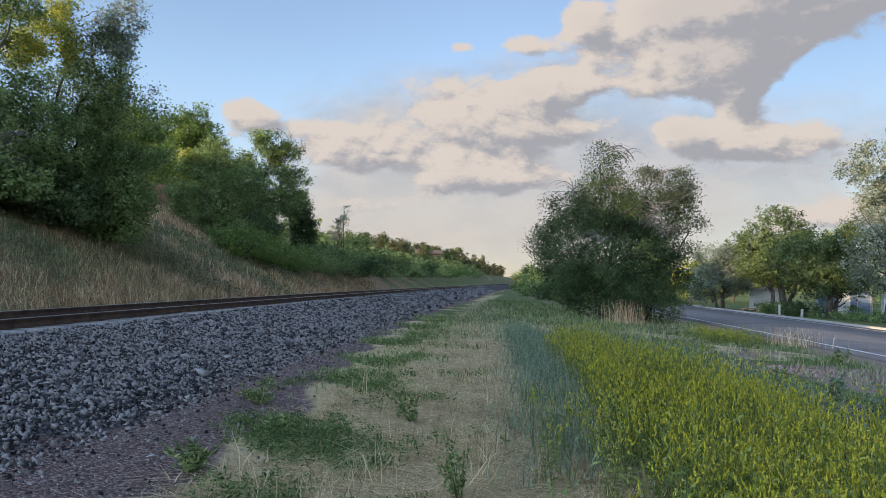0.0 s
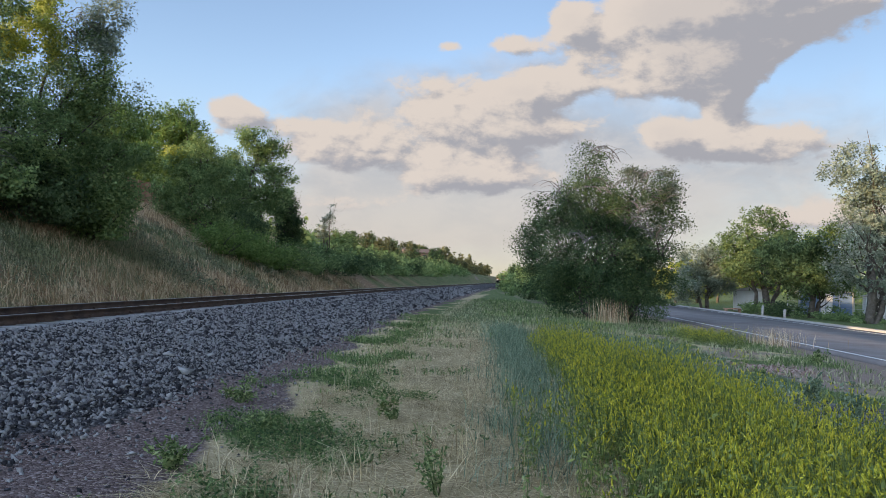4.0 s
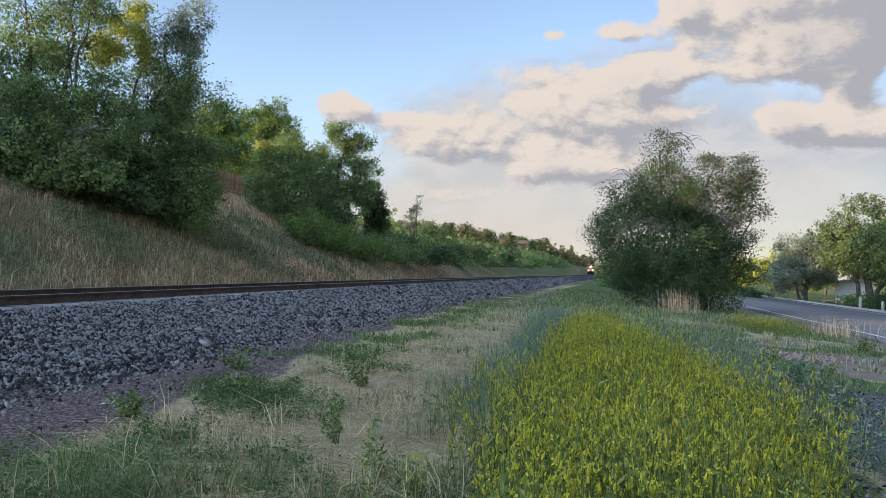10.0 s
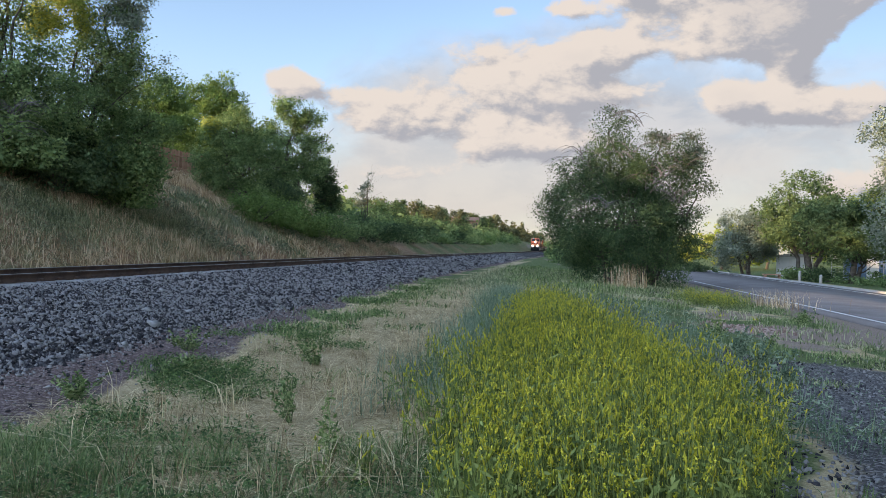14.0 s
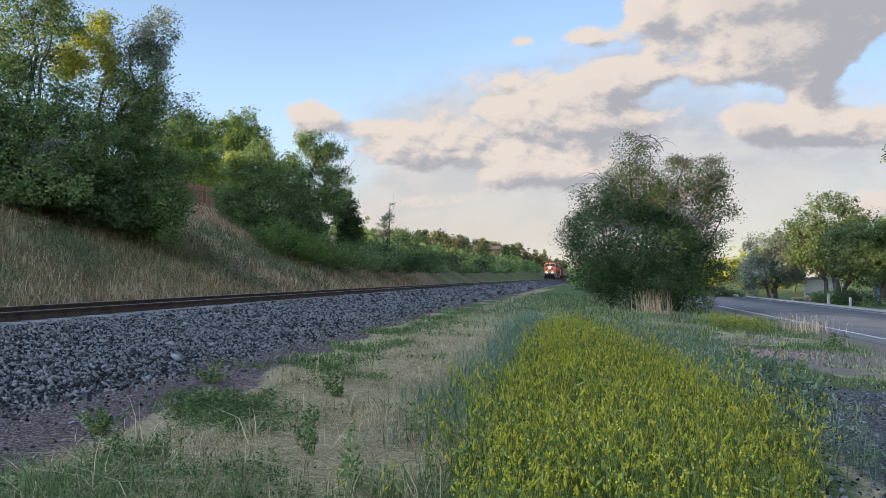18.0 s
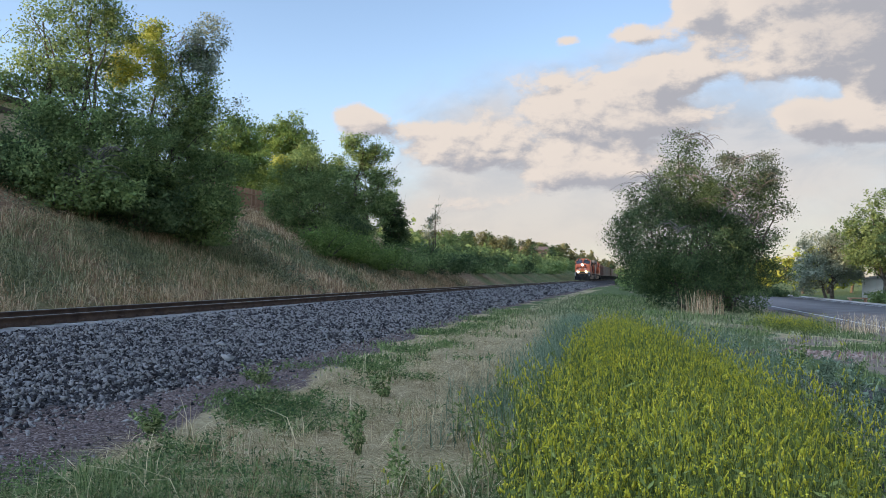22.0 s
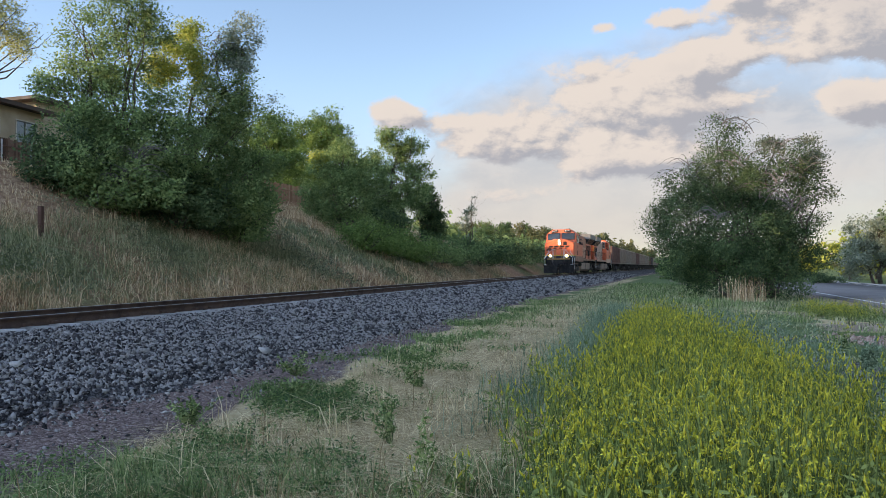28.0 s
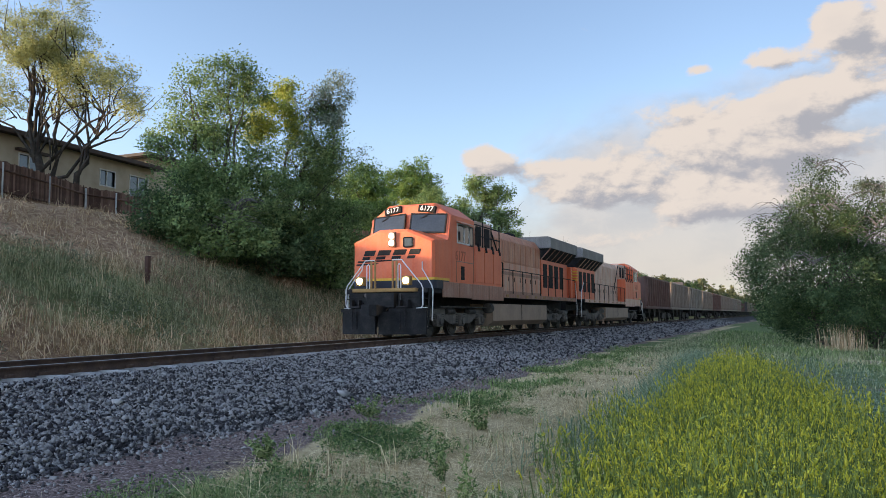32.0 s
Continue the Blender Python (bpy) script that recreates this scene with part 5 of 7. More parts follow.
    for k in range(4):
        part("end_stripe", box(bmesh.new(), -1.205, 1.205, 21.5, 21.705, 3.18 - k * 0.16, 3.24 - k * 0.16), YELLOW, root)
    for s in (-1, 1):
        railing(root, s, 8.5, 21.2, 10, 1.6, 2.62, BLACK)
        bm = bmesh.new()
        bent(bm, [(s * 1.47, 21.2, 2.62), (s * 1.42, 21.6, 2.1), (s * 1.42, 21.8, 1.2), (s * 1.42, 21.7, 0.6)], 0.02, 6)
        part("rear_grab_rail", bm, RAILING, root)
        for i, z in enumerate((0.36, 0.66, 0.96, 1.27)):
            part("rear_step", box(bmesh.new(), s * 1.30 - 0.22, s * 1.30 + 0.22, 21.0, 21.35, z, z + 0.03), BLACK, root)
    bm = bmesh.new()
    box(bm, -0.16, 0.16, 21.2, L + 0.1, 0.76, 1.06, 0.03)
    part("rear_coupler", bm, UNDER, root)
    # fuel tank
    bm = bmesh.new()
    prism(bm, [(-1.46, 0.50), (-1.22, 0.30), (1.22, 0.30), (1.46, 0.50), (1.46, 1.18), (-1.46, 1.18)], "y", 7.3, 15.2)
    tk = part("fuel_tank", bm, TANK, root, "dusty grey fuel tank")
    for s in (-1, 1):
        part("tank_seam", box(bmesh.new(), s * 1.465 - 0.008, s * 1.465 + 0.008, 11.1, 11.14, 0.5, 1.18), UNDER, tk)
        for k in range(2):
            bm = bmesh.new()
            rod(bm, (s * 1.2, 15.3, 0.95 - 0.36 * k), (s * 1.2, 15.0 + 0.1, 0.95 - 0.36 * k), 0.17, 12)
            part("air_reservoir", bm, WING, root)
        rd = bmesh.new()
        rod(rd, (s * 1.34, 6.95, 1.0), (s * 1.34, 7.25, 1.0), 0.2, 12)
        part("traction_blower", rd, UNDER, root)
        pp = bmesh.new()
        bent(pp, [(s * 1.3, 2.4, 1.02), (s * 1.3, 7.2, 1.02)], 0.03, 6)
        part("brake_pipe", pp, UNDER, root)
    loco_truck(root, 4.55)
    loco_truck(root, 17.75)
    return root


FADED_INK = surface("faded_number", [(0.30, 0.075, 0.035), (0.36, 0.10, 0.05)], rough=0.6, scale=4, fine=30, bump=0.02)


def hopper(color, label, smooth_side=False):
    """An open coal hopper with ribbed steel sides."""
    L, H = 15.8, 3.95
    root = tagged(empty("hopper_car"), label, "freight car", "train vehicles")
    bm = bmesh.new()
    prism(bm, [(-1.42, 1.25), (1.42, 1.25), (1.50, 1.6), (1.50, H - 0.1), (1.42, H - 0.1), (1.36, 1.8), (-1.36, 1.8), (-1.42, H - 0.1), (-1.50, H - 0.1), (-1.50, 1.6)], "y", 1.0, L - 1.0)
    body = part("body", bm, color, root)
    for y in (1.0, L - 1.06):
        part("end_wall", box(bmesh.new(), -1.48, 1.48, y, y + 0.06, 1.3, H - 0.05), color, root)
    for s in (-1, 1):
        part("top_chord", box(bmesh.new(), s * 1.50 - 0.08, s * 1.50 + 0.08, 0.9, L - 0.9, H - 0.14, H, 0.02), color, root)
        part("side_sill", box(bmesh.new(), s * 1.48 - 0.08, s * 1.48 + 0.08, 0.6, L - 0.6, 1.18, 1.40, 0.02), color, root)
        n = 8 if smooth_side else 12
        for k in range(n):
            y = 1.15 + (L - 2.3) * k / (n - 1)
            part("rib", box(bmesh.new(), s * 1.57 - 0.085, s * 1.57 + 0.085, y - 0.06, y + 0.06, 1.40, H - 0.14), color, root)
        for y in (0.7, L - 0.7):
            bm = bmesh.new()
            bent(bm, [(s * 1.45, y, 0.5), (s * 1.45, y, 1.9)], 0.02, 5)
            for z in (0.6, 0.95, 1.3, 1.65):
                rod(bm, (s * 1.45, y, z), (s * 1.45, y + 0.35, z), 0.015, 5)
            part("ladder", bm, UNDER, root)
    coal = bmesh.new()
    prism(coal, [(-1.36, H - 0.45), (1.36, H - 0.45), (0.5, H - 0.1), (-0.5, H - 0.1)], "y", 1.2, L - 1.2)
    part("load", coal, BLACK, root, "black coal load")
    bm = bmesh.new()
    box(bm, -0.3, 0.3, 0.2, L - 0.2, 0.85, 1.2)
    for k in range(3):
        prism(bm, [(4.2 + k * 3.0, 1.25), (5.9 + k * 3.0, 1.25), (5.3 + k * 3.0, 0.5), (4.8 + k * 3.0, 0.5)], "x", -1.1, 1.1)
    part("centre_sill", bm, UNDER, root)
    for yc in (2.0, L - 2.0):
        bm = bmesh.new()
        for s in (-1, 1):
            prism(bm, [(yc - 1.25, 0.40), (yc - 1.2, 0.58), (yc - 0.6, 0.80), (yc + 0.6, 0.80), (yc + 1.2, 0.58), (yc + 1.25, 0.40), (yc + 0.7, 0.36), (yc + 0.3, 0.22), (yc - 0.3, 0.22), (yc - 0.7, 0.36)], "x", s * 1.0 - 0.08, s * 1.0 + 0.08)
        part("bogie", bm, UNDER, root)
        for k in (-0.89, 0.89):
            bm = bmesh.new()
            for s in (-1, 1):
                rod(bm, (s * 0.70, yc + k, 0.457), (s * 0.83, yc + k, 0.457), 0.457, 20)
            rod(bm, (-0.8, yc + k, 0.457), (0.8, yc + k, 0.457), 0.08, 8)
            part("wheelset", bm, TREAD, root)
    return root


TRAIN = []
lead = locomotive()
TRAIN.append((lead, 22.3, False))
lead_wheels = list(WHEELS)
second = copy_thing(lead, pose(0, 0, 0))
second["label"] = "weathered orange diesel locomotive running backwards behind the first"
for o in second.children_recursive:
    if o.name.startswith(("headlamp", "ditch_lamp")) and o.data.materials[0] in (LAMP, DITCH):
        o.data = o.data.copy()
        o.data.materials[0] = PANE
        o["label"] = "unlit lamp"
FADED_PALE = paint("faded_cream_orange", [(0.52, 0.26, 0.17), (0.60, 0.37, 0.27), (0.64, 0.48, 0.38)], (0.34, 0.22, 0.16), streak=0.7, rough=0.6)
for o in second.children_recursive:
    if o.data and o.data.materials and o.data.materials[0] in (SILVER, FADED, SKIRT, BLOWER):
        o.data = o.data.copy()
        o.data.materials[0] = FADED_PALE
TRAIN.append((second, 22.3, True))
CAR_A = paint("car_brown", [(0.10, 0.045, 0.035), (0.16, 0.08, 0.06), (0.22, 0.13, 0.10)], (0.09, 0.07, 0.06), streak=0.7, rough=0.8)
CAR_B = paint("car_tan", [(0.20, 0.15, 0.11), (0.28, 0.21, 0.16), (0.34, 0.27, 0.21)], (0.14, 0.10, 0.08), streak=0.7, rough=0.8)
CAR_C = paint("car_grey", [(0.20, 0.16, 0.125), (0.265, 0.215, 0.17), (0.33, 0.275, 0.225)], (0.15, 0.11, 0.085), streak=0.5, rough=0.7)
CAR_D = paint("car_dark", [(0.06, 0.05, 0.045), (0.10, 0.085, 0.08), (0.15, 0.13, 0.12)], (0.05, 0.045, 0.04), streak=0.6, rough=0.8)
kinds = {"A": hopper(CAR_A, "dark red-brown coal hopper car with ribbed sides"), "B": hopper(CAR_B, "tan-brown coal hopper car with ribbed sides"),
         "C": hopper(CAR_C, "pale grey coal hopper car with smooth sides", True), "D": hopper(CAR_D, "blackened coal hopper car with ribbed sides")}
used = set()
for k in "ABCBABBCBADBCBABBAB":
    car = kinds[k] if k not in used else copy_thing(kinds[k], pose(0, 0, 0))
    used.add(k)
    TRAIN.append((car, 15.8, False))




# ---------------------------------------------------------------- shrubs along the bank
def shrub(name, seed, x, y, blobs, clumps, size, leaf_mat, label, group="", spread=0.3, per=24, z=None):
    rng = np.random.default_rng(seed)
    z = float(land(x, y)) - 0.05 if z is None else z
    root = tagged(empty(name, pose(x, y, z)), label, "shrub", group)
    pieces = []
    for b in blobs:
        for _ in range(4):
            tip = np.array(b[:3]) + rng.normal(0, 0.4, 3) * np.array(b[3:])
            pieces.append(limb(rng, (b[0] * 0.4, b[1] * 0.4, 0), tip, 0.035, 0.05, 5, 0.2))
    V, F = joined(pieces)
    mesh_part("branchwork", V, F, BARK, root, smooth=True)
    C, S = bough_points(rng, blobs, clumps, 0.5, 10)
    V, F = leaves(rng, C, S * spread * 0.9, per, size, shape=0.6)
    V[:, 2] = np.maximum(V[:, 2], 0.02)
    mesh_part("foliage", V, F, leaf_mat, root)
    return root


rng_s = np.random.default_rng(77)
# fresh green bushes from the tree row down to the track
for i, (bx, by, r, h, mt) in enumerate((
        (-14.6, 46.5, 1.8, 1.5, 0), (-13.6, 49.5, 1.9, 1.6, 0), (-12.9, 53.0, 2.0, 1.6, 0), (-12.4, 57.0, 2.0, 1.7, 1), (-11.9, 61.5, 1.9, 1.6, 1),
        (-11.4, 67.0, 2.2, 2.1, 2), (-11.6, 73.0, 1.8, 1.4, 1), (-11.2, 79.0, 2.5, 2.3, 2), (-10.4, 87.0, 1.8, 1.3, 1), (-10.6, 96.0, 2.6, 2.2, 2),
        (-9.2, 107.0, 2.0, 1.3, 1), (-8.6, 118.0, 2.4, 1.7, 2), (-8.2, 132.0, 2.4, 1.6, 1), (-15.5, 84.0, 2.6, 2.0, 1), (-16.0, 96.0, 3.0, 2.2, 2),
        (-15.0, 110.0, 3.0, 2.4, 1), (-13.5, 126.0, 3.2, 2.6, 2), (-7.2, 146.0, 2.4, 1.4, 1), (-11.5, 156.0, 3.2, 2.4, 2), (-5.6, 168.0, 2.6, 1.5, 0))):
    far = 1.0 + by / 120
    shrub("bank_shrub", 100 + i, bx, by, [(0, 0, h * 0.5, r, r, h * 0.55), (r * 0.7, 0.4, h * 0.4, r * 0.7, r * 0.8, h * 0.45), (-r * 0.6, -0.3, h * 0.5, r * 0.7, r * 0.8, h * 0.5)],
          int(230 if by < 70 else 120), (0.105 if by < 70 else 0.12) * far, (LEAF_FRESH, LEAF_MID, LEAF_DARK)[mt],
          ("fresh green rounded bush on the bank", "green bush on the bank above the track", "dark green bush beside the track")[mt], "bushes along the bank", 0.30 * far)
# undergrowth at the feet of the big cottonwoods
for i, (bx, by, r, h) in enumerate(((-19.6, 26.4, 1.6, 2.6), (-18.3, 26.8, 2.0, 2.4), (-16.9, 29.4, 2.0, 2.6), (-15.6, 32.0, 1.6, 2.2), (-15.8, 52.5, 2.0, 2.2))):
    shrub("undergrowth_bush", 140 + i, bx, by, [(0, 0, h * 0.5, r, r, h * 0.6), (r * 0.6, -0.5, h * 0.4, r * 0.8, r * 0.8, h * 0.5)],
          300, 0.15, LEAF_MID if i % 2 else LEAF_DARK, "dense green undergrowth beneath the bank trees", "undergrowth on the bank")
# thin young poplar at the end of the row
tree("young_poplar_tree", 60, -11.9, 68.4, [(0.2, 0, 6.0, 0.06), (-0.4, 0, 4.6, 0.04)], [(0.3, 0, 5.2, 0.5, 0.5, 1.2), (-0.2, 0, 3.6, 0.8, 0.8, 1.4)], 60, 12, 0.15, LEAF_SILVER,
     "thin sparse young poplar on the bank", limbs=14, spread=0.25)
# shrubs and small trees on the open side, far along the track
for i, (bx, by, r, h, mt) in enumerate(((8.5, 70, 2.4, 2.4, 1), (10.5, 84, 3.0, 3.6, 2), (9.5, 104, 3.0, 3.6, 1), (13.5, 122, 3.6, 5.2, 2), (11.0, 140, 3.2, 4.6, 1), (17, 150, 4.0, 6.0, 2), (13.5, 175, 3.5, 4.4, 1), (16, 205, 4, 5.4, 2), (18.5, 240, 4, 6, 1), (22, 275, 5, 6.5, 2), (24, 315, 5, 7, 1), (29, 360, 6, 8, 2), (32, 400, 6, 9, 1), (22, 165, 4, 5, 1))):
    shrub("lineside_shrub", 170 + i, bx, by, [(0, 0, h * 0.5, r, r, h * 0.55), (r * 0.6, 0.5, h * 0.36, r * 0.8, r * 0.8, h * 0.4), (-r * 0.6, -0.5, h * 0.4, r * 0.7, r * 0.8, h * 0.42)],
          90, 0.21 * (1 + by / 110), (LEAF_FRESH, LEAF_MID, LEAF_DARK)[mt], "green thicket beside the far track", "thickets beside the far track", 0.3 * (1 + by / 150))
# dead arching twigs in the meadow elm and a dead bush under the cottonwoods
rng_d = np.random.default_rng(5)


def dead_twigs(name, x, y, z, spots, label, n=26, parent=None):
    pieces = []
    for cx, cy, cz, reach in spots:
        for _ in range(n):
            a = rng_d.uniform(0, 2 * math.pi)
            ln = reach * rng_d.uniform(0.5, 1.1)
            t = np.linspace(0, 1, 6)[:, None]
            d = np.array([math.cos(a), math.sin(a) * 0.6, 0])
            P = np.array([cx, cy, cz]) + rng_d.normal(0, 0.15, 3) + d * t * ln + np.array([0, 0, 1]) * (ln * (1.1 * t - 1.0 * t ** 2))
            P[1:] += rng_d.normal(0, 0.03, (5, 3))
            pieces.append(tube(P, 0.018 * (1 - 0.75 * t[:, 0]) * rng_d.uniform(0.7, 1.4), 4))
    V, F = joined(pieces)
    root = tagged(empty(name, pose(x, y, z)), label, "dead bush")
    tagged(mesh_part("branchwork", V, F, DEADWOOD, root), kind="stuff")
    return root


dead_twigs("dead_branches", 7.8, 39.9, 0, [(-2.6, -0.6, 5.6, 2.0), (-2.9, -0.4, 6.3, 1.5), (-1.2, -0.8, 8.3, 1.3), (-0.2, -0.6, 8.0, 1.6), (-0.6, -2.0, 6.2, 1.6), (0.2, -2.2, 4.6, 2.0), (0.9, -2.0, 5.2, 1.9), (1.6, -1.8, 4.2, 1.7), (-1.8, -2.5, 3.6, 1.2), (1.4, -0.8, 7.0, 1.3), (2.2, -1.2, 6.0, 1.3)],
           "grey dead arching twigs caught in the meadow elm", 9)
dead_twigs("dead_treetop", -16.2, 31.2, float(land(-16.2, 31.2)), [(-0.2, 0, 8.4, 1.2), (0.3, 0, 8.8, 1.0), (0.1, 0.2, 8.0, 1.5)], "bare grey twigs rising from the cottonwood top", 9)
dead_twigs("dead_bush", -17.2, 26.2, float(land(-17.2, 26.2)), [(0, 0, 1.4, 1.9), (0.6, 0.2, 2.4, 1.4), (-0.8, 0, 0.6, 1.6)], "pale dead bush under the cottonwood trees", 22)


# ---------------------------------------------------------------- pines on the far rise, and a stand added for shade
def pine_arrays(rng, x, y, z, h, r, n):
    """Needle sprays in whorls round a straight stem."""
    t = rng.uniform(0.12, 1, n)
    rad = r * (1 - t) ** 0.55 * rng.uniform(0.35, 1.1, n) * (1 + 0.3 * np.sin(t * 22 + rng.uniform(0, 6)))
    a = rng.uniform(0, 2 * np.pi, n)
    return np.stack([x + rad * np.cos(a), y + rad * np.sin(a), z + h * t - 0.15 * rad], -1)


def under_skyline(x, y, h):
    """Height of a tree that keeps below the even crest of the far wood."""
    top = np.interp(x / y, [-0.5, -0.30, -0.19, -0.12, -0.06, 0.02, 0.24], [0.062, 0.062, 0.058, 0.056, 0.044, 0.037, 0.031])
    return float(np.clip(1.5 + top * y - float(land(x, y)), 2.2, h))


def pine_tree(seed, x, y, h, r, n=260, mat=None):
    rng = np.random.default_rng(seed)
    z = float(land(x, y)) - 0.1
    h = under_skyline(x, y, h) * rng.uniform(0.8, 1.08)
    r = min(r, h * 0.42)
    root = tagged(empty("pine_tree", pose(x, y, z)), "dark green pine on the far rise, some added to shade the track", "tree", "pines on the far rise")
    V, F = tube([(0, 0, 0), (0.1, 0, h * 0.5), (0, 0, h * 0.97)], [0.22, 0.14, 0.03], 6)
    mesh_part("trunk", V, F, BARK, root)
    C = pine_arrays(rng, 0, 0, 0, h, r, n // 6)
    V, F = leaves(rng, C, 0.48, 14, 0.55, shape=0.55)
    mesh_part("crown", V, F, mat or LEAF_PINE, root)


rng_p = np.random.default_rng(31)
HILL_WALL = surface("hill_house_wall", [(0.17, 0.12, 0.09), (0.24, 0.18, 0.14)], rough=0.9, scale=1.5, fine=20, bump=0.1)
HILL_ROOF = surface("hill_house_roof", [(0.10, 0.07, 0.055), (0.17, 0.125, 0.10)], rough=0.9, scale=2, fine=20, bump=0.2)
HILL_GLASS = surface("hill_house_glass", [(0.03, 0.035, 0.04), (0.06, 0.065, 0.07)], rough=0.1, scale=1, fine=10, bump=0.0, spec=0.7)
for i in range(46):
    d = rng_p.uniform(150, 330)
    b = rng_p.uniform(-1.5, 12)
    px_, py_ = -d * math.sin(radians(b)), d * math.cos(radians(b))
    if px_ - float(track_x(py_)) > -13:
        px_ = float(track_x(py_)) - rng_p.uniform(14, 30)
    pine_tree(300 + i, px_, py_, rng_p.uniform(7.0, 11.0), rng_p.uniform(2.4, 3.6), 330, LEAF_PINE if i % 3 else LEAF_DARK)
# pines added behind the tree row to keep sun off the distant track
for i in range(14):
    pine_tree(370 + i, rng_p.uniform(-66, -34), 74 + i * 3.6 + rng_p.uniform(-2, 2), rng_p.uniform(8.0, 10.0), rng_p.uniform(3.0, 4.0), 460, LEAF_DARK)
# two houses half hidden among the pines
for hx, hy, hw, hh in ((-40.5, 232.0, 10.0, 4.0), (-14.2, 242.0, 7.0, 3.5)):
    fz = float(land(hx, hy)) - 0.2
    root = tagged(empty("hill_house", pose(hx, hy, fz, 0, 0, 12)), "tan house with a brown roof among the pines", "house", "houses on the far rise")
    part("wall", box(bmesh.new(), -hw / 2, hw / 2, -3.5, 3.5, 0, hh), HILL_WALL, root)
    bm = bmesh.new()
    prism(bm, [(-4.2, hh - 0.1), (0, hh + 1.1), (4.2, hh - 0.1), (4.2, hh - 0.3), (-4.2, hh - 0.3)], "x", -hw / 2 - 0.6, hw / 2 + 0.6)
    part("roof", bm, HILL_ROOF, root, "brown shingle roof")
    for k in range(3):
        part("window", box(bmesh.new(), -hw / 3 + k * hw / 3 - 0.7, -hw / 3 + k * hw / 3 + 0.7, -3.54, -3.46, hh - 2.1, hh - 0.8), HILL_GLASS, root, "dark window")
# the wood behind, past counting
C_all = []
for i in range(380):
    py_ = rng_p.uniform(300, 620)
    px_ = float(track_x(py_)) - rng_p.uniform(16, 170)
    C_all.append(pine_arrays(rng_p, px_, py_, float(land(px_, py_)), under_skyline(px_, py_, rng_p.uniform(6, 10)), rng_p.uniform(2, 3.2), 34))
for i in range(160):
    py_ = rng_p.uniform(300, 640)
    px_ = float(track_x(py_)) + rng_p.uniform(12, 120)
    C_all.append(pine_arrays(rng_p, px_, py_, float(land(px_, py_)), under_skyline(px_, py_, rng_p.uniform(6, 10)), rng_p.uniform(2.4, 3.6), 34))
V, F = leaves(rng_p, np.concatenate(C_all), 0.8, 3, 1.7, shape=0.6)
tagged(mesh_part("far_wood", V, F, LEAF_PINE), "far wood of dark pines on the rise", "woodland", kind="stuff")
# scrub on the rise below the pines
C_all = []
for i in range(300):
    py_ = rng_p.uniform(75, 330)
    px_ = float(track_x(py_)) - 9.0 - 50 * rng_p.uniform(0, 1) ** 1.6
    hh = min(rng_p.uniform(0.8, 2.6), under_skyline(px_, py_, 3.0) * 0.7)
    base = np.array([px_, py_, float(land(px_, py_))])
    C_all.append(base + rng_p.normal(0, 1, (16, 3)) * [1.2, 1.2, hh * 0.35] + [0, 0, hh * 0.5])
V, F = leaves(rng_p, np.concatenate(C_all), 0.45, 7, 0.62, shape=0.6)
tagged(mesh_part("hillside_scrub", V, F, LEAF_MID), "green scrub covering the rise beside the track", "scrub", kind="stuff")
# trees behind the far side of the road, closing the view
C_all = []
for i in range(120):
    a = rng_p.uniform(0, 1)
    px_, py_ = 40 + rng_p.uniform(0, 40) + 20 * a, 40 + 130 * a + rng_p.uniform(-8, 8)
    hh = rng_p.uniform(5, 9)
    base = np.array([px_, py_, float(land(px_, py_))])
    C_all.append(base + rng_p.normal(0, 1, (40, 3)) * [1.7, 1.7, hh * 0.22] + [0, 0, hh * 0.5])
V, F = leaves(rng_p, np.concatenate(C_all), 0.6, 6, 0.5, shape=0.6)
tagged(mesh_part("park_trees", V, F, LEAF_MID), "belt of green trees behind the road", "woodland", kind="stuff")

# ---------------------------------------------------------------- house and fences on the bank
STUCCO = surface("stucco", [(0.36, 0.28, 0.19), (0.44, 0.35, 0.25), (0.50, 0.41, 0.30)], rough=0.95, scale=1.2, fine=60, bump=0.2)
ROOF_DARK = surface("roof_felt", [(0.05, 0.042, 0.04), (0.09, 0.075, 0.068), (0.13, 0.11, 0.10)], rough=0.95, scale=2, fine=30, bump=0.3)
FASCIA = surface("fascia_brown", [(0.06, 0.04, 0.032), (0.10, 0.07, 0.055)], rough=0.8, scale=3, fine=30, bump=0.1)
BOARD_DARK = surface("fence_dark", [(0.075, 0.038, 0.027), (0.14, 0.075, 0.053), (0.22, 0.13, 0.095)], rough=0.9, scale=3, fine=30, bump=0.4, object_random=0.5)
BOARD_RED = surface("fence_red", [(0.27, 0.14, 0.085), (0.36, 0.20, 0.125), (0.44, 0.27, 0.18)], rough=0.9, scale=3, fine=30, bump=0.4, object_random=0.4)
GALV = surface("galvanised", [(0.36, 0.36, 0.36), (0.52, 0.52, 0.52)], rough=0.5, metal=0.6, scale=5, fine=30, bump=0.05)
WIN = surface("house_glass", [(0.03, 0.035, 0.04), (0.07, 0.08, 0.09)], rough=0.05, scale=1, fine=10, bump=0.0, spec=0.9)
WINFRAME = surface("window_white", [(0.55, 0.52, 0.47), (0.66, 0.63, 0.58)], rough=0.6, scale=4, fine=30, bump=0.03)


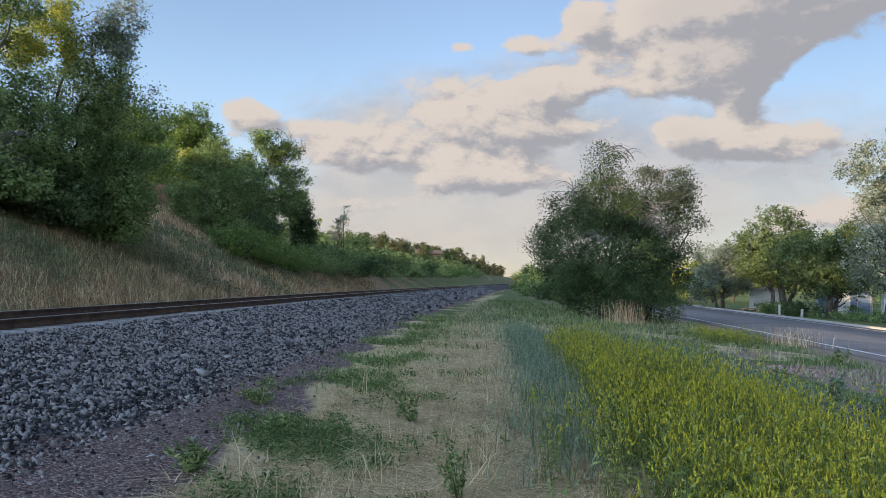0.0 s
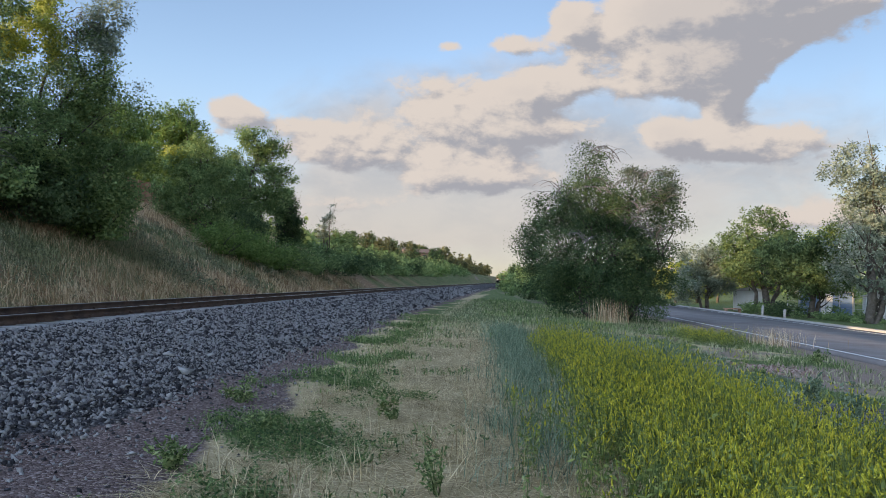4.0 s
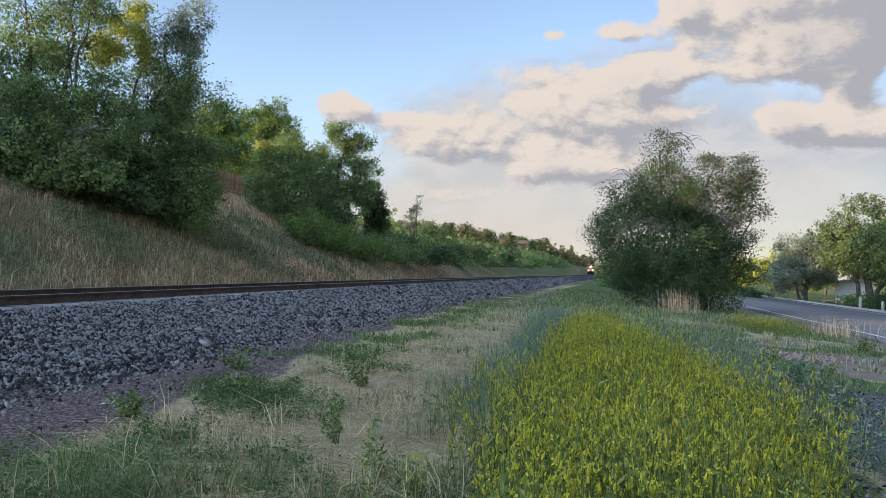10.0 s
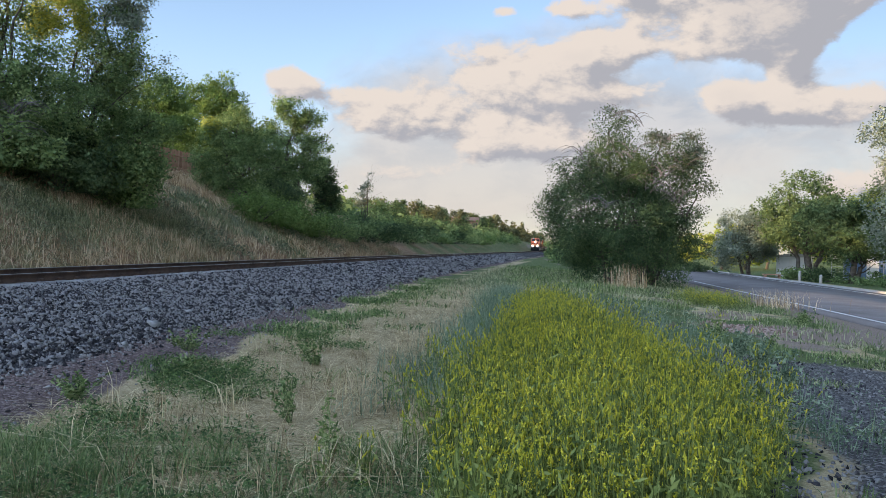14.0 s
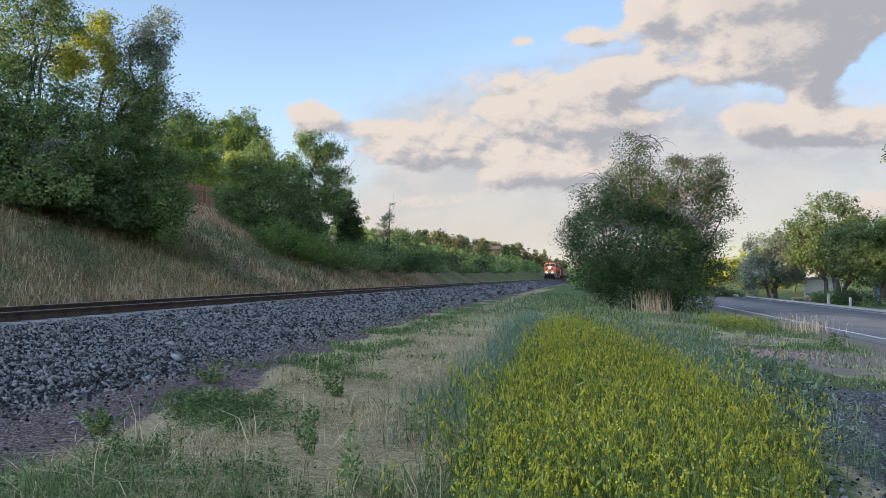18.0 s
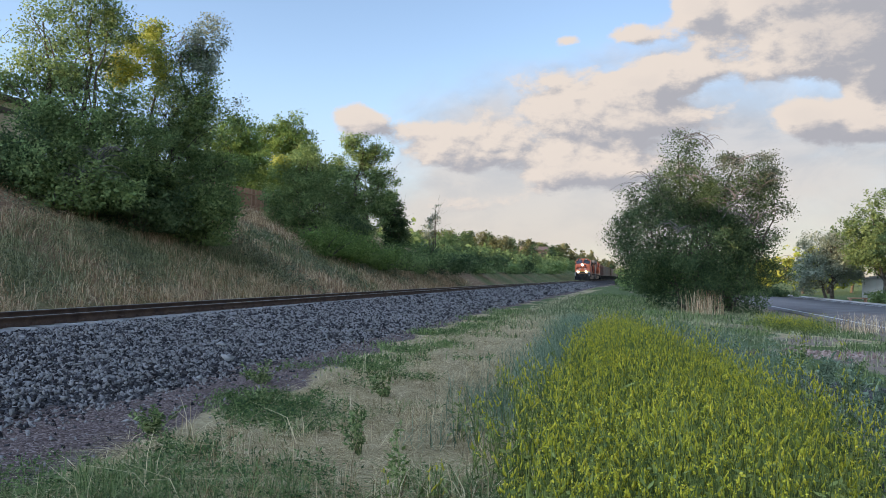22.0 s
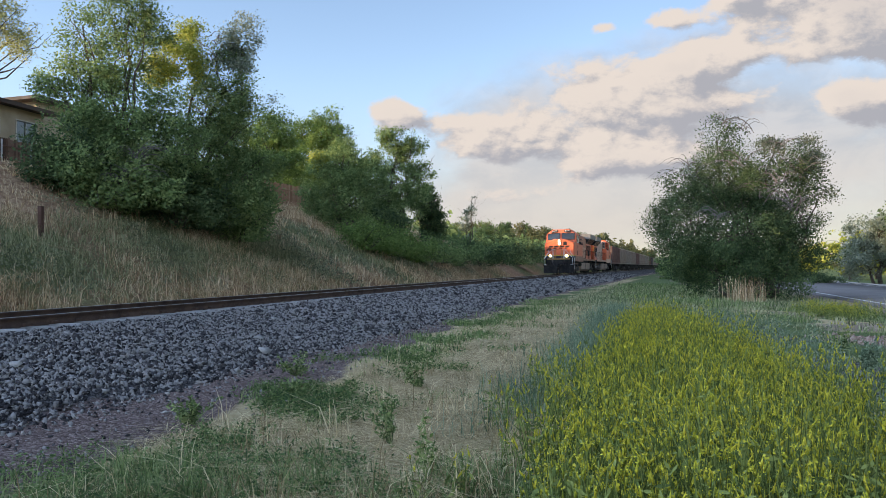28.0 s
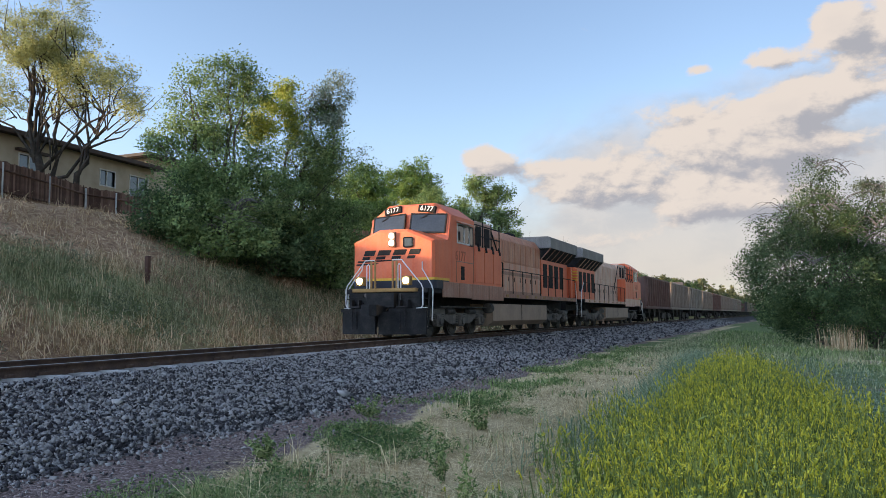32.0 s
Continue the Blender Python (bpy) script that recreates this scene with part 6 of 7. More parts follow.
def wall_with_holes(y0, y1, z0, z1, holes, x0, x1):
    """A wall in the y-z plane, x0 to x1 thick, with openings (y0, y1, z0, z1) cut through."""
    bm = bmesh.new()
    ys = sorted({y0, y1, *(v for h in holes for v in h[:2])})
    for a, b in zip(ys[:-1], ys[1:]):
        mine = [h for h in holes if h[0] <= a + 1e-6 and h[1] >= b - 1e-6]
        lo = z0
        for h in sorted(mine, key=lambda q: q[2]):
            box(bm, x0, x1, a, b, lo, h[2])
            lo = h[3]
        box(bm, x0, x1, a, b, lo, z1)
    return bm


def house_window(root, x, y0, y1, z0, z1, mull=True):
    w = part("window", box(bmesh.new(), x - 0.13, x - 0.10, y0, y1, z0, z1), WIN, root, "dark sliding window")
    fr = bmesh.new()
    t = 0.07
    box(fr, x - 0.12, x + 0.03, y0 - t, y1 + t, z1, z1 + t)
    box(fr, x - 0.12, x + 0.03, y0 - t, y1 + t, z0 - t, z0)
    box(fr, x - 0.12, x + 0.03, y0 - t, y0, z0, z1)
    box(fr, x - 0.12, x + 0.03, y1, y1 + t, z0, z1)
    if mull:
        box(fr, x - 0.10, x - 0.04, (y0 + y1) / 2 - 0.03, (y0 + y1) / 2 + 0.03, z0, z1)
    part("window_frame", fr, WINFRAME, w)


def house():
    root = tagged(empty("bungalow", pose(0, 0, 0)), "tan stucco bungalow with a low dark roof above the bank", "house")
    X = -33.6
    holes = [(30.6, 32.0, 9.3, 10.4), (36.45, 37.65, 9.62, 10.55), (39.0, 40.6, 8.9, 10.6)]
    part("front_wall", wall_with_holes(16.0, 41.2, 6.2, 11.3, holes, X - 0.25, X), STUCCO, root)
    bm = bmesh.new()
    box(bm, X - 9, X - 0.25, 40.95, 41.2, 6.2, 11.3)
    box(bm, X - 9, X - 0.25, 16.0, 16.25, 6.2, 11.3)
    box(bm, X - 9, X - 8.75, 16.25, 40.95, 6.2, 11.3)
    part("side_walls", bm, STUCCO, root)
    bm = bmesh.new()
    prism(bm, [(X + 0.8, 11.28), (X + 0.8, 11.42), (X - 4.5, 11.86), (X - 9.8, 11.30), (X - 9.8, 11.16), (X - 4.5, 11.70)], "y", 15.4, 41.9)
    part("roof", bm, ROOF_DARK, root, "low-pitched dark felt roof")
    part("fascia", box(bmesh.new(), X + 0.80, X + 0.86, 15.4, 41.9, 11.22, 11.46), FASCIA, root)
    part("window_hood", box(bmesh.new(), X, X + 0.35, 30.3, 32.4, 10.55, 10.68), FASCIA, root)
    for h in holes:
        house_window(root, X, *h)
    w2 = tagged(empty("neighbour_house", pose(0, 0, 0)), "taller tan stucco house wing with a flat dark roof", "house")
    hole = [(46.0, 47.1, 11.3, 12.3)]
    part("front_wall", wall_with_holes(43.4, 48.6, 6.4, 12.8, hole, -36.3, -36.0), STUCCO, w2)
    part("side_wall", box(bmesh.new(), -40, -36.3, 43.4, 43.65, 6.4, 12.8), STUCCO, w2)
    bm = bmesh.new()
    prism(bm, [(-35.2, 12.8), (-35.2, 13.02), (-41, 12.9), (-41, 12.7)], "y", 42.6, 49.2)
    part("roof", bm, ROOF_DARK, w2)
    house_window(w2, -36.0, *hole[0])


house()


def board_fence(name, points, height, material, label, board=0.14, posts=None, rails=True, sag=0.03):
    """A close-boarded fence along a line of points; each board is a piece of its own."""
    rng = np.random.default_rng(len(points) * 7)
    root = tagged(empty(name, pose(0, 0, 0)), label, "fence")
    me = None
    for (xa, ya), (xb, yb) in zip(points[:-1], points[1:]):
        ln = math.hypot(xb - xa, yb - ya)
        ang = math.degrees(math.atan2(yb - ya, xb - xa))
        n = int(ln / board)
        if me is None:
            bm = bmesh.new()
            prism(bm, [(-board / 2 + 0.004, 0), (board / 2 - 0.004, 0), (board / 2 - 0.004, height - 0.03), (board / 2 - 0.03, height), (-board / 2 + 0.03, height), (-board / 2 + 0.004, height - 0.03)], "y", -0.01, 0.01)
            first = part("board", bm, material, root)
            me = first.data
            scene.collection.objects.unlink(first)
            bpy.data.objects.remove(first)
        za, zb = float(land(xa, ya)), float(land(xb, yb))
        for k in range(n):
            f = (k + 0.5) / n
            x, y = xa + (xb - xa) * f, ya + (yb - ya) * f
            z = za + (zb - za) * f + 0.05 + rng.normal(0, sag)
            o = new("board", me)
            o.parent = root
            o.matrix_basis = pose(x, y, z, 0, rng.normal(0, 0.5), ang)
        for zr in (0.35, height - 0.35) if rails else ():
            bm = bmesh.new()
            a, b = Vector((xa, ya, za + zr)), Vector((xb, yb, zb + zr))
            side = Vector((-(yb - ya) / ln, (xb - xa) / ln, 0)) * -0.045
            rod(bm, a + side, b + side, 0.045, 4)
            part("fence_rail", bm, material, root)
        if posts:
            step = posts
            m = max(1, int(ln / step))
            for k in range(m + 1):
                f = k / m
                x, y, z = xa + (xb - xa) * f, ya + (yb - ya) * f, za + (zb - za) * f
                side = Vector((-(yb - ya) / ln, (xb - xa) / ln, 0)) * -0.12
                bm = bmesh.new()
                rod(bm, (x + side.x, y + side.y, z - 0.3), (x + side.x, y + side.y, z + height - 0.05), 0.032, 7)
                part("post", bm, GALV, root, "pale steel post")
    return root


board_fence("garden_fence", [(-24.2, 17.0), (-25.7, 22.8), (-27.0, 26.4), (-28.4, 30.0), (-28.1, 31.8), (-28.4, 36.0)], 1.6, BOARD_DARK, "dark weathered board fence with steel posts along the garden", posts=2.0)
board_fence("cedar_fence", [(-24.9, 45.0), (-24.1, 48.6), (-23.2, 52.0), (-22.2, 56.0), (-20.9, 61.0)], 1.6, BOARD_RED, "red-brown cedar board fence along the bank", posts=None, rails=True)
# retaining timbers below the garden fence
for k in range(3):
    bm = bmesh.new()
    rod(bm, (-25.2 - 0.0 * k, 22.2, float(land(-25.2, 22.2)) - 0.1 + 0.0), (-26.9, 26.6, float(land(-26.9, 26.6)) - 0.3 + 0.14 * k), 0.09, 6)
    tagged(part("retaining_timber", bm, BOARD_DARK), "weathered timber laid below the garden fence", "timber", "retaining timbers")
bm = bmesh.new()
pz = float(land(-15.8, 20.2))
box(bm, -15.87, -15.73, 20.13, 20.27, pz - 0.2, pz + 0.95, 0.012)
tagged(part("wooden_post", bm, BOARD_DARK), "short weathered brown post standing in bank grass", "post")

# ---------------------------------------------------------------- across the road
SHEDWHITE = surface("shed_white", [(0.55, 0.54, 0.50), (0.66, 0.65, 0.61)], rough=0.7, scale=2, fine=30, bump=0.05)
BLUE = surface("blue_grey_paint", [(0.10, 0.15, 0.22), (0.16, 0.22, 0.30)], rough=0.6, scale=2, fine=30, bump=0.05)


def shed(x, y, w, d, h, mat, label):
    z = float(land(x, y))
    root = tagged(empty("shed", pose(x, y, z - 0.05, 0, 0, -20)), label, "shed")
    bm = bmesh.new()
    box(bm, -w / 2, w / 2, -d / 2, d / 2, 0, h, 0.02)
    part("body", bm, mat, root)
    bm = bmesh.new()
    prism(bm, [(-w / 2 - 0.15, h), (0, h + 0.35), (w / 2 + 0.15, h), (w / 2 + 0.15, h - 0.06), (-w / 2 - 0.15, h - 0.06)], "y", -d / 2 - 0.15, d / 2 + 0.15)
    part("roof", bm, CONCRETE, root)
    part("door", box(bmesh.new(), -0.45, 0.45, -d / 2 - 0.03, -d / 2, 0.05, min(1.9, h - 0.1)), WINFRAME, root)
    part("corner_trim", box(bmesh.new(), w / 2 - 0.08, w / 2 + 0.02, -d / 2 - 0.02, -d / 2 + 0.08, 0, h), CONCRETE, root)


shed(27.0, 73.0, 3.0, 3.0, 1.9, SHEDWHITE, "low white shed under the roadside trees")
shed(31.5, 68.0, 4.0, 3.0, 2.0, BLUE, "blue-grey shed behind the roadside fence")
shed(32.5, 61.5, 1.8, 1.6, 1.7, SHEDWHITE, "small white shed behind the wire fence")
for i, (px_, py_, h) in enumerate(((20.9, 54.2, 0.75), (21.0, 50.8, 0.6))):
    z = float(land(px_, py_))
    bm = bmesh.new()
    rod(bm, (px_, py_, z - 0.1), (px_, py_, z + h), 0.09, 8)
    rod(bm, (px_, py_, z + h), (px_, py_, z + h + 0.08), 0.11, 8, 0.05)
    tagged(part("bollard", bm, CONCRETE), "short pale concrete bollard beside the kerb", "bollard", "bollards by the road")
WF = tagged(empty("wire_fence", pose(0, 0, 0)), "grey steel wire fence behind the roadside trees", "fence")
for k in range(18):
    x, y = 27.5 + 0.35 * k, 66.0 - 1.5 * k
    z = float(land(x, y))
    part("post", rod(bmesh.new(), (x, y, z - 0.2), (x, y, z + 1.8), 0.035, 6), GALV, WF)
    if k:
        for zz in (0.3, 0.7, 1.1, 1.5, 1.75):
            part("wire", rod(bmesh.new(), (x, y, z + zz), (x - 0.35, y + 1.5, z + zz), 0.012, 4), GALV, WF)
for i, (bx, by, r, h) in enumerate(((23.4, 63.0, 2.0, 0.7), (24.2, 59.0, 2.2, 0.7), (25.0, 55.0, 2.2, 0.7), (20.0, 78.0, 2.4, 0.9), (18.6, 83.0, 2.4, 0.9), (17.8, 88.0, 2.4, 0.9), (26.0, 51.0, 2.0, 0.6))):
    shrub("verge_hedge", 220 + i, bx, by, [(0, 0, h * 0.4, r * 0.7, r, h * 0.6)], 90, 0.16, LEAF_DARK if i % 2 else LEAF_MID, "low clipped hedge beyond the kerb", "hedges beyond the kerb", 0.2)
bm = bmesh.new()
bz = float(land(21.3, 62.0))
box(bm, 20.9, 22.2, 61.8, 62.3, bz + 0.32, bz + 0.40, 0.02)
for xx in (21.0, 22.05):
    box(bm, xx, xx + 0.1, 61.85, 62.25, bz - 0.05, bz + 0.33)
tagged(part("low_bench", bm, BOARD_RED), "low reddish timber bench beyond the kerb", "bench")


# ---------------------------------------------------------------- sleepers and ballast
tie_z = 0.578
bm = bmesh.new()
prism(bm, [(-1.32, tie_z - 0.18), (1.32, tie_z - 0.18), (1.32, tie_z - 0.03), (1.26, tie_z), (0.5, tie_z - 0.012), (-0.5, tie_z - 0.012), (-1.26, tie_z), (-1.32, tie_z - 0.03)], "y", -0.12, 0.12)
tie0 = part("sleeper", bm, TIE, TRACK)
bm = bmesh.new()
for s in (-1, 1):
    for q in (-1, 1):
        box(bm, s * 0.755 + q * 0.10 - 0.035, s * 0.755 + q * 0.10 + 0.035, -0.07, 0.07, tie_z, tie_z + 0.05)
clip0 = part("rail_clip", bm, RUST, tie0)
for k in range(299):
    s = -6 + k * 0.61
    x, y, h = track_at(s)
    if k == 0:
        tie0.matrix_basis = pose(x, y, 0, 0, 0, h)
        continue
    o = new("sleeper", tie0.data)
    o.parent = TRACK
    o.matrix_basis = pose(x, y, 0, 0, 0, h)
    c = new("rail_clip", clip0.data)
    c.parent = o

STONE = surface("ballast_stone", [(0.016, 0.014, 0.015), (0.038, 0.035, 0.037), (0.064, 0.059, 0.062), (0.105, 0.093, 0.089), (0.25, 0.235, 0.22)], rough=0.9, scale=5, fine=40, bump=0.3, island=0.75, object_random=0.6, spec=0.2)
PALE = surface("pale_rock", [(0.20, 0.19, 0.18), (0.29, 0.28, 0.265), (0.38, 0.365, 0.34)], rough=0.9, scale=6, fine=40, bump=0.4, spec=0.2)
CHIP = np.array([(-1, -1, -0.6), (1, -1, -0.6), (1, 1, -0.6), (-1, 1, -0.6), (0.2, -0.7, 1), (-0.2, 0.7, 1)], float)
CHIP_F = np.array([(0, 2, 1), (0, 3, 2), (0, 1, 4), (1, 2, 4), (2, 5, 4), (2, 3, 5), (3, 0, 5), (0, 4, 5)])


def stones(rng, P, size):
    """Angular crushed stones at places P."""
    n = len(P)
    J = CHIP[None] * (0.52 + rng.uniform(-0.26, 0.14, (n, 6, 3))) + rng.normal(0, 0.12, (n, 6, 3))
    J *= (size * rng.uniform(0.6, 1.5, n))[:, None, None] * rng.uniform(0.55, 1.15, (n, 1, 3)) * [1, 1, 0.75]
    q = rng.normal(0, 1, (n, 4))
    q /= np.linalg.norm(q, axis=1, keepdims=True)
    w, x, y, z = q.T
    R = np.stack([1 - 2 * (y * y + z * z), 2 * (x * y - z * w), 2 * (x * z + y * w), 2 * (x * y + z * w), 1 - 2 * (x * x + z * z), 2 * (y * z - x * w), 2 * (x * z - y * w), 2 * (y * z + x * w), 1 - 2 * (x * x + y * y)], -1).reshape(n, 3, 3)
    V = np.einsum("nij,nkj->nki", R, J) + P[:, None]
    F = (CHIP_F[None] + 6 * np.arange(n)[:, None, None]).reshape(-1, 3)
    return V.reshape(-1, 3), F


rng_b = np.random.default_rng(8)
parts_v = []
for ya, yb, dens, size in ((1.0, 16, 560, 0.052), (16, 30, 240, 0.075), (30, 60, 80, 0.11), (60, 130, 20, 0.18)):
    n = int((yb - ya) * 4.0 * dens)
    y = rng_b.uniform(ya, yb, n)
    u = rng_b.uniform(1.25, 5.25, n)
    keep = rng_b.uniform(0, 1, n) < 1 - 0.92 * smooth(4.2, 5.2, u + 0.35 * lumps(u, y, 1.3, 3.0))
    y, u = y[keep], u[keep]
    x = u + track_x(y)
    parts_v.append(stones(rng_b, np.stack([x, y, land(x, y) + size * 0.12], -1), np.full(len(x), size)))
# loose stones on the dirt strip and the gravel lay-by
n = 2600
y = rng_b.uniform(2, 26, n)
u = 4.6 + np.abs(rng_b.normal(0, 0.8, n))
x = u + track_x(y)
parts_v.append(stones(rng_b, np.stack([x, y, land(x, y) + 0.005], -1), np.full(n, 0.035)))
n = 7000
y = rng_b.uniform(2.2, 12.5, n)
x = np.interp(y, [3, 4.5, 6, 9.4, 14], [2.8, 3.1, 3.6, 4.4, 4.5]) + 0.3 + 4.2 * rng_b.uniform(0, 1, n) ** 1.2
keep = rng_b.uniform(0, 1, n) < 0.25 + 0.75 * smooth(-0.3, 0.3, lumps(x, y, 1.6, 4.0))
x, y = x[keep], y[keep]
n = len(x)
parts_v.append(stones(rng_b, np.stack([x, y, land(x, y) + 0.005], -1), np.full(n, 0.034)))
V, F = joined(parts_v)
tagged(mesh_part("ballast", V, F, STONE), "grey crushed-stone ballast sloping down from the track", "ballast", kind="stuff")
# single larger stones that lie on the shoulder
BIG = tagged(empty("shoulder_stones"), "larger loose ballast stones scattered along the shoulder", "stones", kind="structure")
base_meshes = []
for k in range(6):
    V, F = stones(rng_b, np.zeros((1, 3)), np.array([0.085]))
    o = mesh_part("stone", V, F, STONE)
    base_meshes.append(o.data)
    bpy.data.objects.remove(o)
for k in range(280):
    y = rng_b.uniform(3, 22)
    u = rng_b.uniform(1.8, 5.2)
    x = u + float(track_x(y))
    o = new("stone", base_meshes[k % 6])
    o.parent = BIG
    o.matrix_basis = pose(x, y, float(land(x, y)) + 0.03, rng_b.uniform(0, 360), rng_b.uniform(0, 360), rng_b.uniform(0, 360))
for x, y, s, fl in ((-4.16, 13.2, 0.40, 0.4), (-3.93, 11.36, 0.24, 0.9), (-4.6, 12.5, 0.40, 0.25), (-5.6, 15.2, 0.30, 0.5), (-4.9, 8.9, 0.22, 0.6), (-5.4, 7.6, 0.26, 0.5), (-4.4, 17.2, 0.32, 0.4), (-3.6, 18.6, 0.42, 0.3), (-3.5, 9.6, 0.16, 0.6), (-5.2, 10.4, 0.22, 0.6), (-2.7, 6.6, 0.14, 0.7)):
    V, F = stones(rng_b, np.zeros((1, 3)), np.array([s * 0.72]))
    V[:, 2] *= fl
    o = mesh_part("boulder", V, F, PALE)
    o.matrix_basis = pose(x, y, float(land(x, y)) + 0.04, 0, 0, rng_b.uniform(0, 360))
    tagged(o, "pale flat rock lying on the ballast foot", "rock", "pale rocks by the track")
# red rubble beside the dirt pad
n = 500
x, y = rng_b.normal(6.6, 0.5, n), rng_b.normal(17.0, 0.5, n)
V, F = stones(rng_b, np.stack([x, y, land(x, y) + 0.01], -1), np.full(n, 0.07))
RUBBLE = surface("red_rubble", [(0.20, 0.12, 0.095), (0.32, 0.21, 0.17), (0.42, 0.31, 0.26)], rough=0.95, scale=6, fine=30, bump=0.3, island=0.6)
tagged(mesh_part("rubble", V, F, RUBBLE), "heap of reddish rubble beside the dirt pad", "rubble", kind="stuff")

# ---------------------------------------------------------------- grasses and flowers
blade = dict(rough=0.7, scale=0.6, fine=4, bump=0.0, island=0.7, through_light=0.3, spec=0.2)
G_STRAW = surface("straw_blade", [(0.21, 0.150, 0.070), (0.49, 0.375, 0.195), (0.80, 0.665, 0.415)], **blade)
G_TAN = surface("tan_grass", [(0.29, 0.18, 0.095), (0.62, 0.44, 0.25), (0.86, 0.68, 0.45)], **blade)
G_GREEN = surface("green_blade", [(0.070, 0.110, 0.034), (0.140, 0.205, 0.066), (0.28, 0.33, 0.135)], **blade)
G_BRIGHT = surface("bright_blade", [(0.095, 0.145, 0.040), (0.175, 0.245, 0.070), (0.31, 0.36, 0.14)], **blade)
G_BLUE = surface("blue_grass", [(0.080, 0.120, 0.070), (0.155, 0.215, 0.130), (0.28, 0.345, 0.225)], **blade)
G_DULL = surface("dull_grass", [(0.12, 0.135, 0.064), (0.25, 0.265, 0.132), (0.47, 0.45, 0.26)], **blade)
G_WEED = surface("weed_leaf", [(0.045, 0.085, 0.028), (0.095, 0.155, 0.05), (0.17, 0.24, 0.085)], **blade)
G_FORB = surface("forb_leaf", [(0.10, 0.115, 0.066), (0.19, 0.205, 0.12), (0.33, 0.34, 0.21)], **blade)
G_STALK = surface("clover_leaf", [(0.088, 0.120, 0.032), (0.170, 0.212, 0.054), (0.29, 0.325, 0.095)], **blade)
G_SPIKE = surface("flower_spike", [(0.23, 0.25, 0.030), (0.42, 0.40, 0.034), (0.60, 0.51, 0.05)], rough=0.7, scale=90, fine=260, bump=0.0, island=0.5, through_light=0.25, spec=0.2)
G_FLOWER = surface("yellow_flower", [(0.36, 0.34, 0.026), (0.52, 0.47, 0.036), (0.66, 0.57, 0.07)], **blade)


def blades(rng, P, height, width, lean=0.35, curl=0.5, up=1.0):
    """Bent grass blades, two quads each, rooted at P."""
    n = len(P)
    h = np.broadcast_to(height, (n,)) * rng.uniform(0.55, 1.25, n)
    w = np.broadcast_to(width, (n,)) * rng.uniform(0.6, 1.3, n)
    a = rng.uniform(0, 2 * np.pi, n)
    L_ = np.abs(rng.normal(0, lean, n))
    d = np.stack([np.cos(a), np.sin(a), 0 * a], -1)
    c = np.stack([-np.sin(a + rng.normal(0, 0.8, n)), np.cos(a), 0 * a], -1) * w[:, None] * 0.5
    mid = P + d * (h * L_ * 0.4)[:, None] + np.stack([0 * h, 0 * h, h * 0.55 * up], -1)
    tip = P + d * (h * L_ * (1 + curl))[:, None] + np.stack([0 * h, 0 * h, h * up * np.clip(1 - 0.3 * L_ * curl, 0.15, 1)], -1)
    V = np.stack([P - c, P + c, mid + c * 0.8, mid - c * 0.8, tip + c * 0.15, tip - c * 0.15], 1)
    k = 6 * np.arange(n)[:, None]
    F = np.concatenate([k + [0, 1, 2, 3], k + [3, 2, 4, 5]])
    return V.reshape(-1, 3), F


def scatter(rng, n, xa, xb, ya, yb, want, tuft=0.0, per=1, power=1.0):
    """Places on the ground where want(x, y) lets them stand, in tufts, denser towards the low end of y."""
    m = max(1, n // per)
    x = rng.uniform(xa, xb, m)
    y = ya + (yb - ya) * rng.uniform(0, 1, m) ** power
    keep = rng.uniform(0, 1, m) < want(x, y)
    x, y = x[keep], y[keep]
    x, y = np.repeat(x, per), np.repeat(y, per)
    if tuft:
        x = x + rng.normal(0, tuft, len(x))
        y = y + rng.normal(0, tuft, len(y))
    return np.stack([x, y, land(x, y) - 0.005], -1)


def u_of(x, y):
    return x - track_x(y)


PATCH_L = ([3, 6, 7, 9.5, 13, 18.5, 22], [1.45, 1.38, 1.42, 1.58, 1.74, 1.9, 2.05])
PATCH_R = ([3, 3.6, 4.4, 5.5, 7, 9, 14, 18, 22], [2.8, 3.0, 3.3, 3.65, 3.65, 3.5, 3.25, 2.95, 2.7])


def in_patch(x, y, soft=0.35):
    l, r = np.interp(y, *PATCH_L), np.interp(y, *PATCH_R)
    w = 0.25 * lumps(x, y, 0.8, 6.0)
    return smooth(l - soft, l + soft, x + w) * (1 - smooth(r - soft, r + soft, x + w)) * (1 - smooth(18.0, 20.5, y)) * smooth(2.6, 3.4, y)


rng_g = np.random.default_rng(21)


def field(name, pieces, material, label, category):
    V, F = joined(pieces)
    return tagged(mesh_part(name, V, F, material), label, category, kind="stuff")


# matted straw
def straw_want(x, y):
    u = u_of(x, y)
    return smooth(6.4, 7.3, u + 0.05 * np.clip(y - 8, 0, 14) + 0.5 * lumps(x, y, 1.2, 2.0)) * (1 - smooth(1.2, 2.0, x - 0.05 * y)) * (1 - smooth(22, 32, y)) * (0.55 + 0.45 * smooth(-0.6, 0.2, lumps(x, y, 0.9, 9.0)))


field("straw_mat", [
    blades(rng_g, scatter(rng_g, 64000, -4.0, 2.4, 2.6, 13, straw_want, 0.05, 4), 0.13, 0.008, 1.9, 0.6, 0.30),
    blades(rng_g, scatter(rng_g, 44000, -4.0, 3.0, 12, 32, straw_want, 0.07, 4), 0.12, 0.014, 1.8, 0.6, 0.35),
], G_STRAW, "matted dry straw grass lying on the meadow", "dry grass")


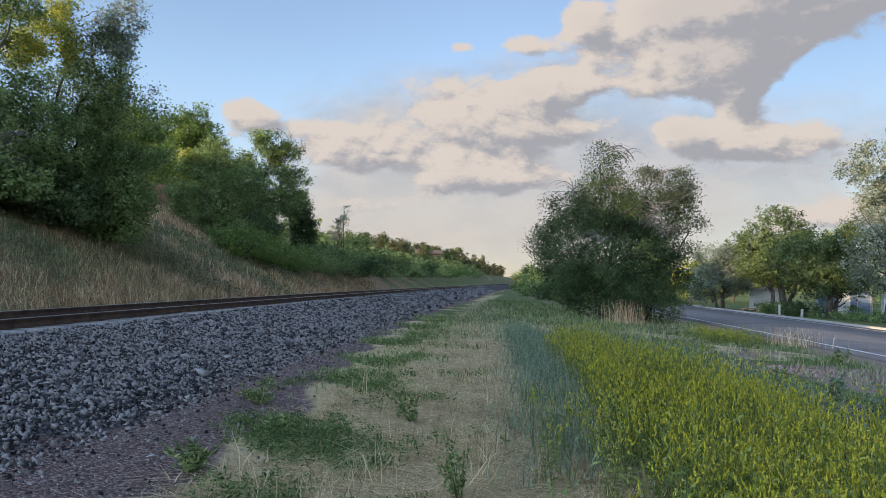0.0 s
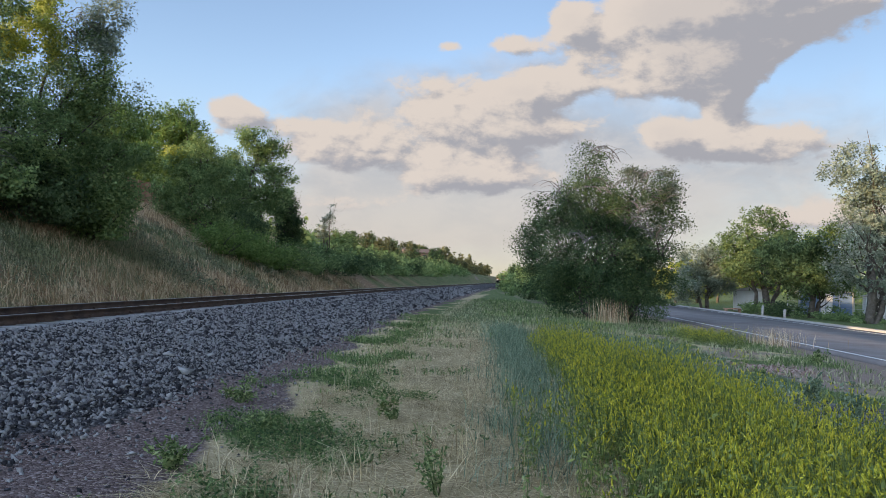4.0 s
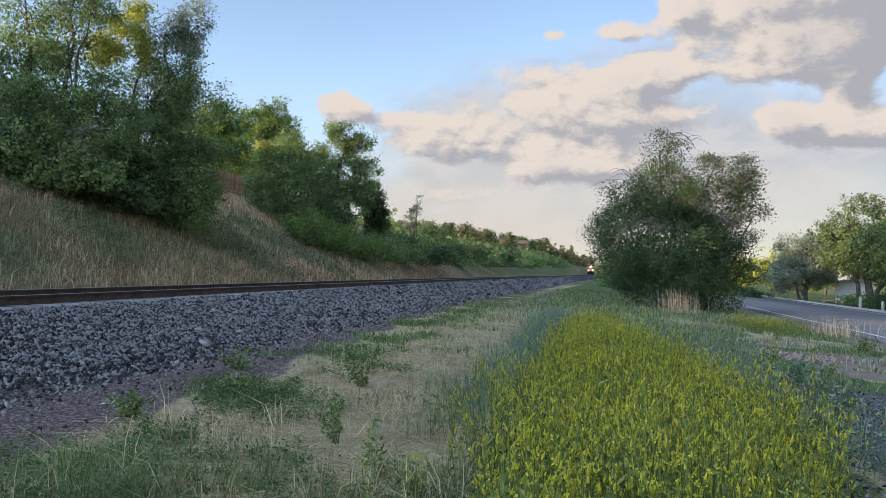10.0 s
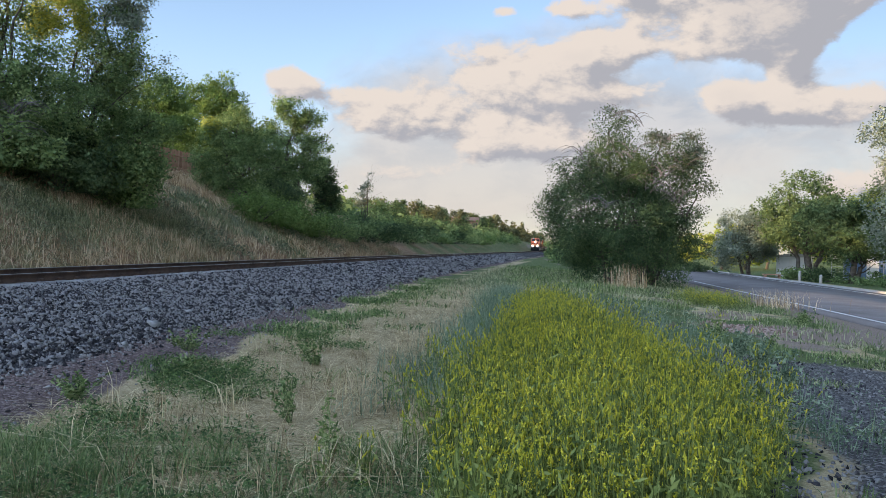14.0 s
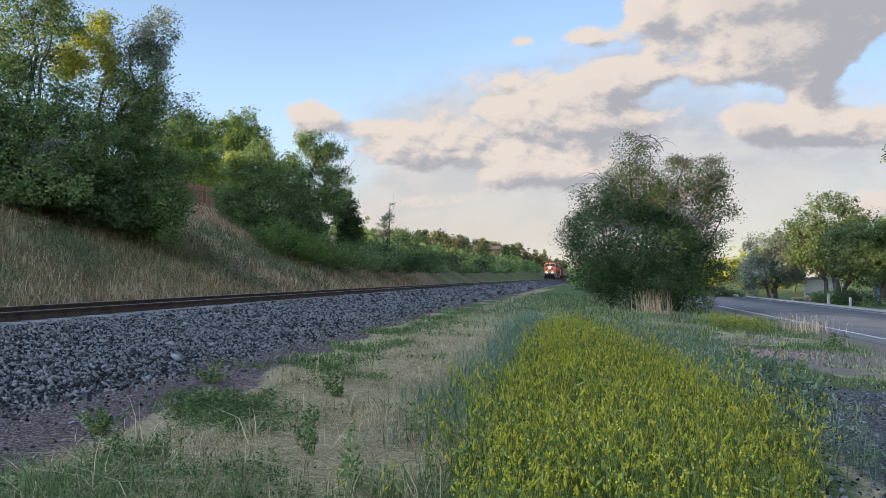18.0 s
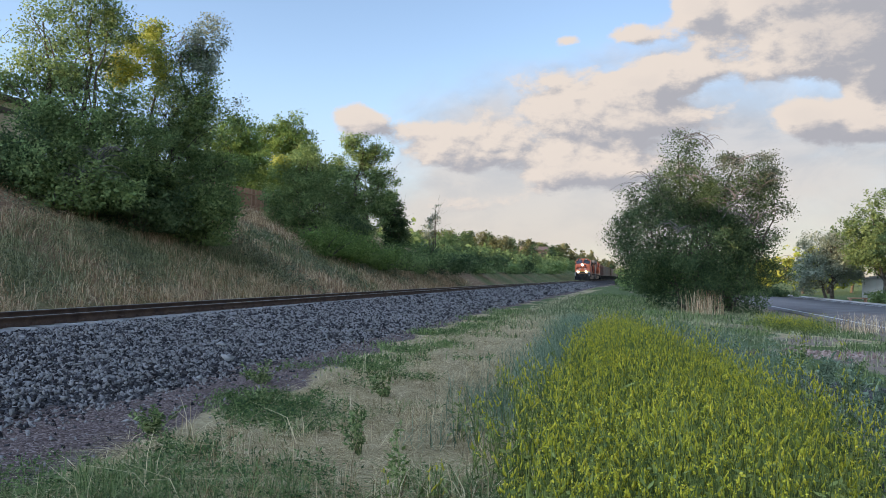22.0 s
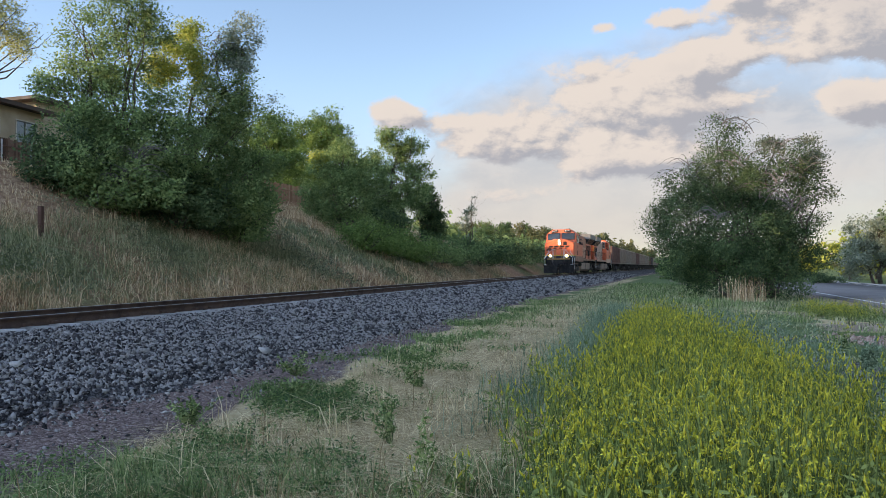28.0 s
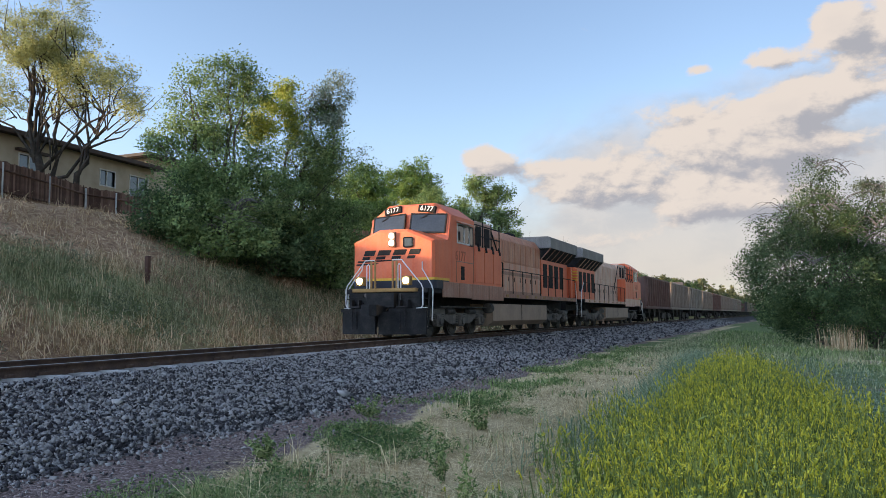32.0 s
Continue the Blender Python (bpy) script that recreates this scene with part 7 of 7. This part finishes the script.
# upright dry stalks in the foreground
def stalk_want(x, y):
    u = u_of(x, y)
    band = np.exp(-((y - 5.0) / 1.6) ** 2) * smooth(6.6, 8.2, u) * (1 - smooth(1.2, 1.9, x))
    return np.clip(band * (0.3 + 0.7 * smooth(-0.1, 0.6, lumps(x, y, 0.7, 4.0))) + 0.12 * straw_want(x, y), 0, 1)


field("dry_stalks", [blades(rng_g, scatter(rng_g, 6500, -3.6, 2.2, 2.8, 12, stalk_want, 0.10, 12), 0.34, 0.006, 1.0, 0.9)], G_STRAW, "upright dry grass stalks and seed heads", "dry grass")


# green patches at the foot of the ballast and through the straw
def green_want(x, y):
    u = u_of(x, y)
    wd = 0.05 * np.clip(y - 8, -4, 14)
    toe = smooth(5.8, 6.4, u + wd + 0.4 * lumps(x, y, 1.3, 3.0)) * (1 - smooth(6.9, 7.8, u + wd + 0.5 * lumps(x, y, 1.5, 5.0))) * smooth(-0.25, 0.2, lumps(x, y, 1.1, 7.0))
    near = (1 - smooth(3.6, 5.4, y + 0.4 * lumps(x, y, 0.8, 1.0))) * smooth(6.0, 6.8, u) * (1 - smooth(1.0, 1.8, x)) * 0.6
    dots = smooth(0.45, 0.75, lumps(x, y, 0.8, 12.0)) * smooth(6.2, 7, u) * (1 - smooth(1, 2, x)) * 0.5
    return np.clip(np.maximum(np.maximum(toe, near), dots), 0, 1)


field("low_green_grass", [
    blades(rng_g, scatter(rng_g, 30000, -4.0, 2.0, 2.4, 12, green_want, 0.06, 5), 0.10, 0.007, 0.8, 0.8),
    blades(rng_g, scatter(rng_g, 26000, -4.0, 3.0, 12, 34, green_want, 0.10, 5), 0.15, 0.016, 0.5, 0.6),
], G_GREEN, "low green grass along the foot of the ballast", "grass")
# leafy weeds in the green patches
P = scatter(rng_g, 11000, -4.0, 2.0, 2.4, 12, green_want, 0.05, 4)
P2 = scatter(rng_g, 2600, -4.0, 3.0, 12, 26, green_want, 0.08, 3)
field("leafy_weeds", [leaves(rng_g, P + [0, 0, 0.05], 0.045, 9, 0.042, flat=0.4, shape=0.35), leaves(rng_g, P2 + [0, 0, 0.06], 0.06, 7, 0.065, flat=0.4, shape=0.4)],
      G_WEED, "low leafy dark green weeds at the ballast foot", "weeds")
field("bright_green_grass", [blades(rng_g, scatter(rng_g, 15000, -3.2, 3.4, 8, 32, lambda x, y: smooth(6.0, 6.5, u_of(x, y)) * (1 - smooth(6.9, 7.9, u_of(x, y) + 0.4 * lumps(x, y, 1.6, 1.0))) * smooth(9, 12, y), 0.08, 4), 0.07, 0.013, 0.8, 0.6)],
      G_BRIGHT, "bright fresh green grass strip", "grass")
field("foreground_grass", [blades(rng_g, scatter(rng_g, 13000, -3.4, 1.8, 2.4, 5.2, lambda x, y: (1 - smooth(4.0, 5.0, y + 0.5 * lumps(x, y, 0.7, 2.0))) * smooth(6.2, 7.0, u_of(x, y)) * (0.15 + 0.85 * smooth(-0.2, 0.4, lumps(x, y, 0.6, 8.0))), 0.06, 9), 0.22, 0.006, 0.9, 0.9)],
      G_GREEN, "rank green grass in the near meadow", "grass")


# blue-green tall grass strip
def blue_want(x, y):
    l = np.interp(y, *PATCH_L)
    c = l - 0.55
    return np.exp(-((x - c) / 0.42) ** 2) * smooth(5.5, 8, y) * (1 - smooth(24, 28, y)) * (0.4 + 0.6 * smooth(-0.4, 0.2, lumps(x, y, 0.7, 3.0)))


field("blue_grass", [blades(rng_g, scatter(rng_g, 62000, -0.8, 3.4, 5.0, 28, blue_want, 0.10, 8), 0.34, 0.007, 0.55, 0.8)], G_BLUE, "tall blue-green wheatgrass strip", "grass")


# meadow beyond the flowers and round the elm
def far_meadow(x, y):
    rx = road_x(y)
    return np.maximum(smooth(19, 25, y), smooth(13, 16, y) * smooth(0.3, 0.9, x - np.interp(y, *PATCH_R)) * 0.8 * smooth(-0.5, 0.2, lumps(x, y, 1.2, 6.0))) * smooth(6.2, 7.4, u_of(x, y)) * (1 - smooth(rx - 2.0, rx - 1.0, x))


field("far_meadow_grass", [blades(rng_g, scatter(rng_g, 34000, -2.5, 13, 13, 60, far_meadow, 0.15, 5), 0.15, 0.022, 0.8, 0.7)], G_DULL, "dull green meadow grass round the elm", "grass")
field("far_verge_grass", [blades(rng_g, scatter(rng_g, 16000, 1.0, 12, 20, 64, lambda x, y: far_meadow(x, y) * smooth(0.0, 0.5, lumps(x, y, 2.4, 4.0)), 0.2, 6), 0.26, 0.026, 0.6, 0.6)], G_GREEN, "tall green grass tufts in the far meadow", "grass")
field("dry_tussock", [
    blades(rng_g, np.stack([rng_g.normal(6.8, 0.40, 240), rng_g.normal(35.2, 0.4, 240), np.full(240, -0.1)], -1), 0.95, 0.014, 0.22, 0.4),
    blades(rng_g, np.stack([rng_g.normal(10.0, 0.5, 260), rng_g.normal(24.8, 0.6, 260), np.full(260, -0.1)], -1), 0.5, 0.010, 0.4, 0.5),
], G_TAN, "tall dry tan tussock at the foot of the elm", "dry grass")


# verge between the flowers and the road
def verge_want(x, y):
    rx = road_x(y)
    return smooth(5.2, 6.0, x) * (1 - smooth(rx - 1.6, rx - 0.9, x)) * smooth(-0.2, 0.25, lumps(x, y, 1.7, 8.0)) * (1 - np.exp(-(((x - 8.3) / 1.8) ** 2 + ((y - 16.5) / 2.4) ** 2)))


field("verge_grass", [blades(rng_g, scatter(rng_g, 30000, 5, 12, 4, 32, verge_want, 0.08, 6), 0.14, 0.014, 0.6, 0.6)], G_GREEN, "patchy low green verge weeds", "grass")
field("lay_by_weeds", [blades(rng_g, scatter(rng_g, 9000, 3.0, 8.5, 2.6, 13, lambda x, y: smooth(0.25, 0.55, lumps(x, y, 0.8, 3.0)) * smooth(0.2, 0.8, x - np.interp(y, *PATCH_R)), 0.09, 7), 0.10, 0.010, 0.7, 0.6)], G_GREEN, "small green weeds in the gravel lay-by", "weeds")
field("mat_weeds", [blades(rng_g, scatter(rng_g, 9000, 5.2, 11, 9, 15, lambda x, y: smooth(0.1, 0.4, lumps(x, y, 0.9, 14.0)), 0.10, 6), 0.06, 0.02, 0.9, 0.6)], G_DULL, "dark mats of creeping weeds on the gravel", "weeds")


# yellow flowering patch
def flower_plants(rng, P, h0):
    """Branched plants: leafy stalks below, upright spikes of small flowers above."""
    n = len(P)
    k = 6
    B = np.repeat(P, k, axis=0) + np.concatenate([rng.normal(0, 0.045, (n * k, 2)), np.zeros((n * k, 1))], 1)
    grow = h0 * rng.uniform(0.62, 1.18, n) * (1 + 0.30 * lumps(P[:, 0], P[:, 1], 0.42, 3.0))
    h = np.repeat(grow, k) * rng.uniform(0.62, 1.12, n * k)
    lean = rng.normal(0, 0.17, (n * k, 2))
    tip = B + np.concatenate([lean * h[:, None], h[:, None]], 1)
    c = np.tile([[0.003, 0.002, 0]], (n * k, 1))
    V = np.stack([B - c, B + c, tip + c * 0.5, tip - c * 0.5], 1).reshape(-1, 3)
    stems = (V, np.arange(len(V)).reshape(-1, 4))
    m = 5
    f = rng.uniform(0.12, 0.80, (n * k, m))
    C = (B[:, None] + (tip - B)[:, None] * f[..., None]).reshape(-1, 3)
    leafs = leaves(rng, C, 0.024, 1, 0.070, flat=0.1, shape=0.26, droop=-0.5)
    on = rng.uniform(0, 1, n * k) < 0.80 + 0.35 * lumps(B[:, 0], B[:, 1], 0.5, 11.0)
    # each flowering stem ends in a rough spike, often with a second one beside it
    T, ax0 = tip[on], (tip - B)[on] / h[on, None]
    two = rng.uniform(0, 1, len(T)) < 0.6
    side = np.concatenate([rng.normal(0, 0.030, (two.sum(), 2)), rng.uniform(-0.09, -0.02, (two.sum(), 1))], 1)
    T, ax0 = np.concatenate([T, T[two] + side]), np.concatenate([ax0, ax0[two]])
    q = len(T)
    ax = ax0 + np.concatenate([rng.normal(0, 0.28, (q, 2)), np.zeros((q, 1))], 1)
    ln = rng.uniform(0.030, 0.075, (q, 1))
    wd = rng.uniform(0.0045, 0.0080, (q, 1))
    T = T + ax * 0.02
    X1, Y1 = np.array([[1.0, 0, 0]]) * wd, np.array([[0, 1.0, 0]]) * wd
    M = T - ax * ln * 0.6
    V = np.stack([T, M + X1, M + Y1, M - X1, M - Y1, T - ax * ln], 1).reshape(-1, 3)
    k6 = 6 * np.arange(q)[:, None]
    F = np.concatenate([k6 + f3 for f3 in ([0, 1, 2], [0, 2, 3], [0, 3, 4], [0, 4, 1], [5, 2, 1], [5, 3, 2], [5, 4, 3], [5, 1, 4])])
    f = rng.uniform(-0.05, 0.95, (q, 4))
    C = (T[:, None] - (ax * ln)[:, None] * f[..., None]).reshape(-1, 3)
    blooms = leaves(rng, C, 0.007, 1, 0.0135, flat=0.3, shape=0.7)
    return stems, leafs, blooms, (V, F)


P1 = scatter(rng_g, 4300, 0.3, 5.2, 2.8, 11, in_patch)
P2 = scatter(rng_g, 2700, 0.8, 5.2, 11, 26.5, in_patch)
P3 = np.concatenate([scatter(rng_g, 500, 7.0, 9.4, 23.5, 27.5, lambda x, y: np.exp(-(((x - 8.1) / 0.9) ** 2 + ((y - 25.4) / 1.2) ** 2))), scatter(rng_g, 60, 0.5, 1.4, 3.6, 10, lambda x, y: 0.4 + 0 * x),
                     scatter(rng_g, 220, 4.0, 6.5, 14, 24, lambda x, y: smooth(0.3, 0.6, lumps(x, y, 1.1, 2.0)))])
sets = [flower_plants(rng_g, P, hh) for P, hh in ((P1, 0.60), (P2, 0.56), (P3, 0.45))]
field("flower_stalks", [s[0] for s in sets] + [s[1] for s in sets], G_STALK, "green stalks and leaves of flowering sweet clover", "wildflowers")
field("yellow_flowers", [s[2] for s in sets], G_FLOWER, "dense yellow flower spikes of sweet clover", "wildflowers")
field("flower_spikes", [s[3] for s in sets], G_SPIKE, "slim yellow-green spikes of budding flowers", "wildflowers")


# grey-green forbs crowding the far edge of the flowers
def edge_want(x, y):
    r = np.interp(y, *PATCH_R)
    wide = 0.55 + 0.07 * np.clip(y - 7, 0, 12)
    return np.exp(-((x - r - 0.35) / wide) ** 2) * (x > r - 0.4) * smooth(5.0, 7.0, y) * (1 - smooth(19, 23, y)) * smooth(-0.35, 0.15, lumps(x, y, 0.9, 13.0))


P = scatter(rng_g, 15000, 2.6, 6.4, 4.6, 23, edge_want, 0.10, 5)
P[:, 2] += 0.34 * rng_g.uniform(0.05, 1.0, len(P)) ** 1.2
field("edge_forbs", [leaves(rng_g, P, 0.05, 8, 0.045, flat=0.2, shape=0.32), blades(rng_g, P * [1, 1, 0] + np.stack([0 * P[:, 0], 0 * P[:, 0], land(P[:, 0], P[:, 1])], -1), 0.32, 0.006, 0.4, 0.4)],
      G_BLUE, "grey-green bushy forbs at the edge of the flowers", "weeds")


# bank grasses
def bank_tan(x, y):
    u = -u_of(x, y)
    return smooth(3.2, 3.8, u) * np.clip(0.55 + 0.7 * lumps(x, y, 2.6, 2.0) - 0.45 * np.exp(-((u - 6.5) / 1.6) ** 2), 0.05, 1) * (1 - smooth(70, 110, y)) * (1 - 0.94 * smooth(8.0, 10.5, u) * (1 - smooth(28, 40, y)))


def bank_green(x, y):
    u = -u_of(x, y)
    return smooth(3.4, 4.4, u) * np.clip(0.30 - 0.8 * lumps(x, y, 2.6, 2.0) + 0.5 * np.exp(-((u - 6.5) / 1.6) ** 2), 0, 1) * (1 - smooth(8.5, 10, u))


for nm, want, mt, lb, hh in (("bank_tan_grass", bank_tan, G_TAN, "tall dry tan grass leaning on the bank", 0.46), ("bank_green_grass", bank_green, G_DULL, "grey-green grass on the lower bank", 0.36)):
    field(nm, [
        blades(rng_g, scatter(rng_g, 80000, -24, -11.4, 4, 36, want, 0.13, 9), hh, 0.015, 0.9, 0.9),
        blades(rng_g, scatter(rng_g, 42000, -22, -9.5, 34, 75, want, 0.18, 9), hh, 0.028, 1.0, 0.9),
        blades(rng_g, scatter(rng_g, 14000, -14, 2, 75, 150, lambda x, y: (u_of(x, y) < -3.4) * (u_of(x, y) > -9) * want(x, y * 0.4), 0.3, 6), hh * 1.2, 0.07, 0.35, 0.6),
    ], mt, lb, "grass")


# leafy forbs between the grasses of the bank
def forb_want(x, y):
    u = -u_of(x, y)
    return smooth(3.6, 4.6, u) * (1 - smooth(9.5, 11.5, u)) * smooth(0.0, 0.45, lumps(x, y, 1.9, 5.0) - 0.5 * lumps(x, y, 2.6, 2.0))


P = scatter(rng_g, 9000, -22, -11.4, 5, 36, forb_want, 0.12, 3)
P2 = scatter(rng_g, 6000, -20, -9.5, 34, 70, forb_want, 0.18, 3)
field("bank_forbs", [leaves(rng_g, P + [0, 0, 0.16], 0.11, 9, 0.085, flat=0.4, shape=0.35), leaves(rng_g, P2 + [0, 0, 0.18], 0.14, 7, 0.14, flat=0.4, shape=0.4)],
      G_FORB, "grey-green leafy forbs on the bank", "weeds")
field("bank_straw", [blades(rng_g, scatter(rng_g, 38000, -28, -15, 4, 42, lambda x, y: smooth(7.5, 9, -u_of(x, y)) * np.clip(0.6 + 0.5 * lumps(x, y, 1.4, 2.0), 0, 1), 0.16, 9), 0.34, 0.020, 1.3, 0.6, 0.4)], G_TAN, "flattened dry straw on the upper bank", "dry grass")


# single weeds
def weed(x, y, h, seed, mat, label, n=9, leafsize=0.05, per=14):
    wide = 0.32 if h > 0.45 else 1.0
    rng = np.random.default_rng(seed)
    root = tagged(empty("weed", pose(x, y, float(land(x, y)) - 0.01)), label, "weed", "single weeds")
    pieces, C = [], []
    for k in range(n):
        a = rng.uniform(0, 6.28)
        r = h * rng.uniform(0.05, wide)
        top = np.array([math.cos(a) * r, math.sin(a) * r, h * rng.uniform(0.35, 1.05)])
        P = np.linspace(0, 1, 6)[:, None] * top + rng.normal(0, 0.01, (6, 3))
        P[0] = 0
        pieces.append(tube(P, np.linspace(0.006, 0.002, 6), 4))
        f = rng.uniform(0.25, 1, per)[:, None]
        C.append(f * top + rng.normal(0, 0.012, (per, 3)))
    V, F = joined(pieces)
    tagged(mesh_part("stalk", V, F, mat, root), kind="stuff")
    V, F = leaves(rng, np.concatenate(C), 0.018, 2, leafsize, flat=0.2, shape=0.35)
    mesh_part("foliage", V, F, mat, root)


weed(-0.05, 5.75, 0.66, 1, G_GREEN, "tall branching green weed in dry grass", 7, 0.05, 20)
weed(-0.62, 8.85, 0.28, 2, G_GREEN, "low bushy green weed in the straw", 12, 0.06)
weed(5.3, 13.6, 0.34, 3, G_GREEN, "low bushy green weed on the gravel", 16, 0.07)
weed(8.8, 19.2, 0.40, 4, G_GREEN, "dark green weed clump by the verge", 16, 0.08)
weed(6.3, 13.9, 0.22, 5, G_GREEN, "small weed on the dirt pad", 9, 0.06)
weed(0.55, 4.6, 0.5, 6, G_BRIGHT, "slender green weed beside the flowers", 5, 0.05)
weed(-1.9, 8.0, 0.24, 7, G_GREEN, "green weed clump at the ballast foot", 12, 0.06)
weed(-2.6, 9.6, 0.32, 8, G_GREEN, "green weed clump at the ballast foot", 14, 0.06)
weed(-2.2, 6.3, 0.28, 9, G_GREEN, "green weed clump at the ballast foot", 14, 0.06)
weed(4.75, 8.4, 0.55, 10, G_BLUE, "dark bushy weed at the edge of the flowers", 22, 0.07)
weed(4.9, 9.6, 0.60, 11, G_BLUE, "dark bushy weed at the edge of the flowers", 22, 0.07)
weed(5.0, 11.0, 0.50, 12, G_BLUE, "dark bushy weed at the edge of the flowers", 22, 0.07)
weed(6.4, 6.6, 0.22, 13, G_GREEN, "small weed on the gravel lay-by", 10, 0.06)
weed(6.9, 5.6, 0.20, 14, G_GREEN, "small weed on the gravel lay-by", 10, 0.06)


TRAIN_SPEED, TRAIN_END = 14.2, 21.6


def motions():
    off = 0.0
    for ob, ln, reverse in TRAIN:
        rows = []
        for k in range(0, 33):
            s = TRAIN_END + TRAIN_SPEED * (32 - k) + off
            x0, y0, _ = track_at(s + 0.2 * ln)
            x1, y1, _ = track_at(s + 0.8 * ln)
            h = -math.degrees(math.atan2(x1 - x0, y1 - y0))
            a = radians(-h)
            mx, my = (x0 + x1) / 2, (y0 + y1) / 2
            if reverse:
                rows.append((k, pose(mx + math.sin(a) * ln / 2, my + math.cos(a) * ln / 2, RAIL_TOP, 0, 0, h + 180)))
            else:
                rows.append((k, pose(mx - math.sin(a) * ln / 2, my - math.cos(a) * ln / 2, RAIL_TOP, 0, 0, h)))
        walk(ob, rows)
        off += ln
    # the lead locomotive's wheels roll on the rail
    step = TRAIN_SPEED / FPS / 0.53
    for ws in lead_wheels:
        loc = ws.matrix_basis.translation.copy()
        walk(ws, [(k / FPS, pose(loc.x, loc.y, loc.z, math.degrees(step * k), 0, 0)) for k in range(0, 32 * FPS + 1)])


motions()
